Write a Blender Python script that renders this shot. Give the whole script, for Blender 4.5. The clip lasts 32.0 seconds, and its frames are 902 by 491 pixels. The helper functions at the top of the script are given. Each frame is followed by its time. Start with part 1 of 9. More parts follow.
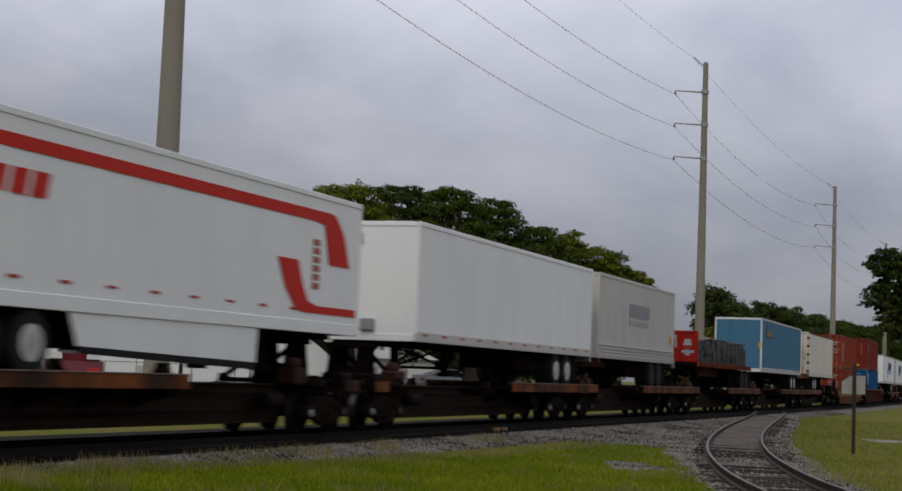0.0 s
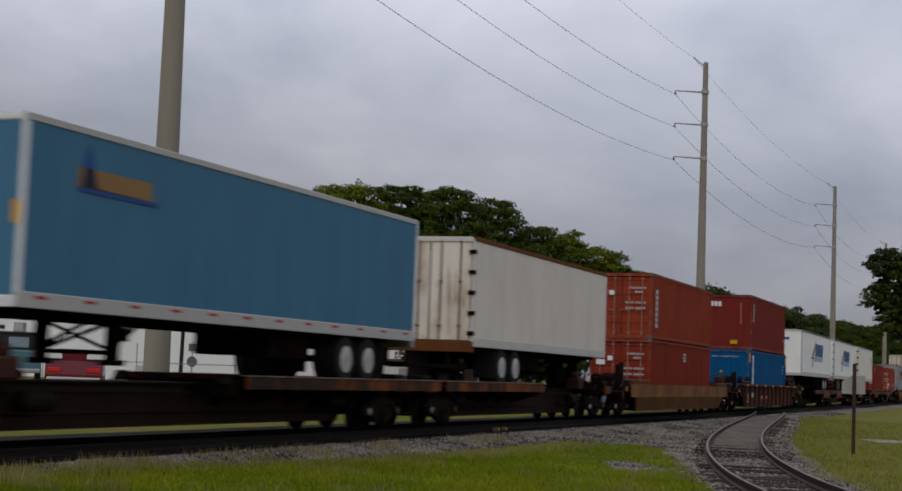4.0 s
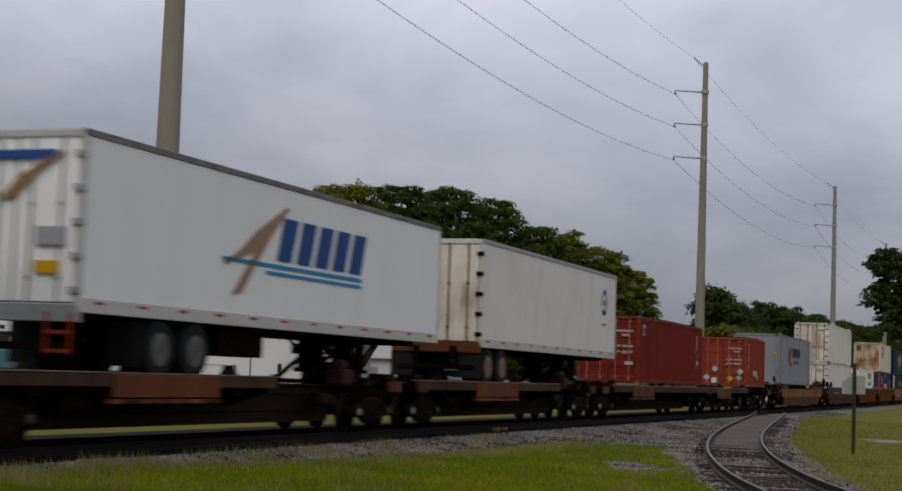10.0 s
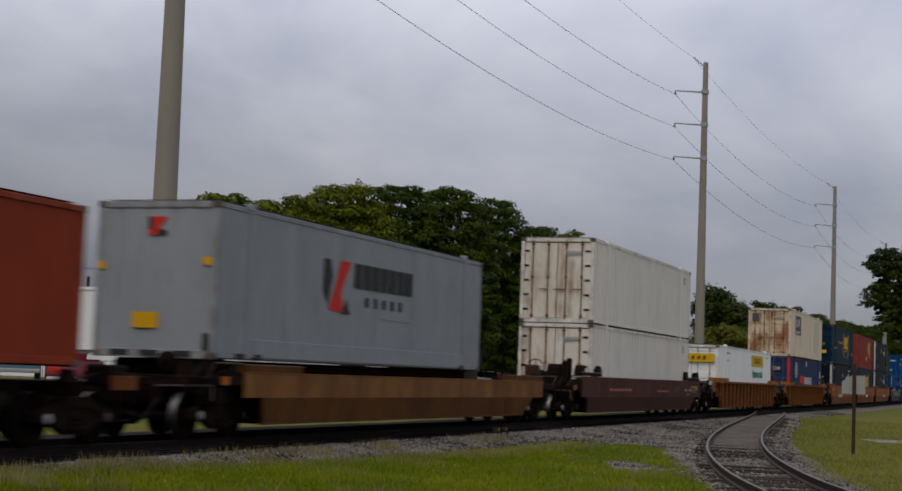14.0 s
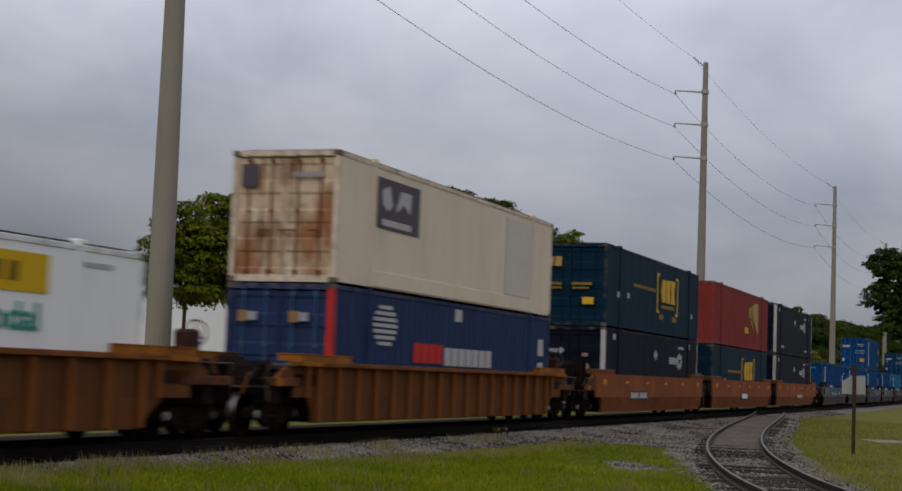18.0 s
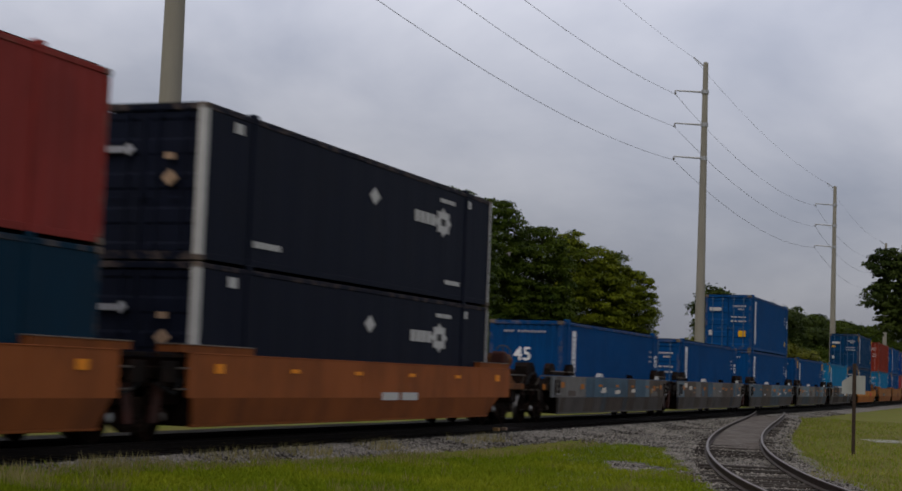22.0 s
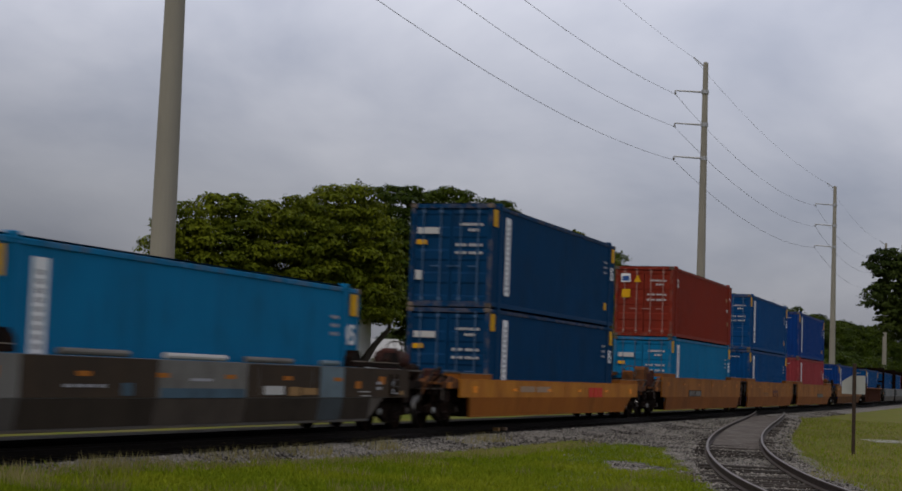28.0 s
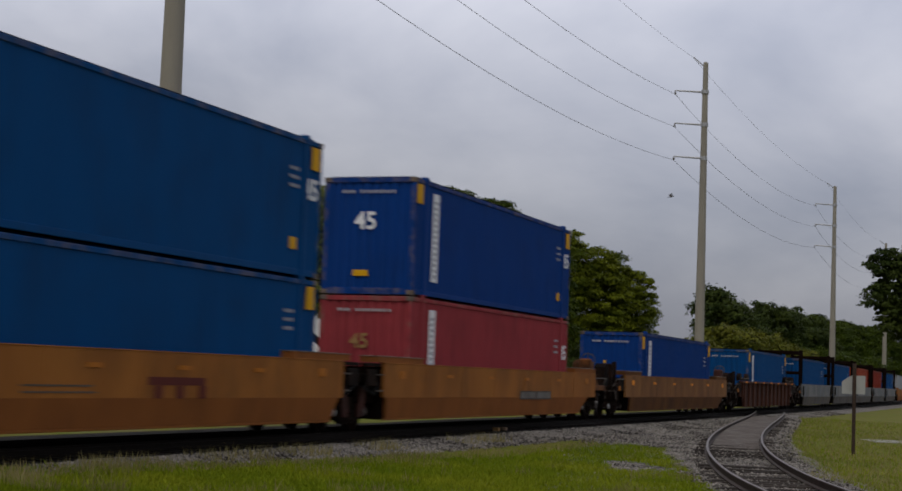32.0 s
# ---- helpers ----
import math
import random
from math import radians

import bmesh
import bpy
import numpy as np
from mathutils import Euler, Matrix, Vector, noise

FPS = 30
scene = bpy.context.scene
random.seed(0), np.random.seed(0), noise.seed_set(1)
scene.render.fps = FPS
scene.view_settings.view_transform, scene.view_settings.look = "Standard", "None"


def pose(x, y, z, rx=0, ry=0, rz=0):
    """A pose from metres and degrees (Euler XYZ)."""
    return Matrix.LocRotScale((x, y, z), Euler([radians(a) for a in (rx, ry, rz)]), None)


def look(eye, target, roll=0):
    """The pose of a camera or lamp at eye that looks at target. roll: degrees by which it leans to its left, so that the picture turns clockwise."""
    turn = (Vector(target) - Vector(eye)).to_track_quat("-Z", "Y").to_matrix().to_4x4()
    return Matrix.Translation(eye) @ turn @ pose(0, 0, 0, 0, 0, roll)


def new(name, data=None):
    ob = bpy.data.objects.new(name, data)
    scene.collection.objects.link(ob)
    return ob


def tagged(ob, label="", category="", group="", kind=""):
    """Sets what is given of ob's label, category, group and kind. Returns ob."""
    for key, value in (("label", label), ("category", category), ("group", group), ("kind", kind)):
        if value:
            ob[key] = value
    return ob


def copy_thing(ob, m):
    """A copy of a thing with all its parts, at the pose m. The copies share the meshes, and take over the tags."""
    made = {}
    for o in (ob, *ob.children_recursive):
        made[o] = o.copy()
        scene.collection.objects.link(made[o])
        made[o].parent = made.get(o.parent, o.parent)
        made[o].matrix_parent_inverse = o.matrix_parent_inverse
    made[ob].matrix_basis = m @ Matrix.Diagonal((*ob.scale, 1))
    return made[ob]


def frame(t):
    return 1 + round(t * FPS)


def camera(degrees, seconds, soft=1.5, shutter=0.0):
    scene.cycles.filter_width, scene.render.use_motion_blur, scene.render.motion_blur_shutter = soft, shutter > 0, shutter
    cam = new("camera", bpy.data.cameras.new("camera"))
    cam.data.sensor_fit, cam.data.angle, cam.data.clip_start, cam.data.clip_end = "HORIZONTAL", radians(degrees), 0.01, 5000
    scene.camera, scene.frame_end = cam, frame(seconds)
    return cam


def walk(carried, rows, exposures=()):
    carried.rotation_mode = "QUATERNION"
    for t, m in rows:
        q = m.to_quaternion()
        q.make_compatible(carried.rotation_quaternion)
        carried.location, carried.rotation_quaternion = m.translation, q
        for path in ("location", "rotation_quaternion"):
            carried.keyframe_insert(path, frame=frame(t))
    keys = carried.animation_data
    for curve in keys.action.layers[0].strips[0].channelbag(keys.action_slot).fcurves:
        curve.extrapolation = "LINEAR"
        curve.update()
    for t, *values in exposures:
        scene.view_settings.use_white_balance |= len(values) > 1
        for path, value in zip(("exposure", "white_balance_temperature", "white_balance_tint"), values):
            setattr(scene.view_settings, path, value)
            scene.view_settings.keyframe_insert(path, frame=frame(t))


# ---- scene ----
cam = camera(31.42, 32.0, soft=1.65, shutter=0.5)
EYE, TILT, ROLL = (0.0, 0.0, 1.3825), 0.08027, 2.109
STAND = look(EYE, (0.0, math.cos(TILT), EYE[2] + math.sin(TILT)), ROLL)
walk(cam, [(0.0, STAND), (32.0, STAND)], exposures=[(0.0, 0.0), (32.0, 0.0)])

# ---- world and sun: an overcast, showery sky ----
SUN_EL, SUN_AZ = radians(50), radians(205)
world = bpy.data.worlds.new("overcast_sky")
scene.world = world
world.use_nodes = True
wn, wl = world.node_tree.nodes, world.node_tree.links
wn.clear()
w_out = wn.new("ShaderNodeOutputWorld")
w_bg = wn.new("ShaderNodeBackground")
w_sky = wn.new("ShaderNodeTexSky")
w_sky.sky_type, w_sky.sun_disc = "NISHITA", False
w_sky.sun_elevation, w_sky.sun_rotation = SUN_EL, SUN_AZ
w_sky.air_density, w_sky.dust_density = 1.0, 3.0
w_co = wn.new("ShaderNodeTexCoord")
w_sep = wn.new("ShaderNodeSeparateXYZ")
w_den = wn.new("ShaderNodeMath"); w_den.operation = "ADD"; w_den.inputs[1].default_value = 0.45
w_abs = wn.new("ShaderNodeMath"); w_abs.operation = "ABSOLUTE"
w_dx = wn.new("ShaderNodeMath"); w_dx.operation = "DIVIDE"
w_dy = wn.new("ShaderNodeMath"); w_dy.operation = "DIVIDE"
w_com = wn.new("ShaderNodeCombineXYZ")
w_n1 = wn.new("ShaderNodeTexNoise")
w_n1.inputs["Scale"].default_value, w_n1.inputs["Detail"].default_value, w_n1.inputs["Roughness"].default_value = 2.2, 6.0, 0.52
w_n1.inputs["Distortion"].default_value = 0.25
w_ramp = wn.new("ShaderNodeValToRGB")
w_ramp.color_ramp.elements[0].position, w_ramp.color_ramp.elements[0].color = 0.33, (0.322, 0.345, 0.428, 1)
w_ramp.color_ramp.elements[1].position, w_ramp.color_ramp.elements[1].color = 0.68, (0.60, 0.605, 0.668, 1)
w_hor = wn.new("ShaderNodeMapRange")
w_hor.inputs[1].default_value, w_hor.inputs[2].default_value, w_hor.inputs[3].default_value, w_hor.inputs[4].default_value = 0.02, 0.26, 0.38, 1.20
w_mul = wn.new("ShaderNodeVectorMath"); w_mul.operation = "SCALE"
w_sc = wn.new("ShaderNodeVectorMath"); w_sc.operation = "SCALE"; w_sc.inputs[3].default_value = 0.06
w_west = wn.new("ShaderNodeMapRange")
w_west.inputs[1].default_value, w_west.inputs[2].default_value, w_west.inputs[3].default_value, w_west.inputs[4].default_value = -0.32, 0.12, 0.58, 1.0
w_low = wn.new("ShaderNodeMapRange")
w_low.inputs[1].default_value, w_low.inputs[2].default_value, w_low.inputs[3].default_value, w_low.inputs[4].default_value = 0.10, 0.24, 0.0, 1.0
w_bank = wn.new("ShaderNodeMix"); w_bank.inputs[3].default_value = 1.0
w_both = wn.new("ShaderNodeMath"); w_both.operation = "MULTIPLY"
for a, b in ((w_sep.outputs[0], w_west.inputs[0]), (w_abs.outputs[0], w_low.inputs[0]), (w_low.outputs[0], w_bank.inputs[0]),
             (w_west.outputs[0], w_bank.inputs[2]), (w_bank.outputs[0], w_both.inputs[0]), (w_hor.outputs[0], w_both.inputs[1])):
    wl.new(a, b)
w_mix = wn.new("ShaderNodeMix"); w_mix.data_type = "RGBA"; w_mix.inputs[0].default_value = 0.90
for a, b in ((w_co.outputs["Generated"], w_sep.inputs[0]), (w_sep.outputs[2], w_abs.inputs[0]), (w_abs.outputs[0], w_den.inputs[0]),
             (w_sep.outputs[0], w_dx.inputs[0]), (w_den.outputs[0], w_dx.inputs[1]), (w_sep.outputs[1], w_dy.inputs[0]),
             (w_den.outputs[0], w_dy.inputs[1]), (w_dx.outputs[0], w_com.inputs[0]), (w_dy.outputs[0], w_com.inputs[1]),
             (w_com.outputs[0], w_n1.inputs["Vector"]), (w_n1.outputs[0], w_ramp.inputs[0]), (w_abs.outputs[0], w_hor.inputs[0]),
             (w_ramp.outputs[0], w_mul.inputs[0]), (w_both.outputs[0], w_mul.inputs[3]), (w_sky.outputs[0], w_sc.inputs[0]),
             (w_sc.outputs[0], w_mix.inputs[6]), (w_mul.outputs[0], w_mix.inputs[7]), (w_mix.outputs[2], w_bg.inputs[0]),
             (w_bg.outputs[0], w_out.inputs[0])):
    wl.new(a, b)
w_bg.inputs[1].default_value = 1.29
sun = new("sun", bpy.data.lights.new("sun", "SUN"))
sun.data.energy, sun.data.angle, sun.data.color = 0.95, radians(35), (1.0, 0.93, 0.83)
sun.matrix_world = look((math.sin(SUN_AZ) * 60, math.cos(SUN_AZ) * 60, 70), (0, 0, 0))


# ---- materials ----
def mat(name, base, rough=0.6, metal=0.0, second=None, scale=3.0, amount=0.5, dirt=None, dirt_amount=0.0, dirt_scale=0.9,
        bump=0.0, bump_scale=40.0, streak=1.0, vary=0.0, spec=0.08, runs=None, run_amount=0.6, own=False, dirt_from=0.46):
    """Painted, weathered or natural surface: two-scale colour variation, dirt with its own shape, fine relief."""
    m = bpy.data.materials.new(name)
    m.use_nodes = True
    n, l = m.node_tree.nodes, m.node_tree.links
    bsdf = n["Principled BSDF"]
    bsdf.inputs["Roughness"].default_value, bsdf.inputs["Metallic"].default_value = rough, metal
    bsdf.inputs["Specular IOR Level"].default_value = spec
    co = n.new("ShaderNodeTexCoord")
    mp = n.new("ShaderNodeMapping")
    mp.inputs["Scale"].default_value = (1.0, 1.0, streak)
    place = co.outputs["Object"]
    if own:
        ob_r = n.new("ShaderNodeObjectInfo")
        sh_v = n.new("ShaderNodeVectorMath"); sh_v.operation = "MULTIPLY_ADD"
        sh_v.inputs[0].default_value = (37.0, 23.0, 11.0)
        l.new(ob_r.outputs["Random"], sh_v.inputs[1]); l.new(place, sh_v.inputs[2])
        place = sh_v.outputs[0]
    l.new(place, mp.inputs[0])
    n1 = n.new("ShaderNodeTexNoise")
    n1.inputs["Scale"].default_value, n1.inputs["Detail"].default_value = scale, 6.0
    l.new(mp.outputs[0], n1.inputs["Vector"])
    r1 = n.new("ShaderNodeMapRange")
    r1.inputs[1].default_value, r1.inputs[2].default_value, r1.inputs[4].default_value = 0.35, 0.68, amount
    l.new(n1.outputs[0], r1.inputs[0])
    mx = n.new("ShaderNodeMix"); mx.data_type = "RGBA"
    sec = second or tuple(c * 0.7 for c in base)
    mx.inputs[6].default_value, mx.inputs[7].default_value = (*base, 1), (*sec, 1)
    l.new(r1.outputs[0], mx.inputs[0])
    out = mx.outputs[2]
    if dirt:
        n2 = n.new("ShaderNodeTexNoise")
        n2.inputs["Scale"].default_value, n2.inputs["Detail"].default_value, n2.inputs["Roughness"].default_value = dirt_scale, 9.0, 0.65
        l.new(mp.outputs[0], n2.inputs["Vector"])
        r2 = n.new("ShaderNodeMapRange")
        r2.inputs[1].default_value, r2.inputs[2].default_value, r2.inputs[4].default_value = dirt_from, dirt_from + 0.29 if dirt_from > 0.45 else dirt_from + 0.14, dirt_amount
        l.new(n2.outputs[0], r2.inputs[0])
        m2 = n.new("ShaderNodeMix"); m2.data_type = "RGBA"
        m2.inputs[7].default_value = (*dirt, 1)
        l.new(r2.outputs[0], m2.inputs[0]); l.new(out, m2.inputs[6])
        out = m2.outputs[2]
    if runs:
        m4 = n.new("ShaderNodeMapping"); m4.inputs["Scale"].default_value = (7.0, 7.0, 0.35)
        l.new(place, m4.inputs[0])
        n4 = n.new("ShaderNodeTexNoise"); n4.inputs["Scale"].default_value, n4.inputs["Detail"].default_value, n4.inputs["Roughness"].default_value = 1.0, 5.0, 0.6
        l.new(m4.outputs[0], n4.inputs["Vector"])
        n5 = n.new("ShaderNodeTexNoise"); n5.inputs["Scale"].default_value, n5.inputs["Detail"].default_value = 0.9, 3.0
        l.new(place, n5.inputs["Vector"])
        pr = n.new("ShaderNodeMath"); pr.operation = "MULTIPLY"
        l.new(n4.outputs[0], pr.inputs[0]); l.new(n5.outputs[0], pr.inputs[1])
        r4 = n.new("ShaderNodeMapRange"); r4.inputs[1].default_value, r4.inputs[2].default_value, r4.inputs[4].default_value = 0.24, 0.40, run_amount
        l.new(pr.outputs[0], r4.inputs[0])
        m5 = n.new("ShaderNodeMix"); m5.data_type = "RGBA"
        m5.inputs[7].default_value = (*runs, 1)
        l.new(r4.outputs[0], m5.inputs[0]); l.new(out, m5.inputs[6])
        out = m5.outputs[2]
    if vary:
        oi = n.new("ShaderNodeObjectInfo")
        rv = n.new("ShaderNodeMapRange")
        rv.inputs[3].default_value, rv.inputs[4].default_value = 1 - vary, 1 + vary
        l.new(oi.outputs["Random"], rv.inputs[0])
        hs = n.new("ShaderNodeHueSaturation")
        l.new(rv.outputs[0], hs.inputs["Value"]); l.new(out, hs.inputs["Color"])
        out = hs.outputs[0]
    l.new(out, bsdf.inputs["Base Color"])
    if bump:
        n3 = n.new("ShaderNodeTexNoise")
        n3.inputs["Scale"].default_value, n3.inputs["Detail"].default_value = bump_scale, 4.0
        l.new(co.outputs["Object"], n3.inputs["Vector"])
        bp = n.new("ShaderNodeBump")
        bp.inputs["Strength"].default_value, bp.inputs["Distance"].default_value = bump, 0.02
        l.new(n3.outputs[0], bp.inputs["Height"]); l.new(bp.outputs[0], bsdf.inputs["Normal"])
    return m


def leaf_mat(name, base, second, rough=0.55, patch=0.6, spread=0.55):
    """Foliage: each leaf island its own shade, some light through it."""
    m = bpy.data.materials.new(name)
    m.use_nodes = True
    n, l = m.node_tree.nodes, m.node_tree.links
    bsdf = n["Principled BSDF"]
    bsdf.inputs["Roughness"].default_value = rough
    bsdf.inputs["Specular IOR Level"].default_value = 0.05
    geo = n.new("ShaderNodeNewGeometry")
    mx = n.new("ShaderNodeMix"); mx.data_type = "RGBA"
    mx.inputs[6].default_value, mx.inputs[7].default_value = (*base, 1), (*second, 1)
    co = n.new("ShaderNodeTexCoord")
    nz = n.new("ShaderNodeTexNoise"); nz.inputs["Scale"].default_value, nz.inputs["Detail"].default_value = patch, 3.0
    l.new(co.outputs["Object"], nz.inputs["Vector"])
    nr = n.new("ShaderNodeMapRange"); nr.inputs[1].default_value, nr.inputs[2].default_value, nr.inputs[3].default_value, nr.inputs[4].default_value = 0.35, 0.65, -0.35, 0.35
    l.new(nz.outputs[0], nr.inputs[0])
    ad = n.new("ShaderNodeMath"); ad.operation, ad.use_clamp = "ADD", True
    rr = n.new("ShaderNodeMapRange"); rr.inputs[3].default_value, rr.inputs[4].default_value = 0.5 - spread / 2, 0.5 + spread / 2
    l.new(geo.outputs["Random Per Island"], rr.inputs[0])
    l.new(rr.outputs[0], ad.inputs[0]); l.new(nr.outputs[0], ad.inputs[1])
    l.new(ad.outputs[0], mx.inputs[0])
    l.new(mx.outputs[2], bsdf.inputs["Base Color"])
    tr = n.new("ShaderNodeBsdfTranslucent")
    l.new(mx.outputs[2], tr.inputs[0])
    ms = n.new("ShaderNodeMixShader"); ms.inputs[0].default_value = 0.16
    l.new(bsdf.outputs[0], ms.inputs[1]); l.new(tr.outputs[0], ms.inputs[2])
    l.new(ms.outputs[0], n["Material Output"].inputs[0])
    return m


RUST = (0.060, 0.024, 0.011)
GRIME = (0.016, 0.012, 0.010)


def paint(name, base, wear=0.35, rough=0.6):
    return mat(name, base, rough, second=tuple(c * 0.78 for c in base), scale=1.4, amount=0.4 if sum(base) < 1.3 else 0.12, spec=0.035, dirt=tuple(0.5 * c + 0.008 for c in base),
               dirt_amount=wear, dirt_scale=0.8, streak=0.35, bump=0.05, bump_scale=10, own=True,
               runs=(0.10 + 0.25 * base[0], 0.055 + 0.15 * base[1], 0.03 + 0.08 * base[2]) if sum(base) > 1.3 else tuple(0.38 * c + 0.006 for c in base), run_amount=wear if sum(base) < 1.3 else max(0.0, 0.4 * wear - 0.06))


PAINTS = dict(
    white=paint("white_trailer_paint", (0.74, 0.74, 0.72), 0.16),
    offwhite=paint("off_white_dirty_paint", (0.69, 0.655, 0.59), 0.30),
    greywhite=paint("grey_white_aluminium_panel", (0.50, 0.48, 0.445), 0.25),
    creamwhite=paint("dirty_cream_white_paint", (0.63, 0.585, 0.51), 0.35),
    cream=paint("cream_stained_paint", (0.66, 0.55, 0.42), 0.35),
    rustcream=mat("cream_paint_with_rust_runs", (0.60, 0.50, 0.36), 0.7, second=(0.46, 0.33, 0.20), scale=1.5, amount=0.8, dirt=(0.24, 0.085, 0.028), dirt_amount=0.85, dirt_scale=1.1, dirt_from=0.44, streak=0.5, bump=0.1, runs=(0.09, 0.032, 0.012), run_amount=0.95, own=True),
    rustwhite=mat("white_paint_with_rust_runs", (0.66, 0.62, 0.54), 0.7, second=(0.54, 0.48, 0.38), scale=1.5, amount=0.7, dirt=(0.38, 0.22, 0.12), dirt_amount=0.6, dirt_scale=0.9, dirt_from=0.47, streak=0.6, bump=0.1, runs=(0.20, 0.10, 0.05), run_amount=0.75, own=True),
    lightblue=paint("light_blue_trailer_paint", (0.062, 0.165, 0.26), 0.08),
    orange=paint("orange_red_container_paint", (0.245, 0.042, 0.019), 0.4),
    red=paint("brown_red_container_paint", (0.185, 0.024, 0.013), 0.35),
    maroon=paint("maroon_container_paint", (0.17, 0.026, 0.020), 0.35),
    brightred=paint("bright_red_paint", (0.27, 0.016, 0.011), 0.3),
    salmon=paint("faded_red_container_paint", (0.22, 0.034, 0.028), 0.4),
    pink=paint("faded_pink_red_container_paint", (0.25, 0.038, 0.044), 0.4),
    blue=paint("blue_container_paint", (0.003, 0.050, 0.160), 0.35),
    royalblue=paint("deep_royal_blue_container_paint", (0.005, 0.036, 0.165), 0.3),
    midblue=paint("strong_blue_container_paint", (0.004, 0.080, 0.210), 0.45),
    darkblue=paint("dark_blue_container_paint", (0.003, 0.035, 0.095), 0.4),
    navy=paint("purple_navy_container_paint", (0.022, 0.038, 0.095), 0.5),
    teal=paint("turquoise_blue_container_paint", (0.006, 0.135, 0.28), 0.35),
    grey=paint("grey_container_paint", (0.25, 0.262, 0.275), 0.25),
    csxblue=paint("dark_teal_blue_container_paint", (0.004, 0.022, 0.042), 0.3),
    black=paint("blue_black_container_paint", (0.007, 0.009, 0.018), 0.3),
    tan=mat("tan_brown_well_car_paint", (0.265, 0.100, 0.020), 0.7, second=(0.165, 0.058, 0.013), scale=1.2, dirt=GRIME, dirt_amount=0.45, streak=0.5, bump=0.1),
    yellow=mat("faded_yellow_well_car_paint", (0.21, 0.095, 0.030), 0.7, second=(0.12, 0.048, 0.016), scale=1.2, amount=0.9, dirt=RUST, dirt_amount=0.75, dirt_from=0.455, own=True, streak=0.5, bump=0.1),
    rustorange=mat("orange_rusty_well_car_paint", (0.25, 0.074, 0.021), 0.7, second=(0.18, 0.052, 0.014), scale=1.1, dirt=GRIME, dirt_amount=0.4, streak=0.5, bump=0.1),
    brownred=mat("brown_red_well_car_paint", (0.076, 0.030, 0.019), 0.75, second=(0.050, 0.020, 0.015), scale=1.2, dirt=GRIME, dirt_amount=0.5, streak=0.5, bump=0.1),
    rustbrown=mat("rusty_ribbed_well_car_steel", (0.205, 0.070, 0.017), 0.8, second=(0.065, 0.022, 0.010), scale=2.4, dirt=GRIME, dirt_amount=0.5, streak=0.4, bump=0.15),
    goldyellow=mat("bright_worn_yellow_well_car_paint", (0.42, 0.165, 0.020), 0.7, second=(0.27, 0.088, 0.014), scale=1.2, amount=0.7, dirt=RUST, dirt_amount=0.5, streak=0.5, bump=0.1, own=True),
    # the _low paints: dirt, and the shade of downward-facing plates mixed into the colour
    gold_low=mat("dirty_shaded_yellow_lower_plate", (0.30, 0.100, 0.014), 0.8, second=(0.19, 0.055, 0.011), scale=1.0, dirt=RUST, dirt_amount=0.5, streak=0.4, bump=0.1, own=True),
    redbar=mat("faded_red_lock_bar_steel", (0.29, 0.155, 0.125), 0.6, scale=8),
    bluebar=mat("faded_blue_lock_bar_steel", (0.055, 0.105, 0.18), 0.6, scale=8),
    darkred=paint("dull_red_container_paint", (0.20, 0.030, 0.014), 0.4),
    yellow_low=mat("dirty_shaded_yellow_brown_lower_plate", (0.115, 0.046, 0.012), 0.8, second=(0.06, 0.024, 0.009), scale=1.0, dirt=GRIME, dirt_amount=0.6, streak=0.4, bump=0.1, runs=RUST, own=True),
    tan_low=mat("dirty_shaded_orange_brown_lower_plate", (0.215, 0.075, 0.018), 0.8, second=(0.15, 0.05, 0.014), scale=1.0, dirt=GRIME, dirt_amount=0.35, streak=0.4, bump=0.1, own=True),
    orange_low=mat("dirty_shaded_rust_brown_lower_plate", (0.20, 0.060, 0.016), 0.8, second=(0.10, 0.032, 0.011), scale=1.0, dirt=GRIME, dirt_amount=0.5, streak=0.4, bump=0.1, own=True),
    grey_low=mat("dirty_shaded_grey_brown_lower_plate", (0.105, 0.088, 0.072), 0.8, second=(0.060, 0.066, 0.072), scale=0.6, amount=0.8, dirt=(0.045, 0.026, 0.016), dirt_amount=0.7, streak=0.5, bump=0.1, own=True),
    red_low=mat("dirty_shaded_dark_red_lower_plate", (0.060, 0.025, 0.017), 0.8, second=(0.034, 0.015, 0.011), scale=1.0, dirt=GRIME, dirt_amount=0.5, streak=0.4, bump=0.1, own=True),
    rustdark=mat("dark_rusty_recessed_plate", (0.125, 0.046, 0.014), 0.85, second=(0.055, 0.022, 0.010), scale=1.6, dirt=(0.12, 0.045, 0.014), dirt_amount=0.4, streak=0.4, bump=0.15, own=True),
    yellowchord=mat("worn_yellow_top_chord", (0.33, 0.125, 0.014), 0.7, second=(0.17, 0.055, 0.012), scale=1.4, amount=0.9, dirt=RUST, dirt_amount=0.7, dirt_scale=1.2, bump=0.1),
    wellgrey=mat("patched_grey_well_car_paint", (0.17, 0.165, 0.155), 0.75, second=(0.075, 0.105, 0.135), scale=0.7, dirt=(0.06, 0.045, 0.035), dirt_amount=0.7, streak=0.7, bump=0.1),
)
WORN = {}


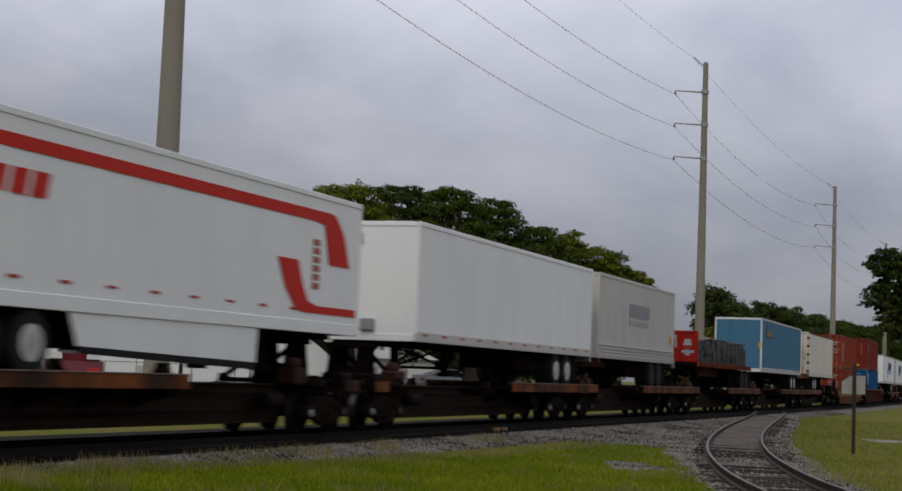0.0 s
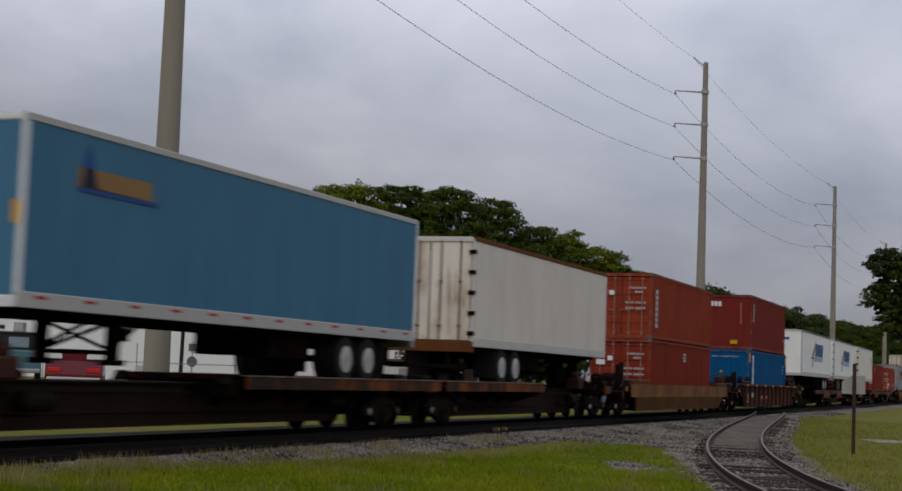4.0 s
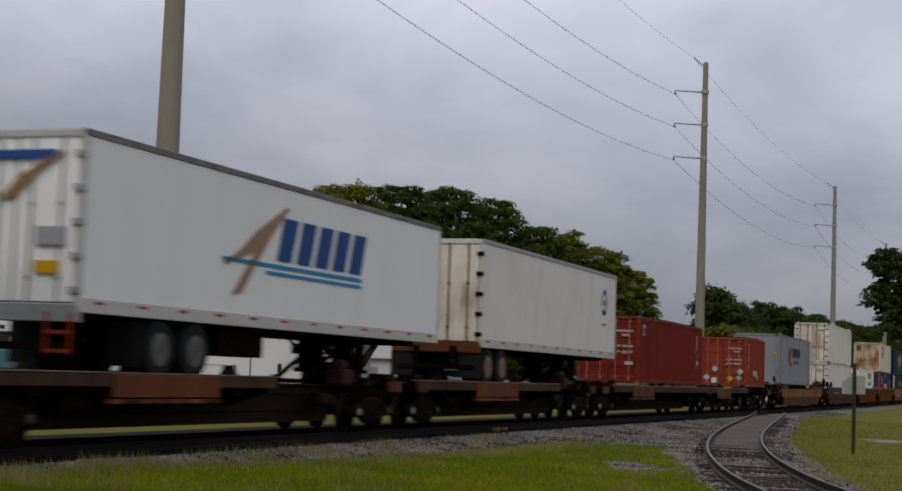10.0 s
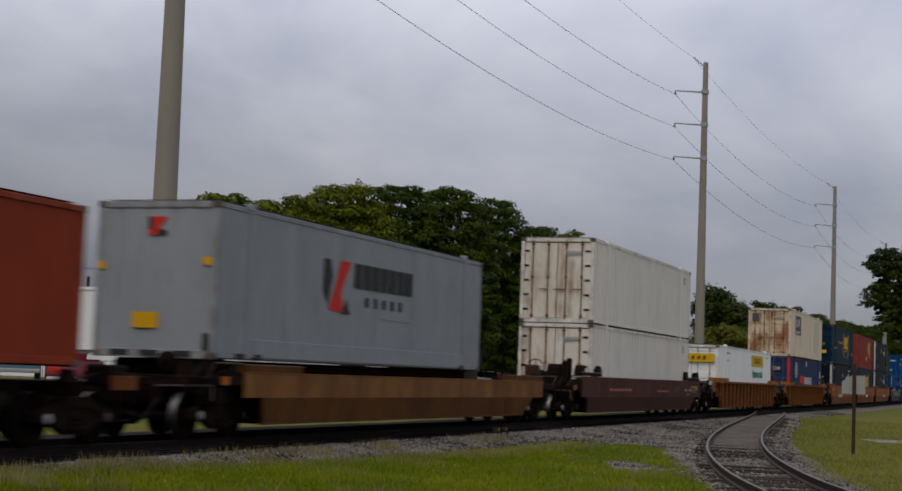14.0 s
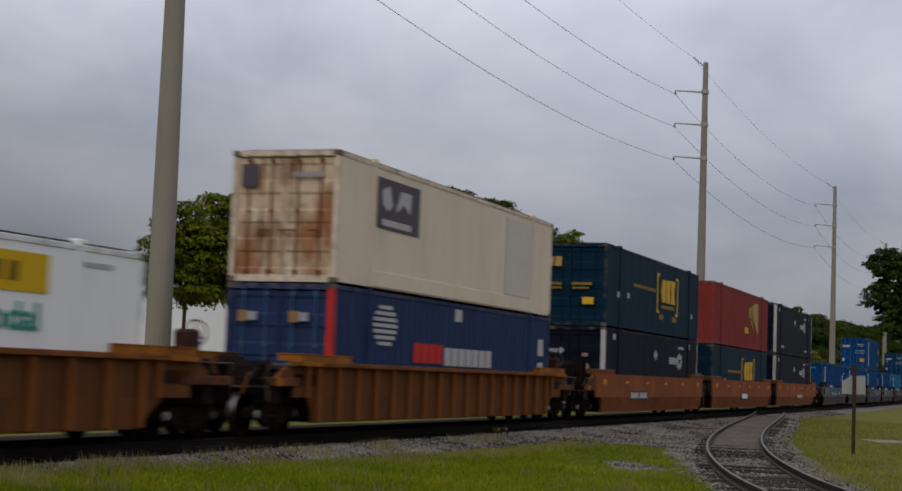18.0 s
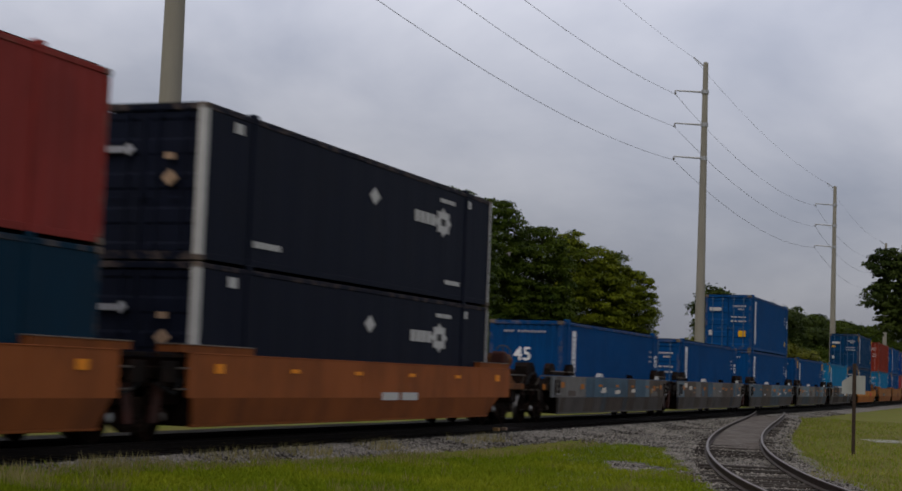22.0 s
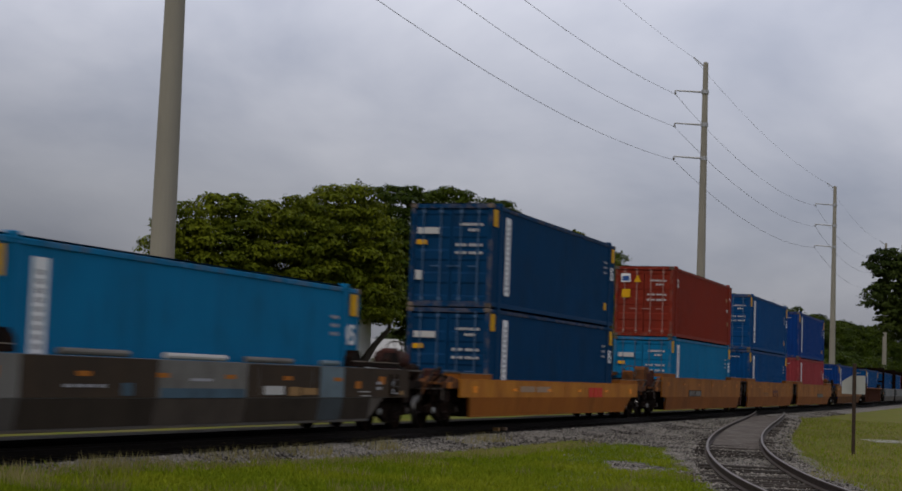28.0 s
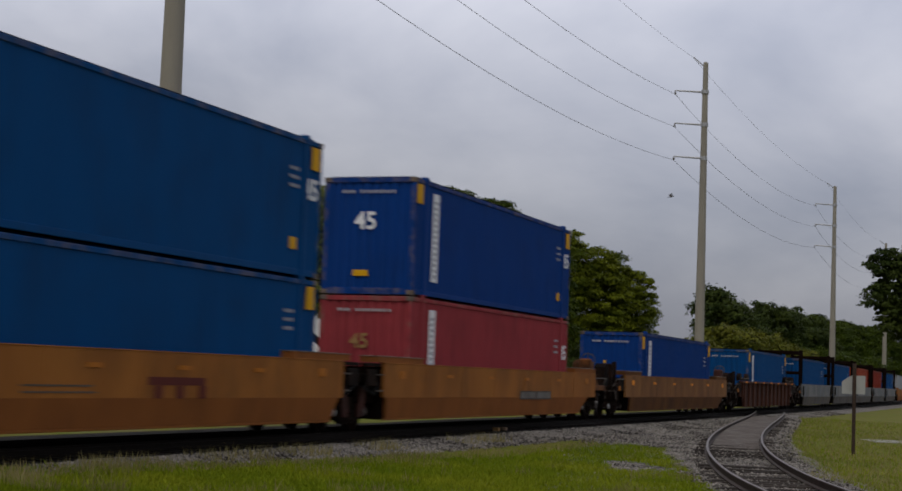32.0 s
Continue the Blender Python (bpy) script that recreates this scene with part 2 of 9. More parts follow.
def worn(color):
    """The same paint on frame rails and posts, rubbed through to rust and bare steel along its edges."""
    if color not in WORN:
        base = PAINTS[color].node_tree.nodes["Mix"].inputs[6].default_value[:3]
        WORN[color] = mat("rubbed_" + PAINTS[color].name, base, 0.65, second=tuple(0.6 * k for k in base), scale=3.0, amount=0.8, dirt=(0.17, 0.125, 0.095),
                          dirt_amount=0.75, dirt_scale=3.2, dirt_from=0.47, bump=0.1, own=True, spec=0.035)
    return WORN[color]


# STEEL and SPINE lie below real steel's tone, deepening the shade under the cars
STEEL = mat("oily_shade_dark_steel", (0.005, 0.004, 0.0035), 0.85, second=(0.010, 0.0065, 0.005), scale=5, dirt=RUST, dirt_amount=0.2, bump=0.2, spec=0.0)
SPINE = mat("shade_dark_brown_spine_steel", (0.0075, 0.004, 0.003), 0.9, second=(0.003, 0.0023, 0.002), scale=2, dirt=GRIME, dirt_amount=0.6, bump=0.2, spec=0.0)
DECKEDGE = mat("orange_brown_deck_edge_paint", (0.20, 0.062, 0.016), 0.75, second=(0.055, 0.018, 0.009), scale=1.3, amount=0.9, dirt=GRIME, dirt_amount=0.9, dirt_from=0.45, own=True, streak=0.5, bump=0.15)
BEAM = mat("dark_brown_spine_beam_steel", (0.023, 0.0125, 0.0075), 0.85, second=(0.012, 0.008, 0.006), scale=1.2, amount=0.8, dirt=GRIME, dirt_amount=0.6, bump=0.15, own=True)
THINEDGE = mat("dark_brown_deck_edge_paint", (0.072, 0.036, 0.022), 0.75, second=(0.03, 0.017, 0.012), scale=1.3, amount=0.9, dirt=GRIME, dirt_amount=0.7, own=True, streak=0.5, bump=0.15)
SKIRT = mat("orange_brown_skirt_paint", (0.155, 0.046, 0.019), 0.75, second=(0.075, 0.028, 0.014), scale=1.0, amount=0.8, dirt=GRIME, dirt_amount=0.6, dirt_from=0.47, streak=0.5, bump=0.1, own=True)
# greasy brown, darkened further for the shade over the bogies
GEAR = mat("greasy_shade_dark_end_machinery", (0.0075, 0.0045, 0.0034), 0.75, second=(0.0035, 0.0026, 0.0022), scale=4, amount=0.9, dirt=(0.036, 0.016, 0.009), dirt_amount=0.6, dirt_scale=2.5, bump=0.2, spec=0.05, own=True)
GEARTAN = mat("rusty_orange_brown_end_fittings", (0.165, 0.060, 0.017), 0.75, second=(0.045, 0.020, 0.011), scale=3, amount=0.9, dirt=GRIME, dirt_amount=0.8, dirt_scale=2.2, bump=0.2, own=True)
RUSTRED = mat("rusty_dark_red_brake_gear", (0.055, 0.020, 0.015), 0.7, second=(0.026, 0.013, 0.011), scale=4, amount=0.8, dirt=GRIME, dirt_amount=0.5, bump=0.2, own=True)
# pale strip for top edges: the light they catch is in the colour
DULLEDGE = mat("pale_lit_top_edge_steel", (0.19, 0.155, 0.125), 0.55, second=(0.10, 0.07, 0.05), scale=3, amount=0.9, own=True)
GALVDULL = mat("dull_grey_handrail_steel", (0.085, 0.072, 0.062), 0.6, second=(0.03, 0.025, 0.02), scale=5, amount=0.8)
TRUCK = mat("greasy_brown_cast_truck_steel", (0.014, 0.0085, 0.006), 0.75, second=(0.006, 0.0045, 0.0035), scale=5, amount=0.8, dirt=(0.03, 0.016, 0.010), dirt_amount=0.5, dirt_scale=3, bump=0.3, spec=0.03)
ROOFEDGE = mat("dull_grey_brown_roof_edge", (0.20, 0.19, 0.18), 0.6, second=(0.09, 0.08, 0.075), scale=2.0, amount=0.9, streak=3.0)
CAST = mat("worn_corner_casting_steel", (0.15, 0.115, 0.09), 0.7, second=(0.05, 0.04, 0.035), scale=5, amount=0.9, own=True)
RUBBER = mat("black_tyre_rubber", (0.016, 0.016, 0.016), 0.85, bump=0.2)
RIM = mat("white_steel_wheel_rim", (0.52, 0.50, 0.47), 0.55, dirt=GRIME, dirt_amount=0.5)
RIMDARK = mat("rusty_wheel_rim", (0.022, 0.015, 0.011), 0.7, dirt=GRIME, dirt_amount=0.5)
RIMGREY = mat("grimy_grey_wheel_rim", (0.13, 0.125, 0.12), 0.6, second=(0.06, 0.055, 0.05), scale=5, dirt=GRIME, dirt_amount=0.6)
RIMTAN = mat("rusty_tan_wheel_rim", (0.24, 0.15, 0.085), 0.7, second=(0.12, 0.07, 0.04), scale=5, dirt=GRIME, dirt_amount=0.5)
GALV = mat("galvanised_bar_steel", (0.34, 0.34, 0.34), 0.5, 0.6, scale=8)
TREAD = mat("polished_wheel_tread_steel", (0.17, 0.16, 0.155), 0.42, 1.0, scale=8)
MARK = {k: mat("marking_" + k, c, 0.6, scale=6, amount=0.3) for k, c in dict(
    white=(0.66, 0.66, 0.66), yellow=(0.55, 0.29, 0.008), red=(0.50, 0.03, 0.02), navy=(0.025, 0.07, 0.22), black=(0.03, 0.03, 0.03),
    gold=(0.62, 0.36, 0.03), brown=(0.30, 0.20, 0.13), green=(0.02, 0.24, 0.17), orange=(0.72, 0.24, 0.02), grey=(0.30, 0.30, 0.32),
    cyan=(0.03, 0.22, 0.42), dirty=(0.42, 0.41, 0.39), reflred=(0.36, 0.03, 0.02), tawny=(0.26, 0.15, 0.06), palecream=(0.54, 0.485, 0.40), dullgold=(0.30, 0.19, 0.03), dullorange=(0.34, 0.115, 0.014), darkred=(0.085, 0.018, 0.014), fadedgold=(0.40, 0.255, 0.075), olive=(0.13, 0.085, 0.010), lemon=(0.56, 0.35, 0.010), plum=(0.085, 0.070, 0.085), dirtygrey=(0.34, 0.34, 0.35), strap=(0.11, 0.10, 0.085), faint=(0.38, 0.12, 0.09)).items()}


# ---- mesh helpers ----
class Shape:
    """Gathers faces for one mesh."""

    def __init__(self):
        self.v, self.f = [], []

    def add(self, pts, faces):
        k = len(self.v)
        self.v += [tuple(p) for p in pts]
        self.f += [tuple(i + k for i in f) for f in faces]
        return self

    def box(self, x0, x1, y0, y1, z0, z1, c=0.0):
        """A box, its edges chamfered by c."""
        c = min(c, 0.3 * (x1 - x0), 0.3 * (y1 - y0), 0.3 * (z1 - z0))
        if c <= 0:
            p = [(x, y, z) for x in (x0, x1) for y in (y0, y1) for z in (z0, z1)]
            return self.add(p, [(0, 1, 3, 2), (4, 6, 7, 5), (0, 4, 5, 1), (2, 3, 7, 6), (0, 2, 6, 4), (1, 5, 7, 3)])
        p, ix = [], {}
        for i, x in enumerate((x0, x1)):
            for j, y in enumerate((y0, y1)):
                for k, z in enumerate((z0, z1)):
                    sx, sy, sz = c * (1 - 2 * i), c * (1 - 2 * j), c * (1 - 2 * k)
                    for a, q in enumerate(((x, y + sy, z + sz), (x + sx, y, z + sz), (x + sx, y + sy, z))):
                        ix[i, j, k, a] = len(p)
                        p.append(q)
        f = []
        for i in (0, 1):
            f.append([ix[i, 0, 0, 0], ix[i, 0, 1, 0], ix[i, 1, 1, 0], ix[i, 1, 0, 0]][::1 if i == 0 else -1])
            f.append([ix[0, i, 0, 1], ix[1, i, 0, 1], ix[1, i, 1, 1], ix[0, i, 1, 1]][::1 if i == 0 else -1])
            f.append([ix[0, 0, i, 2], ix[0, 1, i, 2], ix[1, 1, i, 2], ix[1, 0, i, 2]][::1 if i == 0 else -1])
        for i in (0, 1):
            for j in (0, 1):
                s = 1 if i == j else -1
                f.append([ix[0, i, j, 1], ix[0, i, j, 2], ix[1, i, j, 2], ix[1, i, j, 1]][::s])
                f.append([ix[i, 0, j, 2], ix[i, 0, j, 0], ix[i, 1, j, 0], ix[i, 1, j, 2]][::s])
                f.append([ix[i, j, 0, 0], ix[i, j, 0, 1], ix[i, j, 1, 1], ix[i, j, 1, 0]][::s])
                for k in (0, 1):
                    f.append([ix[i, j, k, 0], ix[i, j, k, 1], ix[i, j, k, 2]][::1 if (i + j + k) % 2 == 0 else -1])
        return self.add(p, f)

    def tube(self, a, b, r, n=8, r2=None, caps=True):
        a, b = Vector(a), Vector(b)
        d = (b - a).normalized()
        u = d.orthogonal().normalized()
        w = d.cross(u)
        r2 = r if r2 is None else r2
        p = [a + (u * math.cos(t) + w * math.sin(t)) * r for t in [2 * math.pi * i / n for i in range(n)]]
        p += [b + (u * math.cos(t) + w * math.sin(t)) * r2 for t in [2 * math.pi * i / n for i in range(n)]]
        f = [(i, (i + 1) % n, n + (i + 1) % n, n + i) for i in range(n)]
        if caps:
            f += [tuple(range(n))[::-1], tuple(range(n, 2 * n))]
        return self.add(p, f)

    def turn(self, a, axis, prof, n=20):
        """A solid of revolution round axis from a: prof gives (distance along the axis, radius)."""
        a, d = Vector(a), Vector(axis).normalized()
        u = d.orthogonal().normalized()
        w = d.cross(u)
        p, f = [], []
        for h, r in prof:
            p += [a + d * h + (u * math.cos(2 * math.pi * i / n) + w * math.sin(2 * math.pi * i / n)) * r for i in range(n)]
        for k in range(len(prof) - 1):
            f += [(k * n + i, k * n + (i + 1) % n, (k + 1) * n + (i + 1) % n, (k + 1) * n + i) for i in range(n)]
        f += [tuple(range(n))[::-1], tuple(range((len(prof) - 1) * n, len(prof) * n))]
        return self.add(p, f)

    def prism(self, poly, y0, y1):
        """A polygon in x and z, drawn out from y0 to y1."""
        n = len(poly)
        p = [(x, y0, z) for x, z in poly] + [(x, y1, z) for x, z in poly]
        f = [tuple(range(n)), tuple(range(n, 2 * n))[::-1]] + [(i, n + i, n + (i + 1) % n, (i + 1) % n) for i in range(n)]
        return self.add(p, f)

    def prism_x(self, poly, x0, x1):
        """A polygon in y and z, drawn out from x0 to x1."""
        n = len(poly)
        p = [(x0, y, z) for y, z in poly] + [(x1, y, z) for y, z in poly]
        f = [tuple(range(n)), tuple(range(n, 2 * n))[::-1]] + [(i, n + i, n + (i + 1) % n, (i + 1) % n) for i in range(n)]
        return self.add(p, f)

    def mesh(self, name):
        me = bpy.data.meshes.new(name)
        me.from_pydata(self.v, [], self.f)
        bm = bmesh.new()
        bm.from_mesh(me)
        bmesh.ops.recalc_face_normals(bm, faces=bm.faces)
        bm.to_mesh(me)
        bm.free()
        me.materials.append(None)
        return me


CACHE = {}


def part(name, shape, material, parent, label="", at=None):
    """Links a shape, or a mesh made before, as one mesh object under a thing or part."""
    me = shape.mesh(name) if isinstance(shape, Shape) else shape
    if not me.materials:
        me.materials.append(None)
    ob = new(name, me)
    ob.material_slots[0].link = "OBJECT"
    ob.material_slots[0].material = material
    ob.parent = parent
    if at is not None:
        ob.matrix_basis = at
    if label:
        ob["label"] = label
    return ob


def kept(key, make):
    """The mesh under key, made once."""
    if key not in CACHE:
        CACHE[key] = make().mesh(key[0] if isinstance(key, tuple) else key)
    return CACHE[key]


def thing(name, label, category, group="", kind=""):
    return tagged(new(name), label, category, group, kind)


def solid(name, shape, material, label, category="", group="", kind=""):
    ob = part(name, shape, material, None)
    return tagged(ob, label, category, group, kind)


def np_mesh(name, v, f, material):
    """A mesh from arrays of points and of faces with equally many corners."""
    v, f = np.asarray(v, dtype=np.float32), np.asarray(f, dtype=np.int32)
    me = bpy.data.meshes.new(name)
    k = f.shape[1]
    me.vertices.add(len(v)); me.vertices.foreach_set("co", v.ravel())
    me.loops.add(f.size); me.loops.foreach_set("vertex_index", f.ravel())
    me.polygons.add(len(f))
    me.polygons.foreach_set("loop_start", np.arange(0, f.size, k, dtype=np.int32))
    me.update(calc_edges=True)
    me.materials.append(material)
    return me


# ---- the main line: straight past the camera, then a very wide curve ----
X0, Y0, HEAD, BEND, BEND_FROM = -9.001, 20.807, 0.35634, -0.00016464, 27.57
SPEED, SLOWING = 17.0753, -0.003862


def track(s):
    """Place and heading of the main line's centre at s metres."""
    e, st = max(s - BEND_FROM, 0.0), min(s, BEND_FROM)
    h = HEAD + BEND * e
    return (X0 + st * math.sin(HEAD) + (math.cos(HEAD) - math.cos(h)) / BEND,
            Y0 + st * math.cos(HEAD) + (math.sin(h) - math.sin(HEAD)) / BEND, h)


def beside(s, off, z=0.0):
    """A point off metres beside the main line: away from the camera's side where positive."""
    x, y, h = track(s)
    return (x - off * math.cos(h), y + off * math.sin(h), z)


def on_track(s, z=0.0):
    x, y, h = track(s)
    return pose(x, y, z, 0, 0, 90 - math.degrees(h))


MOVING = []      # (thing, s at the clip's start, height)


def rides(ob, s, z=0.0):
    MOVING.append((ob, s, z))
    return ob


# ---- ground ----
GRASS = mat("mown_grass_ground", (0.085, 0.105, 0.006), 0.9, second=(0.125, 0.112, 0.016), scale=1.1, amount=1.0, dirt=(0.125, 0.095, 0.042),
            dirt_amount=0.85, dirt_scale=0.28, dirt_from=0.455, bump=0.8, bump_scale=14)
GRAVEL = mat("grey_ballast_bed", (0.195, 0.176, 0.155), 0.9, second=(0.07, 0.063, 0.056), scale=9, amount=0.9, dirt=(0.09, 0.075, 0.06), dirt_amount=0.5,
             dirt_scale=0.6, bump=1.0, bump_scale=16)
STONE = mat("crushed_stone", (0.27, 0.26, 0.255), 0.85, second=(0.13, 0.125, 0.12), scale=2.2, amount=1.0, bump=0.3)
TIMBER = mat("weathered_sleeper_timber", (0.030, 0.024, 0.020), 0.9, second=(0.060, 0.051, 0.044), scale=6, dirt=(0.03, 0.025, 0.02), dirt_amount=0.6, bump=0.5, vary=0.35)
# next three: grease plus the shade under the train, put into the colour
RAILSTEEL = mat("grease_and_shade_dark_rail", (0.011, 0.008, 0.0065), 0.7, 0.0, second=(0.006, 0.005, 0.004), scale=4, bump=0.2)
SHADEBED = mat("oil_and_shade_dark_ballast", (0.016, 0.013, 0.011), 0.9, second=(0.007, 0.006, 0.005), scale=9, amount=0.9, dirt=(0.045, 0.038, 0.032), dirt_amount=0.4, dirt_scale=2.0, bump=1.0, bump_scale=16)
SHADETIMBER = mat("oil_and_shade_dark_sleeper", (0.012, 0.009, 0.008), 0.85, second=(0.006, 0.005, 0.004), scale=6, bump=0.4, vary=0.3)
OLDRAIL = mat("dull_brown_grey_rail_steel", (0.055, 0.042, 0.034), 0.6, 0.0, second=(0.032, 0.024, 0.019), scale=4, bump=0.2, spec=0.05)
RAILTOP = mat("worn_rail_head_steel", (0.115, 0.10, 0.092), 0.45, 0.0, second=(0.11, 0.09, 0.08), scale=5, spec=0.1)
CONCRETE = mat("grey_beige_concrete", (0.245, 0.225, 0.180), 0.85, second=(0.19, 0.172, 0.142), scale=1.2, dirt=(0.15, 0.14, 0.12), dirt_amount=0.5, dirt_scale=0.5, streak=0.25, bump=0.2)
STUCCO = mat("white_stucco_wall", (0.70, 0.705, 0.715), 0.85, second=(0.64, 0.645, 0.655), scale=0.4, dirt=(0.42, 0.42, 0.40), dirt_amount=0.3, dirt_scale=0.25, streak=0.3, bump=0.1)
BARK = mat("dark_grey_brown_bark", (0.042, 0.035, 0.028), 0.9, second=(0.022, 0.018, 0.015), scale=3, bump=0.8, bump_scale=9)
LEAF_A = leaf_mat("broad_leaf_green", (0.013, 0.026, 0.002), (0.058, 0.080, 0.005), spread=0.35)
LEAF_B = leaf_mat("yellow_green_leaf", (0.035, 0.048, 0.005), (0.135, 0.130, 0.015), spread=0.45)
LEAF_D = leaf_mat("sunlit_yellowish_leaf", (0.028, 0.044, 0.002), (0.130, 0.146, 0.007), spread=0.35)
LEAF_C = leaf_mat("dark_leaf_green", (0.012, 0.023, 0.005), (0.050, 0.066, 0.011), spread=0.45)
BLADE = leaf_mat("grass_blade_green", (0.096, 0.145, 0.005), (0.200, 0.222, 0.012), 0.8, 0.35)
DRY = leaf_mat("dry_straw_blade", (0.14, 0.125, 0.045), (0.27, 0.23, 0.10), 0.8)


def ground_height(s, off):
    """The verge lies high at the foot of the near ballast, falls towards the siding, and rises behind the line."""
    if off < -2.0:
        top = -0.27 - 0.10 * min(max((s - 4) / 18, 0.0), 1.0)
        return top - (0.52 + top) * min((-2.0 - off) / 7, 1.0)
    if off < 4:
        return -0.56 if off > -1.2 else -0.40
    return -0.56 + 0.86 * min((off - 4) / 7, 1.0) ** 0.8


def along_line(x, y):
    """How far along the main line, and how far beside it, a near spot lies."""
    return (x - X0) * 0.34884 + (y - Y0) * 0.93718, -(x - X0) * 0.93718 + (y - Y0) * 0.34884


POLY = (3.5786e-08, -3.9639e-05, 0.00479, 0.03700)


def siding_x(y):
    """Across the siding's line, which leaves the main line far off and passes beside the camera."""
    t = min(max(y - 26, -30), 66)
    if t < 0:
        return 5.95 + 0.045 * t
    x = 5.965 + POLY[3] * t + POLY[2] * t ** 2 + POLY[1] * t ** 3 + POLY[0] * t ** 4
    return x + max(0.0, y - 92) * 0.30


def siding_z(y):
    return -0.29 + 0.29 * min(max((y - 30) / 58, 0), 1)


def verge(y):
    """How far beside the siding's centre its outer grass begins."""
    return max(0.8, 1.7 - 0.035 * max(0.0, y - 41))


def build_ground():
    ss = [-900, -300, -120] + [-60 + 10 * i for i in range(47)] + [450, 600, 900, 1500, 2500, 4200]
    oo = [-2500, -800, -300, -120, -60, -40, -28, -20, -15, -11, -8, -6, -4.5, -3.4, -2.6, -2.0, -1.2, 1.2, 3.4, 4, 5, 6, 7.5, 9, 11, 14, 20, 40, 90, 250, 800, 2500]
    sh = Shape()
    for s in ss:
        for o in oo:
            x, y, z = beside(s, o, ground_height(s, o))
            if -60 < o < 60 and abs(o) > 5 and s < 420:
                z += 0.03 * noise.noise((x * 0.15, y * 0.15, 0.3))
            sh.v.append((x, y, z))
    n = len(oo)
    sh.f = [(i * n + j, i * n + j + 1, (i + 1) * n + j + 1, (i + 1) * n + j) for i in range(len(ss) - 1) for j in range(n - 1)]
    solid("ground", sh, GRASS, "green mown grass verge with worn brown patches", kind="structure")
    # ballast shoulder of the main line
    sh = Shape()
    prof = [(-3.1, -0.44), (-2.5, -0.32), (-1.75, -0.20), (1.75, -0.20), (2.5, -0.36), (3.5, -0.60)]
    st = [-60 + 3 * i for i in range(150)]
    for s in st:
        for o, z in prof:
            j = 0.12 * noise.noise((s * 0.4, o, 1.7))
            sh.v.append(beside(s, o + (j if abs(o) > 2 else 0), z + 0.25 * j * (abs(o) < 3)))
    n = len(prof)
    sh.f = [(i * n + j, i * n + j + 1, (i + 1) * n + j + 1, (i + 1) * n + j) for i in range(len(st) - 1) for j in range(n - 1)]
    solid("ballast_bed", sh, GRAVEL, "grey crushed stone ballast bed of the main line", kind="structure")
    # black strip: dirt and the train's shade, given as ballast colour
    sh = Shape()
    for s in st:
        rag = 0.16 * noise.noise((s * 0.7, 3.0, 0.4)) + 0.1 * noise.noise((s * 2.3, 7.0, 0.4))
        # the far crest is added, to raise the black band over the grass
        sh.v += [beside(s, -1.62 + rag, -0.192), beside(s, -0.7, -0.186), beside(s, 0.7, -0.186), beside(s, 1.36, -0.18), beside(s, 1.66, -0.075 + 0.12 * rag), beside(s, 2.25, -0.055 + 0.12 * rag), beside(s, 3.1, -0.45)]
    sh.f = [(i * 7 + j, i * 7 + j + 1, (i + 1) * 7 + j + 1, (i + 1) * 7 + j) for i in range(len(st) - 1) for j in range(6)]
    solid("oily_ballast", sh, SHADEBED, "ballast under the main line's rails, black with oil and the train's shade", kind="structure")
    # gravel round the siding
    sh = Shape()
    ys = [16 + 1.5 * i for i in range(66)]
    K = 15
    for y in ys:
        c = siding_x(y)
        main = X0 + ((y - Y0) * 0.34884 + 2.3) / 0.93718
        left = max(c - 4.6, main)
        right = c + verge(y) + 0.8 + 0.4 * noise.noise((y * 0.3, 8.1, 0))
        for k in range(K):
            x = left + (right - left) * k / (K - 1)
            g = ground_height(*along_line(x, y)) + 0.018
            w = min(max((2.2 - abs(x - c)) / 0.9, 0), 1)
            z = g + (max(g, siding_z(y) - 0.205) - g) * w + 0.012 * noise.noise((x * 1.3, y * 1.3, 5))
            if k in (0, K - 1):
                z -= 0.1
            sh.v.append((x, y, z))
    sh.f = [(i * K + j, i * K + j + 1, (i + 1) * K + j + 1, (i + 1) * K + j) for i in range(len(ys) - 1) for j in range(K - 1)]
    solid("gravel_apron", sh, GRAVEL, "pale grey gravel spread round the siding track", kind="structure")


def stones(rng, pts, lo, hi):
    """Crushed stones, each a crooked octahedron, on the points given."""
    n = len(pts)
    base = np.array([(1, 0, 0), (-1, 0, 0), (0, 1, 0), (0, -1, 0), (0, 0, 1), (0, 0, -1)], dtype=float)
    fac = np.array([(0, 2, 4), (2, 1, 4), (1, 3, 4), (3, 0, 4), (2, 0, 5), (1, 2, 5), (3, 1, 5), (0, 3, 5)])
    v = base[None] * rng.uniform(0.6, 1.25, (n, 6, 1)) + rng.normal(0, 0.18, (n, 6, 3))
    a = rng.uniform(0, 6.28, n)
    c, s = np.cos(a)[:, None], np.sin(a)[:, None]
    v = np.stack([v[..., 0] * c - v[..., 1] * s, v[..., 0] * s + v[..., 1] * c, v[..., 2] * 0.7], -1)
    v = v * rng.uniform(lo, hi, n)[:, None, None] + np.asarray(pts)[:, None]
    f = fac[None] + (np.arange(n) * 6)[:, None, None]
    return v.reshape(-1, 3), f.reshape(-1, 3)


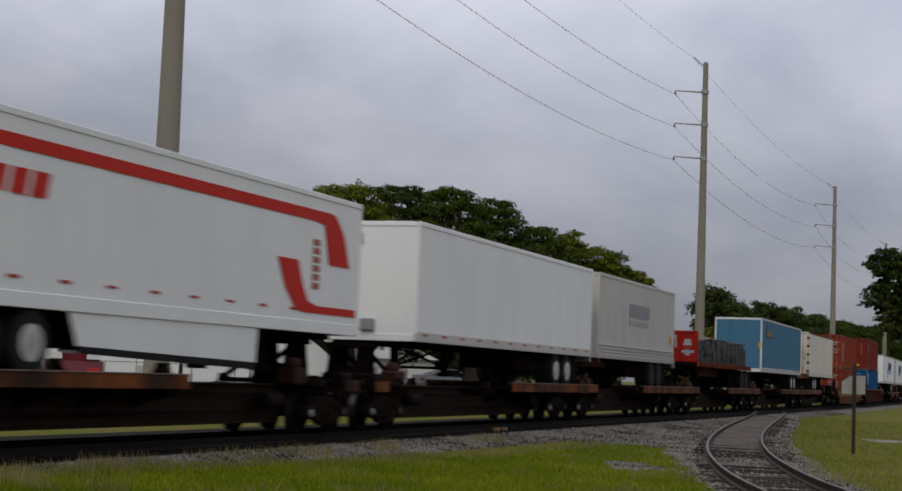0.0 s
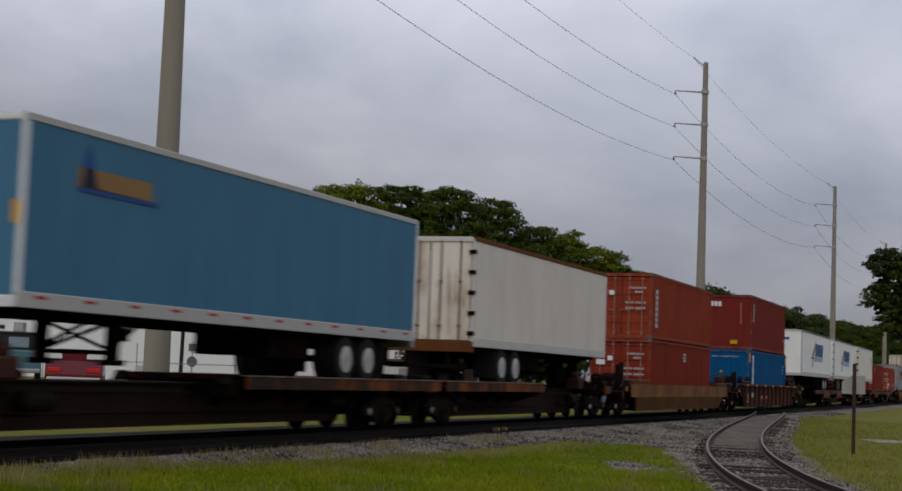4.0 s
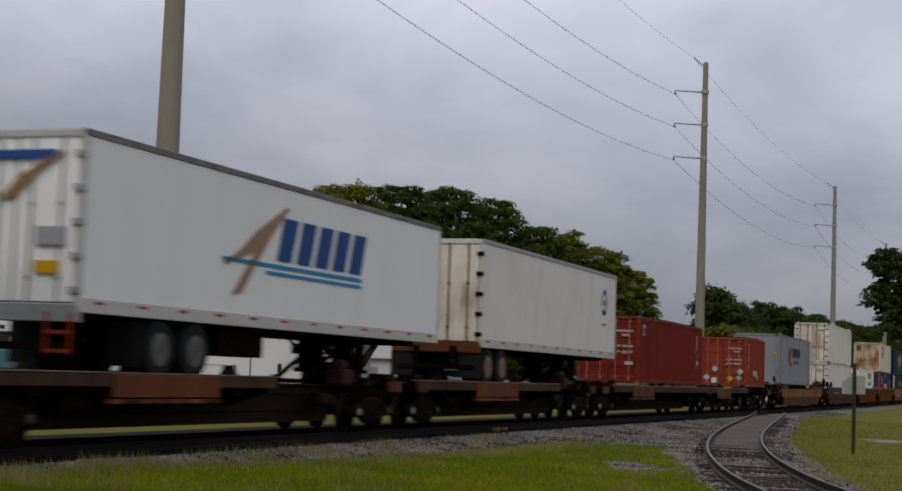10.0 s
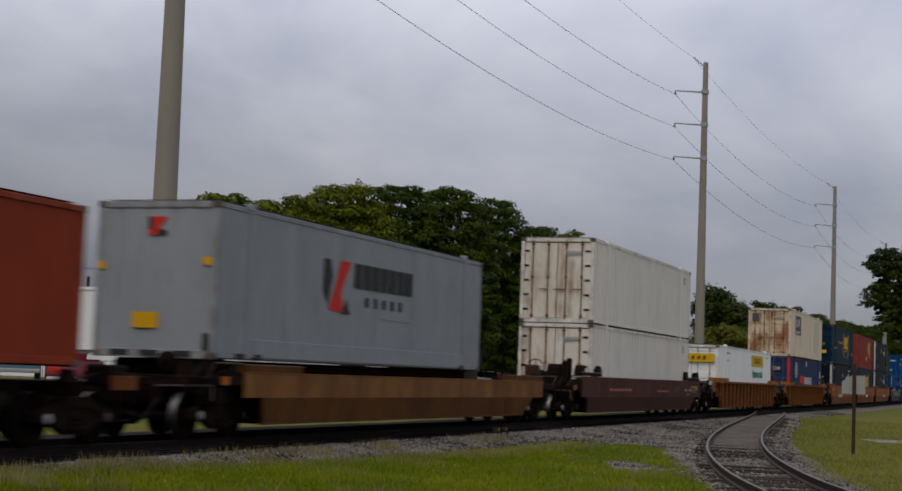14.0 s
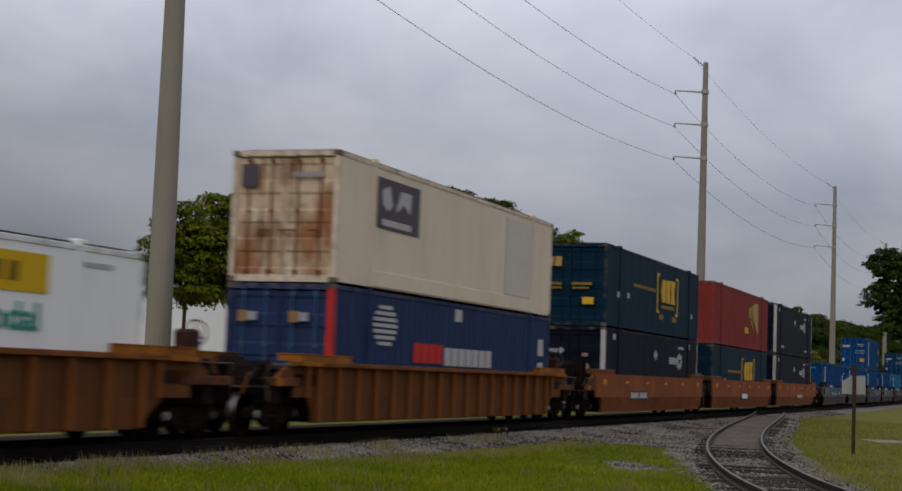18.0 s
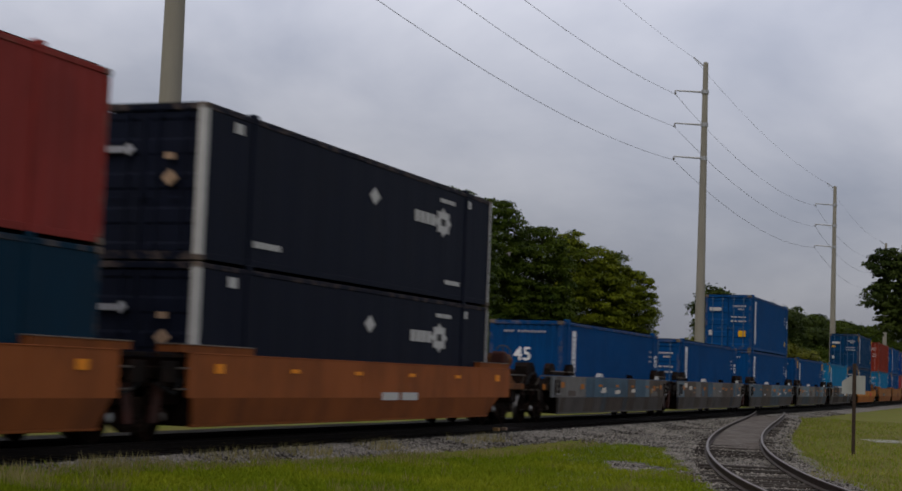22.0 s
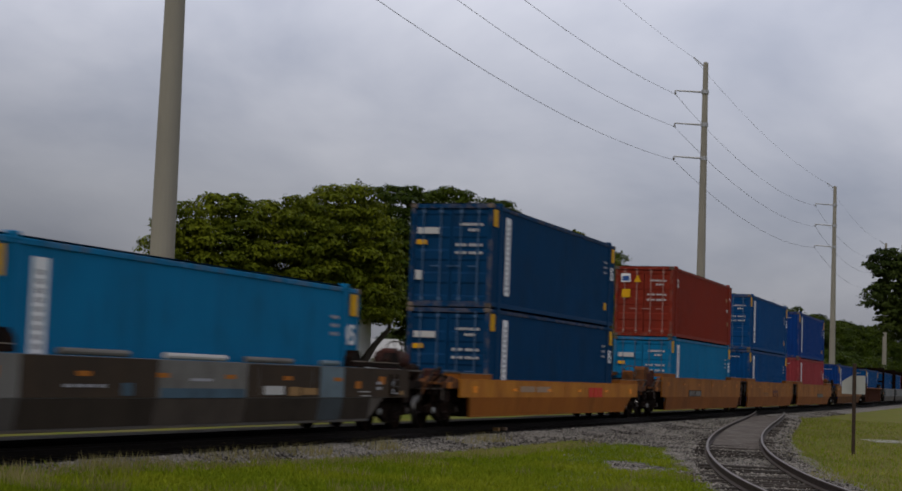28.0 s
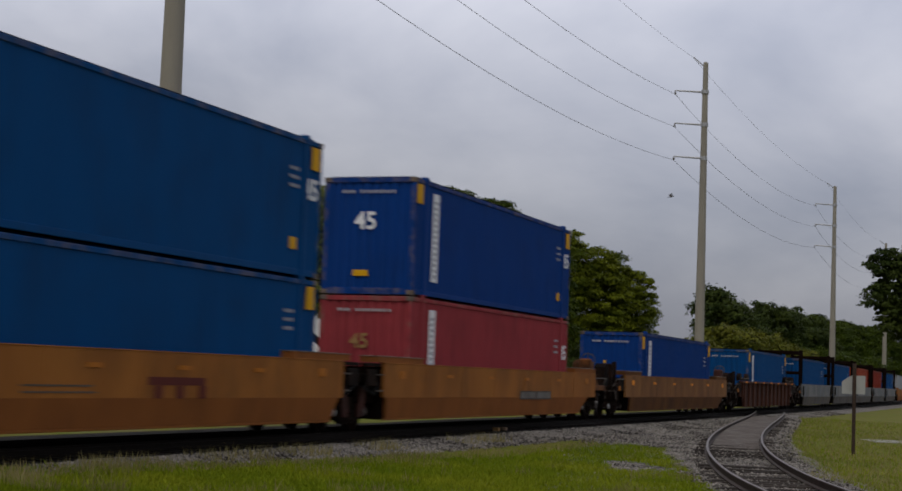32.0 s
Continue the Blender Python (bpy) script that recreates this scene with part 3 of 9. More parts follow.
STONE_ISLE = leaf_mat("crushed_stone_pieces", (0.024, 0.021, 0.018), (0.285, 0.26, 0.225), 0.9, spread=1.0)


def build_stones():
    rng = np.random.default_rng(3)
    pts = []
    for _ in range(26000):
        s = 4 + 96 * rng.random() ** 1.6
        o = -1.52 - 1.53 * rng.random()
        if o < -2.75 and rng.random() < 0.5:
            continue
        z = -0.20 if o > -1.75 else (-0.20 - (-1.75 - o) * 0.16 if o > -2.5 else -0.32 - (-2.5 - o) * 0.10)
        pts.append(beside(s, o, z))
    for _ in range(30000):
        y = 23 + 62 * rng.random() ** 1.4
        c = siding_x(y)
        x = c + rng.uniform(-4.4, 1.7)
        if x < X0 + ((y - Y0) * 0.34884 + 2.3) / 0.93718 or (abs(x - c) < 0.72 and rng.random() < 0.35):
            continue
        if x < c - 1.3 and grass_zone(x, y)[0] and rng.random() < 0.93:
            continue
        g = ground_height(*along_line(x, y)) + 0.018
        w = min(max((2.2 - abs(x - c)) / 0.9, 0), 1)
        pts.append((x, y, g + (max(g, siding_z(y) - 0.205) - g) * w + 0.004))
    v, f = stones(rng, pts, 0.018, 0.05)
    ob = new("loose_ballast_stones", np_mesh("loose_ballast_stones", v, f, STONE_ISLE))
    tagged(ob, "loose grey crushed stones lying along the tracks", "ballast stones", kind="stuff")


def blades(rng, pts, hts, lean=0.5, wid=0.012):
    n = len(pts)
    p = np.asarray(pts)
    a = rng.uniform(0, 6.28, n)
    d = np.stack([np.cos(a), np.sin(a), np.zeros(n)], -1)
    w = np.asarray(wid) * rng.uniform(0.7, 1.5, n)[:, None]
    tip = rng.normal(0, lean, (n, 2)) * np.asarray(hts)[:, None]
    t = p + np.concatenate([tip, np.asarray(hts)[:, None]], 1)
    v = np.stack([p - d * w, p + d * w, t], 1).reshape(-1, 3)
    return v, np.arange(3 * n).reshape(-1, 3)


def grass_zone(x, y):
    """Whether the foreground lawn covers this spot, and the ground's height there."""
    s, off = along_line(x, y)
    z = max(ground_height(s, off), -0.2 - max(0.0, -1.75 - off) * 0.16 if off > -2.6 else -1)
    rag = 0.35 * noise.noise((x * 0.9, y * 0.7, 5.0)) + 0.25 * noise.noise((x * 2.7, y * 2.3, 3.0))
    edge = -1.75 - 0.14 * min(max(s - 4, 0), 13.5) + 0.8 * rag
    c = siding_x(y)
    ok = off < edge
    if y > 44.6 + 2.5 * rag or c - 1.35 - 0.035 * max(0, y - 30) + 1.3 * rag < x < c + 1.3:
        ok = False
    if ((x - 4.1) / 0.75) ** 2 + ((y - 34.6) / 1.7) ** 2 < 1 + 2.5 * rag:
        ok = False
    return ok, off, z, off - edge


def build_grass():
    rng = np.random.default_rng(5)
    pts, hts, dry, dh = [], [], [], []
    for _ in range(240000):
        y = 20 + 28 * rng.random() ** 1.3
        x = rng.uniform(-0.31 * y, 0.205 * y)
        ok, off, z, rim = grass_zone(x, y)
        if not ok or (rim > -0.35 and rng.random() < 0.55):
            continue
        patch = noise.noise((x * 0.5, y * 0.5, 2.0)) + 0.6 * noise.noise((x * 1.7, y * 1.7, 6.0))
        h = rng.uniform(0.04, 0.11) * (1 + 0.6 * patch)
        if (rim > -1.0 and rng.random() < 0.4) or (patch > 0.35 and rng.random() < 0.3):
            dry.append((x, y, z + 0.012)); dh.append(h * rng.uniform(1.0, 2.2))
        else:
            pts.append((x, y, z + 0.012)); hts.append(h)
    for _ in range(60000):
        y = 27 + 66 * rng.random() ** 1.4
        x = siding_x(y) + verge(y) - 0.6 + 10 * rng.random() ** 1.8
        rag = noise.noise((x * 0.5, y * 0.25, 4.0)) + 0.6 * noise.noise((x * 1.9, y * 0.8, 1.0))
        bare = x < siding_x(y) + verge(y) - 0.1 + 0.7 * rag or (rag > 0.5 and rng.random() < 0.9)
        if x < 0.33 * y and not bare:
            if rng.random() < 0.44 + 0.6 * max(0, rag):
                dry.append((x, y, ground_height(*along_line(x, y)) + 0.01)); dh.append(rng.uniform(0.05, 0.14))
            else:
                pts.append((x, y, ground_height(*along_line(x, y)) + 0.01)); hts.append(rng.uniform(0.04, 0.12) * (1 + 0.5 * rag))
    v, f = blades(rng, pts, hts, wid=0.011)
    tagged(new("lawn_grass", np_mesh("lawn_grass", v, f, BLADE)), "short green grass of the trackside lawn", "grass", kind="stuff")
    # straw and tall weeds along the foot of the ballast
    for _ in range(3200):
        s = rng.uniform(2, 24)
        o = -1.25 - 0.9 * rng.random() - 0.03 * s
        if noise.noise((s * 0.6, 0.3, 9.0)) > -0.25 + 0.025 * s:
            dry.append(beside(s, o, -0.28)); dh.append(rng.uniform(0.08, 0.30))
    v, f = blades(rng, dry, dh, 0.28, 0.007)
    tagged(new("dry_weeds", np_mesh("dry_weeds", v, f, DRY)), "pale dry grass and weeds at the foot of the ballast", "weeds", kind="stuff")


def rail_sweep(line):
    """A flat-bottomed rail along points (x, y, z of the rail's top)."""
    prof = [(-0.065, -0.17), (0.065, -0.17), (0.065, -0.155), (0.012, -0.13), (0.012, -0.045), (0.036, -0.035), (0.036, -0.004), (0.028, 0),
            (-0.028, 0), (-0.036, -0.004), (-0.036, -0.035), (-0.012, -0.045), (-0.012, -0.13), (-0.065, -0.155)]
    sh, n = Shape(), len(prof)
    for i, p in enumerate(line):
        a, b = Vector(line[max(i - 1, 0)]), Vector(line[min(i + 1, len(line) - 1)])
        d = (b - a).normalized()
        r = Vector((d.y, -d.x, 0)).normalized()
        sh.v += [tuple(Vector(p) + r * u + Vector((0, 0, w))) for u, w in prof]
    sh.f = [(i * n + j, i * n + (j + 1) % n, (i + 1) * n + (j + 1) % n, (i + 1) * n + j) for i in range(len(line) - 1) for j in range(n)]
    return sh


def build_tracks():
    main = thing("main_track", "main line track with rusty rails on dark sleepers in grey ballast", "railway track", kind="structure")
    for off in (-0.755, 0.755):
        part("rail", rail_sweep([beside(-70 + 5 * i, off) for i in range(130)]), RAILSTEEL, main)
    sl = Shape().box(-1.3, 1.3, -0.115, 0.115, -0.18, 0.0, 0.012).mesh("sleeper")
    for i in range(160):
        s = -6 + 0.55 * i
        x, y, h = track(s)
        part("sleeper", sl, SHADETIMBER, main, at=pose(x, y, -0.165, 0, 0, -math.degrees(h)))
    side = thing("siding_track", "old curving siding track with worn rails and grey timber sleepers", "railway track", kind="structure")
    ys = [4 + 1.5 * i for i in range(58)]
    for o in (-0.755, 0.755):
        line = []
        for y in ys:
            dx = (siding_x(y + 0.5) - siding_x(y - 0.5))
            k = 1 / math.hypot(1, dx)
            line.append((siding_x(y) + o * k, y - o * dx * k, siding_z(y)))
        me = rail_sweep(line).mesh("rail")
        me.materials.append(RAILTOP)
        for p in me.polygons:
            if p.normal.z > 0.95 and p.center.z > siding_z(p.center.y) - 0.01:
                p.material_index = 1
        part("rail", me, OLDRAIL, side)
    rng = random.Random(4)
    sl2 = Shape().box(-1.12, 1.12, -0.105, 0.105, -0.18, 0.0, 0.02).mesh("sleeper")
    for i in range(115):
        y = 14 + 0.60 * i + rng.uniform(-0.06, 0.06)
        dx = siding_x(y + 0.5) - siding_x(y - 0.5)
        part("sleeper", sl2, TIMBER, side, at=pose(siding_x(y) + rng.uniform(-0.05, 0.05), y, siding_z(y) - rng.choice((0.163, 0.172, 0.178, 0.19, 0.205)), 0, rng.uniform(-1, 1), -math.degrees(math.atan(dx)) + rng.uniform(-2, 2)))
    # dirt packed between the siding's rails, thinning out towards the camera
    sh = Shape()
    rows = [45 + 1.5 * i for i in range(24)]
    for i, y in enumerate(rows):
        k = min(1.0, i / 8)
        for o in (-0.69, -0.4, 0.0, 0.4, 0.69):
            sh.v.append((siding_x(y) + o, y + (0.8 * noise.noise((o * 3, 1.0, 4.0)) if i == 0 else 0), siding_z(y) - 0.20 + 0.12 * k + 0.02 * noise.noise((o * 2, y * 0.7, 0))))
    sh.f = [(i * 5 + j, i * 5 + j + 1, (i + 1) * 5 + j + 1, (i + 1) * 5 + j) for i in range(len(rows) - 1) for j in range(4)]
    solid("track_infill", sh, mat("packed_dirt_infill", (0.105, 0.086, 0.072), 0.95, second=(0.060, 0.050, 0.043), scale=3.0, amount=0.9, dirt=(0.20, 0.185, 0.165), dirt_amount=0.7, dirt_scale=2.2, bump=0.6), "packed brown dirt filling the siding between its rails", kind="structure")
    # small tan blocks clipped to the near rail
    for s, w in ((27.4, 0.22), (28.1, 0.12)):
        ob = solid("rail_block", Shape().box(-w / 2, w / 2, -0.08, 0.08, 0, 0.13, 0.015), MARK["tawny"] if w > 0.2 else MARK["brown"], "small tan block lying beside the near rail", "rail fitting", "rail blocks")
        ob.matrix_basis = on_track(s, -0.21) @ pose(0, -1.0, 0)


# ---- transmission line ----
POLES = [(-34.2, -25.1), (-8.11, 45.0), (18.05, 115.2), (44.1, 184.0), (69.0, 253.5), (94.0, 323.0)]
POLE_TOP, POLE_FOOT = 24.7, -0.4
ARM_HEIGHTS = (22.5, 20.1, 17.65)
PORCELAIN = mat("grey_insulator", (0.30, 0.29, 0.29), 0.4)
WIRE = mat("weathered_aluminium_wire", (0.17, 0.17, 0.18), 0.6, 0.0)
OUT = Vector((0.93714, -0.34897, 0))     # from the poles towards the tracks


def arm_tip(i, k):
    x, y = POLES[i]
    if k == 3:
        return Vector((x, y, POLE_TOP + 0.35)) + OUT * -0.9
    return Vector((x, y, ARM_HEIGHTS[k] - 0.08)) + OUT * -2.2


def cable(pts, r, n=5):
    """One tube along points."""
    sh = Shape()
    for i, p in enumerate(pts):
        d = (pts[min(i + 1, len(pts) - 1)] - pts[max(i - 1, 0)]).normalized()
        u = d.cross(Vector((0, 0, 1))).normalized()
        w = u.cross(d)
        sh.v += [tuple(p + (u * math.cos(2 * math.pi * k / n) + w * math.sin(2 * math.pi * k / n)) * r) for k in range(n)]
    sh.f = [(i * n + k, i * n + (k + 1) % n, (i + 1) * n + (k + 1) % n, (i + 1) * n + k) for i in range(len(pts) - 1) for k in range(n)]
    return sh


def build_poles():
    for i, (x, y) in enumerate(POLES):
        p = thing("utility_pole", "tall tapered grey-beige concrete transmission pole with steel arms", "utility pole", "transmission poles")
        p.location = (x, y, 0)
        prof = [(0, 0.375), (0.02, 0.38), (8, 0.325), (16, 0.255), (POLE_TOP - POLE_FOOT - 0.1, 0.185), (POLE_TOP - POLE_FOOT, 0.15)]
        part("shaft", Shape().turn((0, 0, POLE_FOOT), (0, 0, 1), prof, 20), CONCRETE, p)
        for k, z in enumerate(ARM_HEIGHTS):
            q = OUT * -2.2
            a = part("arm", Shape().tube((0, 0, z), (q.x, q.y, z + 0.18), 0.075, 8, 0.05), GALV, p)
            part("clamp", Shape().turn((0, 0, z - 0.14), (0, 0, 1), [(0, 0.27), (0.28, 0.27)], 14), GALV, p)
            part("insulator", Shape().turn((q.x, q.y, z - 0.12), (0, 0, 1), [(0, 0.05), (0.06, 0.10), (0.10, 0.05), (0.16, 0.10), (0.20, 0.05), (0.28, 0.06)], 10), PORCELAIN, a)
        q = OUT * -0.9
        part("ground_wire_bracket", Shape().tube((0, 0, POLE_TOP - 0.4), (q.x, q.y, POLE_TOP + 0.4), 0.045, 6), GALV, p)
    for i in range(len(POLES) - 1):
        for k in range(4):
            a, b = arm_tip(i, k), arm_tip(i + 1, k)
            sag = 1.5 if k < 3 else 1.0
            pts = [a.lerp(b, t / 24) - Vector((0, 0, sag * 4 * (t / 24) * (1 - t / 24))) for t in range(25)]
            sh = cable(pts, 0.0145 if k < 3 else 0.0095)
            solid("power_line", sh, WIRE, "thin sagging overhead power line between concrete poles", "power line", "power lines")


# ---- trees ----
def leaf_cloud(rng, clumps, per, size):
    """Leaves, each a small bent quad, on the upper shells of billowing clumps (centre, radii): dense and outward-facing on the
    crest of a clump, sparse beneath it, with a few ragged sprigs standing out."""
    V = []
    for c, r in clumps:
        c, r = np.asarray(c, dtype=float), np.asarray(r, dtype=float)
        n = max(12, int(per * r[0] * r[1]))
        u = rng.normal(0, 1, (n, 3)) + np.array((0, 0, 0.45))
        u /= np.linalg.norm(u, axis=1)[:, None]
        keep = rng.random(n) < np.clip(0.75 + 1.1 * u[:, 2], 0.12, 1.0)
        u = u[keep]
        n = len(u)
        lump = 1 + 0.16 * np.sin(5.1 * u[:, 0] + 9 * c[0]) * np.sin(4.7 * u[:, 1] + 7 * c[1]) + 0.10 * np.sin(9.3 * u[:, 2] + 5 * c[2])
        depth = np.where(rng.random(n) < 0.72, rng.uniform(0.82, 1.04, n), rng.uniform(0.35, 0.82, n))
        P = [c + u * (lump * depth)[:, None] * r]
        N = [u * 0.85 + np.array((0, 0, 0.45)) + rng.normal(0, 0.34, (n, 3))]
        for _ in range(rng.integers(2, 5)):                     # sprigs
            d = rng.normal(0, 1, 3) + np.array((0, 0, 0.5))
            d /= np.linalg.norm(d)
            m = max(6, n // 22)
            q = rng.uniform(0.8, 1.22, m)
            P.append(c + d * q[:, None] * r + rng.normal(0, 0.10 * r[0], (m, 3)))
            N.append(d * 0.4 + np.array((0, 0, 0.7)) + rng.normal(0, 0.4, (m, 3)))
        p, nn = np.concatenate(P), np.concatenate(N)
        n = len(p)
        nn /= np.linalg.norm(nn, axis=1)[:, None]
        a = np.cross(nn, rng.normal(0, 1, (n, 3)))
        a /= np.linalg.norm(a, axis=1)[:, None] + 1e-6
        b = np.cross(nn, a)
        s = size * rng.uniform(0.6, 1.35, n)[:, None]
        V.append(np.stack([p - a * s, p - b * s * 0.55, p + a * s - np.array((0, 0, 0.3)) * s, p + b * s * 0.55], 1))
    v = np.concatenate(V).reshape(-1, 3)
    return v, np.arange(len(v)).reshape(-1, 4)


def bough(pts, r0, r1):
    """A tapered, bending limb through points."""
    sh, n = Shape(), len(pts) - 1
    for i in range(n):
        k0, k1 = i / n, (i + 1) / n
        sh.tube(pts[i], pts[i + 1], r0 + (r1 - r0) * k0, 8, r0 + (r1 - r0) * k1, caps=(i == n - 1))
    return sh


def grown_tree(name, label, trunk, limbs, lobes, leaf, seed, thick=0.42, clump=1.25, per=700, size=0.105, group="street trees", foot=0.2):
    """A wide tree with a forked trunk; its crown is made of lobes (x, y, low, top, half width), each full of leaf clumps."""
    rng = np.random.default_rng(seed)
    t = thing(name, label, "tree", group)
    ox, oy, oz = trunk[0]
    oz = foot
    t.location = (ox, oy, oz)
    loc = lambda q: (q[0] - ox, q[1] - oy, q[2] - oz)
    part("trunk", bough([(0, 0, -0.15), loc(trunk[1])], thick * 1.25, thick), BARK, t)
    for k, pts in enumerate(limbs):
        part("limb", bough([loc(q) for q in pts], thick * 0.66, thick * 0.12), BARK, t)
    clumps = []
    for x, y, low, top, hw in lobes:
        h, mine, tries = top - low, [], 0
        want = int(5.0 * hw * (hw + h) / clump ** 2) + 6
        while len(mine) < want and tries < 40 * want:
            tries += 1
            a, el = rng.uniform(0, 6.28), rng.uniform(-0.12, 1.0)
            q = math.sqrt(max(0.0, 1 - max(el, 0.0) ** 2.6))
            f = 1.0 if rng.random() < 0.72 else rng.uniform(0.35, 0.75)
            k = clump * rng.choice((0.5, 0.75, 0.9, 1.15)) * rng.uniform(0.85, 1.1)
            w = max(0.2, hw * 1.1 - k * 0.75)
            c = Vector((x + math.cos(a) * q * f * w, y + math.sin(a) * q * f * w, low + k * 0.30 + max(0.05, h - k * 1.0) * min(1.0, max(0.0, el) * (0.35 + 0.65 * f) + 0.10 * rng.random())))
            if all(math.hypot((c.x - o.x), (c.y - o.y), 1.9 * (c.z - o.z)) > 0.78 * (k + ko) for o, ko in mine):
                mine.append((c, k))
        clumps += [(loc(c), (k * 1.12, k * 1.12, k * 0.60)) for c, k in mine]
    v, f = leaf_cloud(rng, clumps, per, size)
    part("crown", np_mesh("crown", v, f, None), leaf, t)
    for c, r in clumps[::9]:
        end = Vector(c)
        near = min((Vector(loc(q)) for pts in limbs for q in pts[1:]), key=lambda w: (w - end).length)
        part("twig", bough([tuple(near), tuple(near.lerp(end, 0.5) + Vector((0, 0, 0.2))), tuple(end)], thick * 0.2, 0.015), BARK, t)
    return t


def tree(name, x, y, foot, top, width, low, leaf, seed, label, per=260, size=0.2, trunk=0.3, clump=1.3, depth=None, group="street trees", bare=0.0):
    """A spreading tree: tapered trunk, forking limbs and a crown of many leaf clumps, from low to top."""
    rng = np.random.default_rng(seed)
    t = thing(name, label, "tree", group)
    t.location = (x, y, foot)
    H, lo, W = top - foot, low - foot, width / 2
    D = (depth or width) / 2
    sh = Shape()
    fork = Vector((rng.uniform(-0.3, 0.3), rng.uniform(-0.3, 0.3), lo * 0.8 + 0.4))
    sh.tube((0, 0, -0.1), tuple(fork * 0.5), trunk * 1.25, 10, trunk, caps=False)
    sh.tube(tuple(fork * 0.5), tuple(fork), trunk, 10, trunk * 0.85, caps=False)
    part("trunk", sh, BARK, t)
    clumps, tips = [], []
    n = max(10, int(3.8 * W * D / clump ** 2 + 8))
    for i in range(n):
        a, q = rng.uniform(0, 6.28), rng.uniform(0, 1) ** 0.5
        dome = math.sqrt(max(0.0, 1 - 0.82 * q * q))
        zt = lo + (H - lo) * (0.30 + 0.70 * dome) - clump * rng.uniform(0.4, 0.9)
        zz = zt if rng.random() < 0.62 else rng.uniform(lo + clump * 0.4, max(zt, lo + clump * 0.5))
        c = (math.cos(a) * q * (W - clump * 0.6), math.sin(a) * q * (D - clump * 0.6), zz)
        k = clump * rng.uniform(0.6, 1.15)
        if rng.random() < 0.28:
            k *= 0.5
            c = (c[0] * 1.12, c[1] * 1.12, c[2] + 0.55 * clump * rng.random())
        clumps.append((c, (k * 1.15, k * 1.15, k * 0.72)))
        tips.append(c)
    for i, c in enumerate(tips[:14]):
        mid = fork.lerp(Vector(c), 0.5) + Vector((0, 0, 0.3))
        sh = Shape()
        sh.tube(tuple(fork), tuple(mid), trunk * 0.45, 7, trunk * 0.28, caps=False)
        sh.tube(tuple(mid), c, trunk * 0.28, 6, trunk * 0.08, caps=False)
        part("limb", sh, BARK, t)
    v, f = leaf_cloud(rng, clumps, per, size)
    part("crown", np_mesh("crown", v, f, None), leaf, t)
    return t


def along(Y, off):
    """A point at that distance ahead, off metres behind the main line."""
    s = (Y - Y0) / math.cos(HEAD)
    for _ in range(6):
        s += (Y - beside(s, off)[1]) / math.cos(HEAD)
    return beside(s, off)


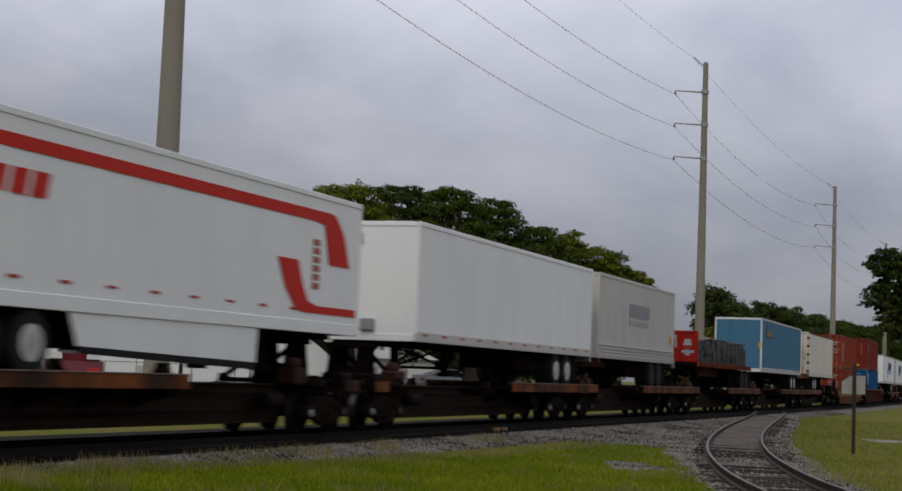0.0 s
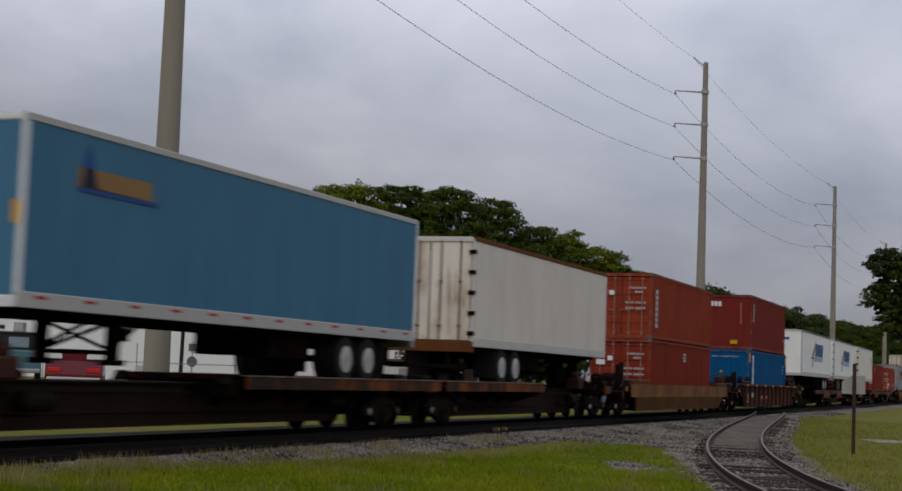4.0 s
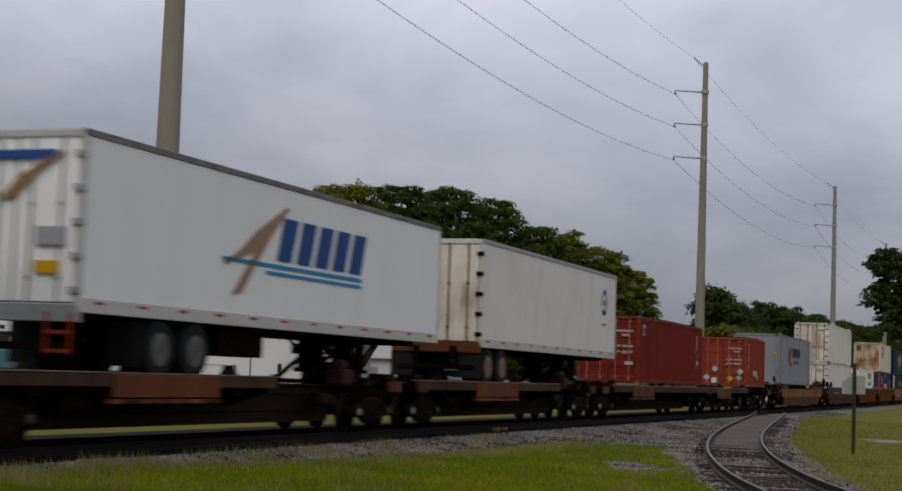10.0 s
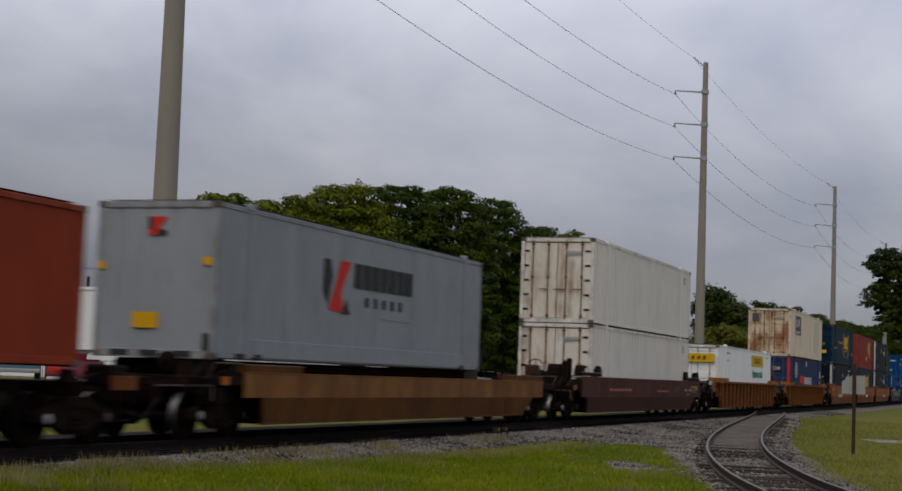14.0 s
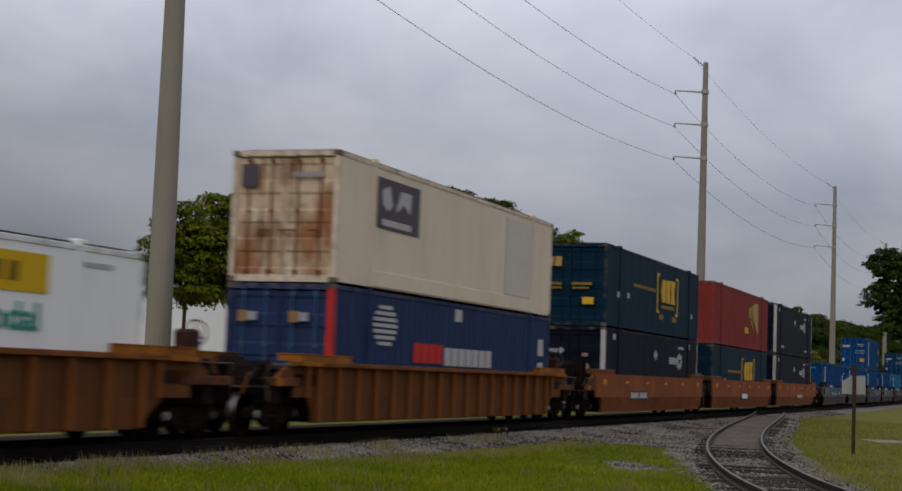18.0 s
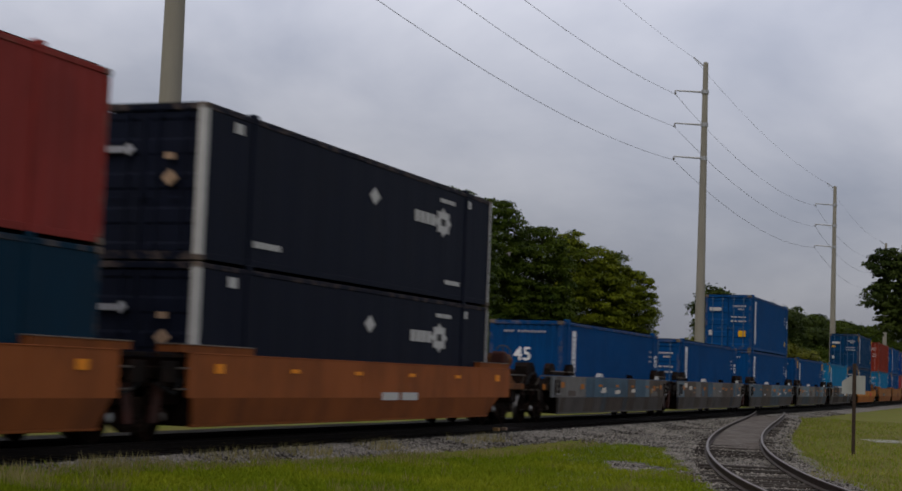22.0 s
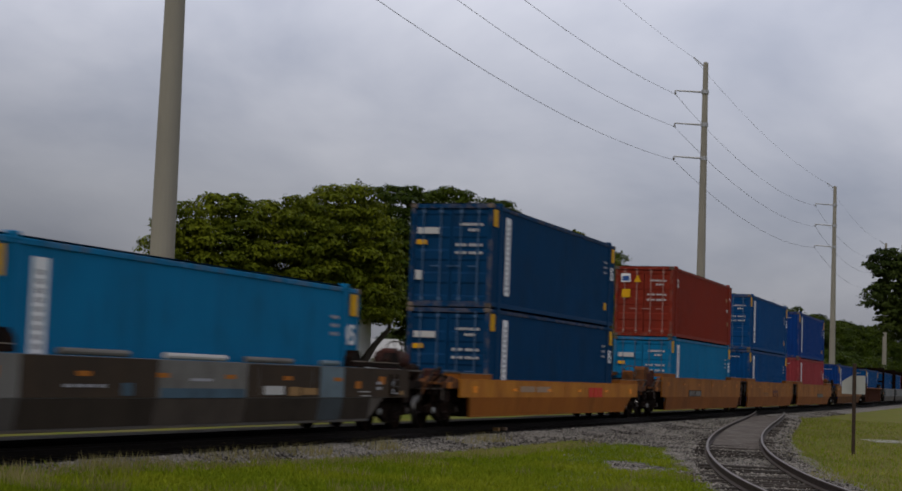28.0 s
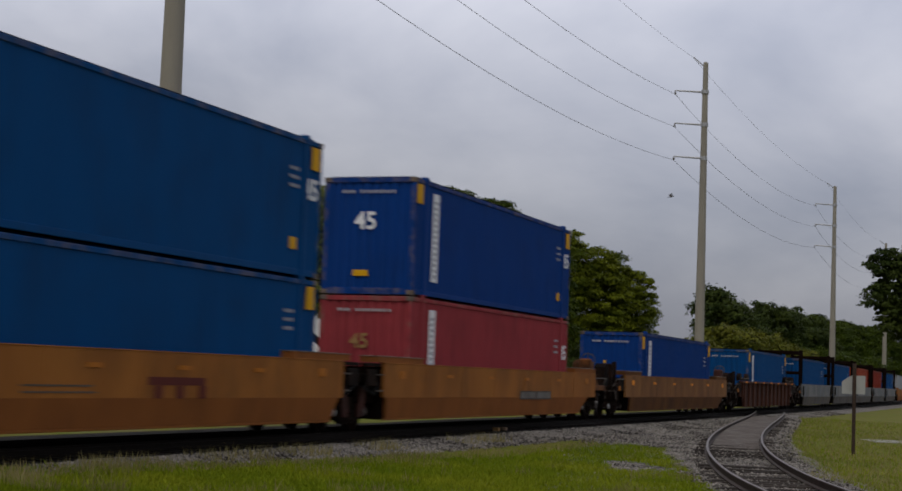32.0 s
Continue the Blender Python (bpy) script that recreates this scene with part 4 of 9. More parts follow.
def build_trees():
    label = "broad green street tree with a wide drooping crown"
    grown_tree("street_tree", label, [(-4.84, 85.0, 0.54), (-5.0, 85.0, 1.5)],
               [[(-5.0, 85.0, 1.4), (-5.6, 85.0, 1.95), (-6.59, 84.5, 2.75), (-7.6, 84.0, 3.44), (-8.71, 83.0, 4.21), (-9.59, 82.0, 5.11), (-10.99, 80.0, 6.17)], [(-5.0, 85.0, 1.4), (-5.15, 85.0, 2.6), (-5.23, 85.0, 3.81), (-5.87, 86.0, 4.89), (-6.74, 84.0, 7.19)],
                [(-4.9, 85.0, 1.35), (-4.4, 85.2, 1.9), (-3.88, 85.5, 2.79), (-3.16, 86.0, 3.67), (-2.91, 88.0, 6.67)]],
               [(-13.23, 78, 4.33, 9.4, 1.74), (-11.33, 80, 4.29, 10.09, 2.3), (-8.36, 82, 4.19, 10.25, 2.59), (-5.67, 85, 3.95, 11.36, 2.9)], LEAF_D, 11)
    grown_tree("street_tree", label, [(1.43, 96.0, 0.75), (1.4, 96.0, 1.75)],
               [[(1.4, 96.0, 1.65), (0.75, 95.5, 2.3), (-1.0, 95.0, 3.8), (-3.2, 95.0, 6.4)], [(1.4, 96.0, 1.65), (1.95, 96.5, 2.4), (2.2, 97.0, 4.0), (1.6, 97.0, 6.64)], [(1.4, 96.0, 1.65), (0.6, 96.0, 3.2), (0.0, 95.0, 8.17)]],
               [(-3.17, 95, 4.25, 12.5, 3.07), (-0.09, 97, 3.3, 12.8, 2.8), (1.1, 99, 2.5, 7.0, 1.5), (-2.4, 99, 2.1, 3.6, 0.75)], LEAF_A, 12)
    grown_tree("street_tree", label, [(4.32, 110.0, 1.03), (4.39, 110.0, 2.37)],
               [[(4.39, 110.0, 2.29), (3.36, 108.0, 4.05), (2.64, 108.0, 8.1)], [(4.39, 110.0, 2.29), (5.45, 111.0, 4.0), (6.33, 111.0, 7.62)]],
               [(2.94, 108, 3.46, 13.4, 2.4), (2.6, 107, 1.7, 6.5, 1.9), (6.12, 111, 3.43, 11.9, 2.5), (5.4, 110, 1.9, 6.5, 1.7)], LEAF_A, 13)
    grown_tree("street_tree", label, [(12.81, 125.0, 1.45), (12.69, 125.0, 2.69)],
               [[(12.69, 125.0, 2.6), (11.64, 124.0, 4.51), (11.08, 124.0, 8.5)], [(12.69, 125.0, 2.6), (13.86, 126.0, 4.64), (14.69, 126.0, 7.38)]],
               [(9.3, 122, 6.5, 12.75, 1.6), (10.9, 124, 3.84, 11.8, 2.8), (13.0, 125, 6.0, 11.75, 1.2), (14.4, 126, 4.22, 10.3, 2.0)], LEAF_D, 14)
    for Y, off, top, w, low, seed, lf in ((160, 14, 10.6, 7, 1.5, 21, LEAF_C), (174, 14.5, 9.8, 8, 1.5, 28, LEAF_C), (194, 14, 11.5, 10, 1.5, 22, LEAF_C), (218, 14, 11.9, 13, 1.5, 23, LEAF_C),
                                          (250, 14, 12.6, 14, 1.5, 24, LEAF_A), (295, 14, 13.6, 16, 1.5, 25, LEAF_A), (350, 13, 15.2, 20, 1.5, 26, LEAF_A), (430, 13, 15.5, 26, 1.5, 27, LEAF_C)):
        x, y, _ = along(Y, off)
        tree("far_tree", x, y, 0.25, top, w, low, lf, seed, "dark green tree beyond the railway line", per=260, size=0.17, trunk=0.3, clump=1.5, group="far trees")
    for Y, off, top, w, seed in ((128, 10, 4.6, 8, 31), (142, 10, 6.6, 8, 32), (158, 10, 6.9, 9, 33), (176, 10, 6.0, 10, 34), (205, 10, 6.6, 12, 35), (240, 10, 7.0, 14, 36), (290, 9.5, 7.4, 18, 37), (360, 9.5, 8.0, 24, 38)):
        x, y, _ = along(Y, off)
        tree("shrub", x, y, 0.2, top, w, 0.8, LEAF_B if seed < 35 else LEAF_A, seed, "yellow-green shrub beside the railway line", per=300, size=0.14, trunk=0.12, clump=1.2, group="trackside shrubs")
    for Y, off, top, w, seed in ((118, 26, 5.0, 10, 52), (130, 25, 5.0, 11, 53), (143, 24, 5.4, 12, 54)):
        x, y, _ = along(Y, off)
        tree("hedge_shrub", x, y, 0.25, top, w, 0.9, LEAF_C, seed, "dense dark green hedge shrub under the street trees", per=300, size=0.15, trunk=0.12, clump=1.2, group="hedge shrubs")
    grown_tree("overhanging_tree", "dark green broadleaf tree overhanging the trackside grass", [(19.33, 59.0, -0.2), (19.26, 59.0, 2.32)],
               [[(19.26, 59.0, 2.21), (17.87, 58.5, 3.73), (16.65, 58.0, 5.13)], [(19.26, 59.0, 2.21), (19.28, 59.0, 4.44), (18.62, 59.0, 6.75)]],
               [(15.78, 58, 5.45, 6.62, 0.66), (15.42, 58, 4.35, 5.4, 0.46), (16.3, 58, 3.45, 6.3, 0.72), (17.4, 58.5, 3.2, 7.1, 1.1), (18.8, 59, 3.1, 7.9, 1.8)], LEAF_C, 41, clump=0.5, per=1300, size=0.075, group="near trees", foot=-0.55)


# ---- buildings, street things and parked vehicles behind the line ----
def wall_with_hole(L, H, th, u0, u1, v0, v1):
    """A wall L long and H high with one opening through it."""
    out, hole = [(0, 0), (L, 0), (L, H), (0, H)], [(u0, v0), (u1, v0), (u1, v1), (u0, v1)]
    p = [(u, y, v) for y in (0, th) for u, v in out + hole]
    f = []
    for i in range(4):
        j = (i + 1) % 4
        f += [(i, j, 4 + j, 4 + i), (8 + i, 12 + i, 12 + j, 8 + j), (i, 8 + i, 8 + j, j), (4 + i, 4 + j, 12 + j, 12 + i)]
    return Shape().add(p, f)


def build_street():
    b = thing("warehouse", "plain white stucco warehouse with a flat roof", "building")
    ax, ay = -25.76, 100.0
    bx, by = -11.6, 94.6
    d = Vector((bx - ax, by - ay, 0))
    L = d.length
    b.matrix_basis = pose(ax, ay, 0.2, 0, 0, math.degrees(math.atan2(d.y, d.x)))
    top = 5.74
    w1, w2, z1, z2 = L - 0.98, L - 0.58, 3.15, 3.55
    part("front_wall", wall_with_hole(L, top - 0.2, 0.3, w1, w2, z1, z2), STUCCO, b)
    win = part("window", Shape().box(w1, w2, 0.06, 0.12, z1, z2), mat("dusty_window_glass", (0.30, 0.33, 0.36), 0.3), b)
    part("window_frame", Shape().box(w1 - 0.05, w2 + 0.05, -0.03, 0.05, z1 - 0.06, z1).box(w1 - 0.05, w2 + 0.05, -0.03, 0.05, z2, z2 + 0.05)
         .box(w1 - 0.05, w1, -0.03, 0.05, z1, z2).box(w2, w2 + 0.05, -0.03, 0.05, z1, z2).box((w1 + w2) / 2 - 0.02, (w1 + w2) / 2 + 0.02, -0.02, 0.05, z1, z2), GALV, win)
    part("parapet", Shape().box(-0.05, L + 0.05, -0.06, 0.36, top - 0.2, top, 0.02), STUCCO, b)
    part("side_wall", Shape().box(L - 0.3, L, 0.302, 17, 0, top - 0.01), STUCCO, b)
    part("side_wall", Shape().box(0, 0.3, 0.302, 17, 0, top - 0.01), STUCCO, b)
    part("back_wall", Shape().box(0, L, 17, 17.3, 0, top - 0.01), STUCCO, b)
    part("roof", Shape().box(0.3, L - 0.3, 0.3, 17, top - 0.5, top - 0.3), CONCRETE, b)
    door = part("door", Shape().box(L + 0.0, L + 0.06, 4.0, 5.6, 0, 2.1, 0.02), MARK["grey"], b)
    part("door_pane", Shape().box(L + 0.06, L + 0.075, 4.15, 4.7, 0.3, 1.9).box(L + 0.06, L + 0.075, 4.9, 5.45, 0.3, 1.9), MARK["black"], door)
    g = thing("warehouse_wing", "white stucco wing beside the warehouse", "building")
    g.matrix_basis = pose(bx + 0.07 * d.x / L, by + 0.07 * d.y / L, 0.2, 0, 0, math.degrees(math.atan2(d.y, d.x)))
    part("wall", Shape().box(0, 6.0, 0.1, 3.8, 0, 5.2, 0.02), STUCCO, g)
    part("parapet", Shape().box(0, 6.05, 0.04, 3.85, 5.2, 5.42, 0.02), STUCCO, g)
    w = part("window", Shape().box(1.75, 2.0, 0.07, 0.11, 0.95, 1.45), MARK["black"], g)
    part("window_sill", Shape().box(1.7, 2.05, 0.03, 0.1, 0.89, 0.95), MARK["white"], w)
    a = thing("annex_building", "low white building with a flat roof edge", "building")
    a.matrix_basis = pose(-41, 105.7, 0.2, 0, 0, -20)
    part("wall", Shape().box(0, 16.2, 0, 12, 0, 3.84, 0.03), STUCCO, a)
    part("roof_edge", Shape().box(-0.2, 16.2, -0.18, 12.2, 3.84, 4.02, 0.03), MARK["dirty"], a)
    w = part("window", Shape().box(13.60, 14.02, -0.03, 0.02, 3.02, 3.27), MARK["black"], a)
    part("window_sill", Shape().box(13.55, 14.07, -0.06, 0.0, 2.97, 3.02), MARK["white"], w)
    v = part("vent_box", Shape().box(14.9, 15.6, -0.35, 0.0, 2.85, 3.45, 0.03), MARK["grey"], a, "grey wall vent box")
    part("vent_grille", Shape().box(15.0, 15.5, -0.37, -0.35, 2.95, 3.35, 0.01), MARK["dirtygrey"], v)
    o = thing("office_building", "low white building with a pale hipped roof behind the street trees", "building")
    o.matrix_basis = pose(-11.4, 108.0, 0.2, 0, 0, 0)
    part("wall", Shape().box(0, 10.6, 0, 9, 0, 2.1, 0.03), STUCCO, o)
    part("roof", Shape().add([(-0.3, -0.3, 2.1), (10.9, -0.3, 2.1), (10.9, 9.3, 2.1), (-0.3, 9.3, 2.1), (2.6, 4.5, 3.5), (8.0, 4.5, 3.5)], [(0, 1, 5, 4), (1, 2, 5), (2, 3, 4, 5), (3, 0, 4), (3, 2, 1, 0)]), MARK["dirty"], o, "pale low hipped roof")
    for x in (6.2, 8.2):
        w = part("window", Shape().box(x, x + 0.6, -0.02, 0.02, 0.7, 1.5), MARK["dirtygrey"], o)
        part("window_sill", Shape().box(x - 0.08, x + 0.68, -0.08, 0.0, 0.63, 0.7), MARK["white"], w)
    # thin timber poles and service wire
    p = thing("timber_pole", "slim dark timber utility pole behind the railway", "utility pole")
    p.location = (-13.89, 84.0, 0.1)
    part("shaft", Shape().tube((0, 0, -0.9), (0.1, 0, 6.38), 0.11, 10, 0.085), BARK, p)
    q = copy_thing(p, pose(-26.08, 84.0, 0.1 + 0.58))
    pa, pb = Vector((-25.98, 84.0, 6.96)), Vector((-13.79, 84.0, 6.38))
    sh = cable([pa.lerp(pb, t / 12) - Vector((0, 0, 1.6 * (t / 12) * (1 - t / 12))) for t in range(13)], 0.02)
    solid("service_wire", sh, WIRE, "dark service wire sagging from a timber pole", "power line")
    p = thing("roof_mast", "dark mast top above the warehouse roof", "mast")
    p.location = (-26.6, 118, 4.7)
    part("shaft", Shape().tube((0, 0, -5), (0, 0, 2.9), 0.11, 8), BARK, p)
    part("crossarm", Shape().tube((-0.5, 0, 1.9), (0.5, 0, 2.1), 0.05, 6), BARK, p)
    # road sign seen from behind
    SIGNBACK = mat("dull_grey_sign_back", (0.11, 0.115, 0.13), 0.6)
    p = thing("stop_sign", "grey back of an octagonal road sign on a post", "road sign")
    p.location = (-11.08, 70.0, 0.25)
    part("post", Shape().tube((0, 0, 0), (0, 0, 2.15), 0.03, 8), GALV, p)
    octo = [(0.24 * math.cos(math.radians(22.5 + 45 * i)), 1.28 + 0.24 * math.sin(math.radians(22.5 + 45 * i))) for i in range(8)]
    part("octagon_plate", Shape().prism(octo, -0.035, -0.05), SIGNBACK, p, "grey octagonal metal plate")
    part("square_plate", Shape().box(-0.17, 0.17, -0.05, -0.035, 1.72, 2.06, 0.005), SIGNBACK, p, "grey square metal plate")
    # chain-link fence along the street
    p = thing("chain_link_fence", "low chain-link fence with thin grey steel posts", "fence")
    p.location = (0, 0, 0.22)
    fence_pts = [(-24 + 3.0 * i, 74 - 1.1 * i, 0) for i in range(6)]
    for q in fence_pts:
        part("post", Shape().tube(q, (q[0], q[1], 1.25), 0.025, 6), WIRE, p)
    for z in (0.1, 1.2):
        part("rail", Shape().tube((fence_pts[0][0], fence_pts[0][1], z), (fence_pts[-1][0], fence_pts[-1][1], z), 0.018, 6), WIRE, p)
    sh = Shape()
    A, B = Vector(fence_pts[0]), Vector(fence_pts[-1])
    for i in range(110):
        q = A.lerp(B, i / 110); r = A.lerp(B, (i + 2.5) / 112.5)
        sh.tube((q.x, q.y, 0.1), (r.x, r.y, 1.2), 0.0018, 3, caps=False)
        sh.tube((q.x, q.y, 1.2), (r.x, r.y, 0.1), 0.0018, 3, caps=False)
    part("mesh", sh, WIRE, p)
    p = thing("street_sign_board", "small pale sign board on a thin post by the fence", "sign")
    p.location = (-11.95, 62.0, 0.25)
    part("post", Shape().tube((0, 0, 0), (0, 0, 1.9), 0.025, 6), GALV, p)
    part("board", Shape().box(0.0, 0.5, -0.02, 0.0, 0.65, 1.05, 0.005), MARK["dirty"], p)
    # sign board by the siding, seen from behind
    p = thing("trackside_sign", "pale sign board on a dark post standing in trackside grass", "sign")
    p.location = (11.70, 46.1, -0.50)
    part("post", Shape().box(-0.045, 0.045, -0.045, 0.045, 0, 2.62, 0.008), mat("dark_rusty_post", (0.045, 0.03, 0.022), 0.8, bump=0.2), p)
    board = [(-0.34, 1.75), (0.33, 1.75), (0.33, 2.28), (-0.05, 2.28), (-0.34, 2.1)]
    part("board", Shape().prism(board, 0.05, 0.07), mat("faded_grey_sign_board", (0.31, 0.31, 0.28), 0.7, dirt=(0.25, 0.24, 0.2), dirt_amount=0.5), p)
    # pale concrete slab in the grass
    solid("concrete_slab", Shape().box(15.7, 20, 58.6, 61.0, -0.62, -0.475, 0.02), mat("bleached_concrete", (0.30, 0.29, 0.26), 0.9, dirt=(0.3, 0.28, 0.22), dirt_amount=0.4), "flat pale concrete slab in the grass", "slab")


def wheel_parts(t, x, y, z, r, w, rim, side=-1):
    """A road wheel: tyre and rim."""
    ty = part("wheel", kept(("wheel", r, w), lambda: Shape().turn((0, -w / 2, 0), (0, 1, 0), [(0, r * 0.62), (0.0, r * 0.9), (0.03, r), (w - 0.03, r), (w, r * 0.9), (w, r * 0.62)], 20)), RUBBER, t, at=pose(x, y, z))
    part("rim", kept(("rim", r, w), lambda: Shape().turn((0, -w / 2 - 0.006, 0), (0, 1, 0), [(0.0, r * 0.56), (0.012, r * 0.60), (0.02, r * 0.60), (0.03, r * 0.42), (0.05, r * 0.30), (0.02, r * 0.2), (0.0, r * 0.14), (0.0, 0.02)], 16)), rim, ty)
    return ty


def small_car(name, label, where, paint_mat):
    GLASS = CACHE.setdefault("glass", mat("dark_car_glass", (0.008, 0.009, 0.010), 0.35, spec=0.06))
    red = paint_mat
    c = thing(name, label, "car", "parked cars")
    c.matrix_basis = where
    body = [(-2.1, 0.25), (2.1, 0.25), (2.2, 0.55), (2.05, 0.72), (1.1, 0.85), (-1.45, 1.04), (-2.08, 1.02), (-2.15, 0.6)]
    part("body", Shape().prism(body, -0.86, 0.86), red, c)
    part("cabin", Shape().prism_x([(-0.74, 0.9), (0.74, 0.9), (0.60, 1.36), (-0.60, 1.36)], -0.5, 0.45), GLASS, c)
    part("windscreen", Shape().add([(0.45, -0.60, 1.35), (0.45, 0.60, 1.35), (1.15, 0.74, 0.84), (1.15, -0.74, 0.84), (0.43, -0.60, 1.2), (0.43, 0.6, 1.2)], [(0, 1, 2, 3), (0, 3, 4), (1, 5, 2), (3, 2, 5, 4)]), GLASS, c)
    part("rear_window", Shape().add([(-0.5, -0.60, 1.35), (-0.5, 0.60, 1.35), (-1.5, 0.70, 1.05), (-1.5, -0.70, 1.05), (-0.5, 0, 0.9)], [(0, 3, 2, 1), (0, 4, 3), (1, 2, 4)]), GLASS, c)
    part("roof", Shape().box(-0.35, 0.42, -0.55, 0.55, 1.345, 1.385, 0.02), GLASS if name == "red_car" else red, c)
    part("bumper", Shape().box(-2.24, -2.12, -0.8, 0.8, 0.32, 0.52, 0.03), MARK["dirty"], c)
    for y in (-0.58, 0.58):
        part("tail_light", Shape().box(-2.17, -2.09, y - 0.2, y + 0.2, 0.66, 0.80, 0.02), MARK["red"], c)
        if name == "red_car":
            # white block in place of the sky mirrored on the rear shoulder
            part("spoiler_end", Shape().prism_x([(y - 0.22, 1.08), (y + 0.22, 1.08), (y + 0.20, 1.24), (y + 0.10, 1.29), (y - 0.10, 1.29), (y - 0.20, 1.24)], -2.16, -1.70), MARK["white"], c, "white block drawn for the sky's reflection on the rear shoulder")
        part("headlight", Shape().box(2.1, 2.19, y - 0.18, y + 0.18, 0.55, 0.68, 0.02), MARK["white"], c)
    if name == "red_car":
        part("hatch_panel", Shape().prism_x([(-0.78, 0.98), (0.78, 0.98), (0.68, 1.25), (-0.68, 1.25)], -2.0, -0.9), red, c)
    else:
        part("trunk_badge_bar", Shape().box(-2.165, -2.10, -0.3, 0.3, 0.72, 0.82, 0.01), MARK["white"], c)
    for x in (-1.35, 1.35):
        for y in (-0.78, 0.78):
            wheel_parts(c, x, y, 0.31, 0.31, 0.2, RIM)


def build_cars():
    small_car("red_car", "red hatchback with a dark rear window parked by the fence", pose(-11.72, 51.0, 0.36, 0, 0, 101), mat("glossy_red_car_paint", (0.13, 0.012, 0.02), 0.22, scale=2, amount=0.2, spec=0.4))
    white = mat("white_car_paint", (0.62, 0.63, 0.64), 0.3, scale=2, amount=0.2, spec=0.4)
    for X, Y, rz in ((0.1, 101.0, 30), (2.6, 107.5, 25)):
        small_car("white_car", "white car parked beneath the street trees", pose(X, Y, 0.3, 0, 0, rz), white)
    p = thing("pickup_truck", "teal pickup truck with dark cab windows parked by the fence", "truck")
    p.matrix_basis = pose(-17.6, 66.0, 0.42, 0, 0, 104)
    teal = mat("teal_pickup_paint", (0.075, 0.14, 0.165), 0.35, scale=2, amount=0.2)
    part("bed", Shape().box(-2.6, -0.60, -0.95, 0.95, 0.5, 1.30, 0.05), teal, p)
    part("bonnet", Shape().box(1.0, 2.5, -0.93, 0.93, 0.5, 1.25, 0.08), teal, p)
    part("cab", Shape().box(-0.55, 1.0, -0.93, 0.93, 0.5, 1.32, 0.05), teal, p)
    part("cab_glass", Shape().prism_x([(-0.84, 1.32), (0.84, 1.32), (0.74, 1.96), (-0.74, 1.96)], -0.5, 0.75), MARK["black"], p)
    # pale pane: the reflection in the glass is its base colour
    part("rear_window", Shape().box(-0.53, -0.50, -0.42, 0.38, 1.42, 1.84, 0.01), mat("pale_rear_glass", (0.20, 0.25, 0.27), 0.15), p, "rear window with its reflection given as pale colour")
    part("cab_roof", Shape().box(-0.55, 0.8, -0.78, 0.78, 1.96, 2.06, 0.04), MARK["black"], p)
    for y in (-0.74, 0.74):
        part("cab_pillar", Shape().box(-0.56, -0.44, y - 0.07, y + 0.07, 1.32, 1.97, 0.01), MARK["black"], p)
        part("tail_light", Shape().box(-2.64, -2.58, y - 0.06, y + 0.10, 0.85, 1.15, 0.01), MARK["red"], p)
    part("bumper", Shape().box(-2.75, -2.6, -0.92, 0.92, 0.42, 0.58, 0.03), GALV, p)
    for x in (-1.6, 1.7):
        for y in (-0.83, 0.83):
            wheel_parts(p, x, y, 0.36, 0.36, 0.24, RIMDARK)


# ---- the train: loads ----
def spot(face, L, W):
    """Maps (u from the near view's left, v up, w out of the face) on a face to the thing's space."""
    if face == "side":
        return lambda u, v, w: (-L / 2 + u, -W / 2 - w, v)
    return lambda u, v, w: (-L / 2 - w, W / 2 - u, v)


def plate(t, name, face, polys, color, L, W, label="", lift=0.004):
    """Thin painted shapes on a face; polys are lists of (u, v)."""
    put, obs, sh = spot(face, L, W), [], Shape()
    for poly in polys:
        n = len(poly)
        sh.add([put(u, v, -0.004) for u, v in poly] + [put(u, v, lift) for u, v in poly],
               [tuple(range(n)), tuple(range(n, 2 * n))[::-1]] + [(i, n + i, n + (i + 1) % n, (i + 1) % n) for i in range(n)])
        if len(polys) <= 4:
            obs.append(part(name, sh, MARK[color], t, label))
            sh = Shape()
    if not obs:
        obs = [tagged(part(name, sh, MARK[color], t), label, kind="stuff")]
    return obs[0]


def rect(u0, u1, v0, v1, sk=0.0):
    return [(u0, v0), (u1, v0), (u1 + sk, v1), (u0 + sk, v1)]


def bars(u0, u1, v0, v1, n, gap=0.25, sk=0.0):
    """A row of plain bars the size of a line of writing."""
    w = (u1 - u0) / n
    return [rect(u0 + i * w, u0 + (i + 1 - gap) * w, v0, v1, sk) for i in range(n)]


def column(u0, u1, v0, v1, n, gap=0.2):
    h = (v1 - v0) / n
    return [rect(u0, u1, v0 + i * h, v0 + (i + 1 - gap) * h) for i in range(n)]


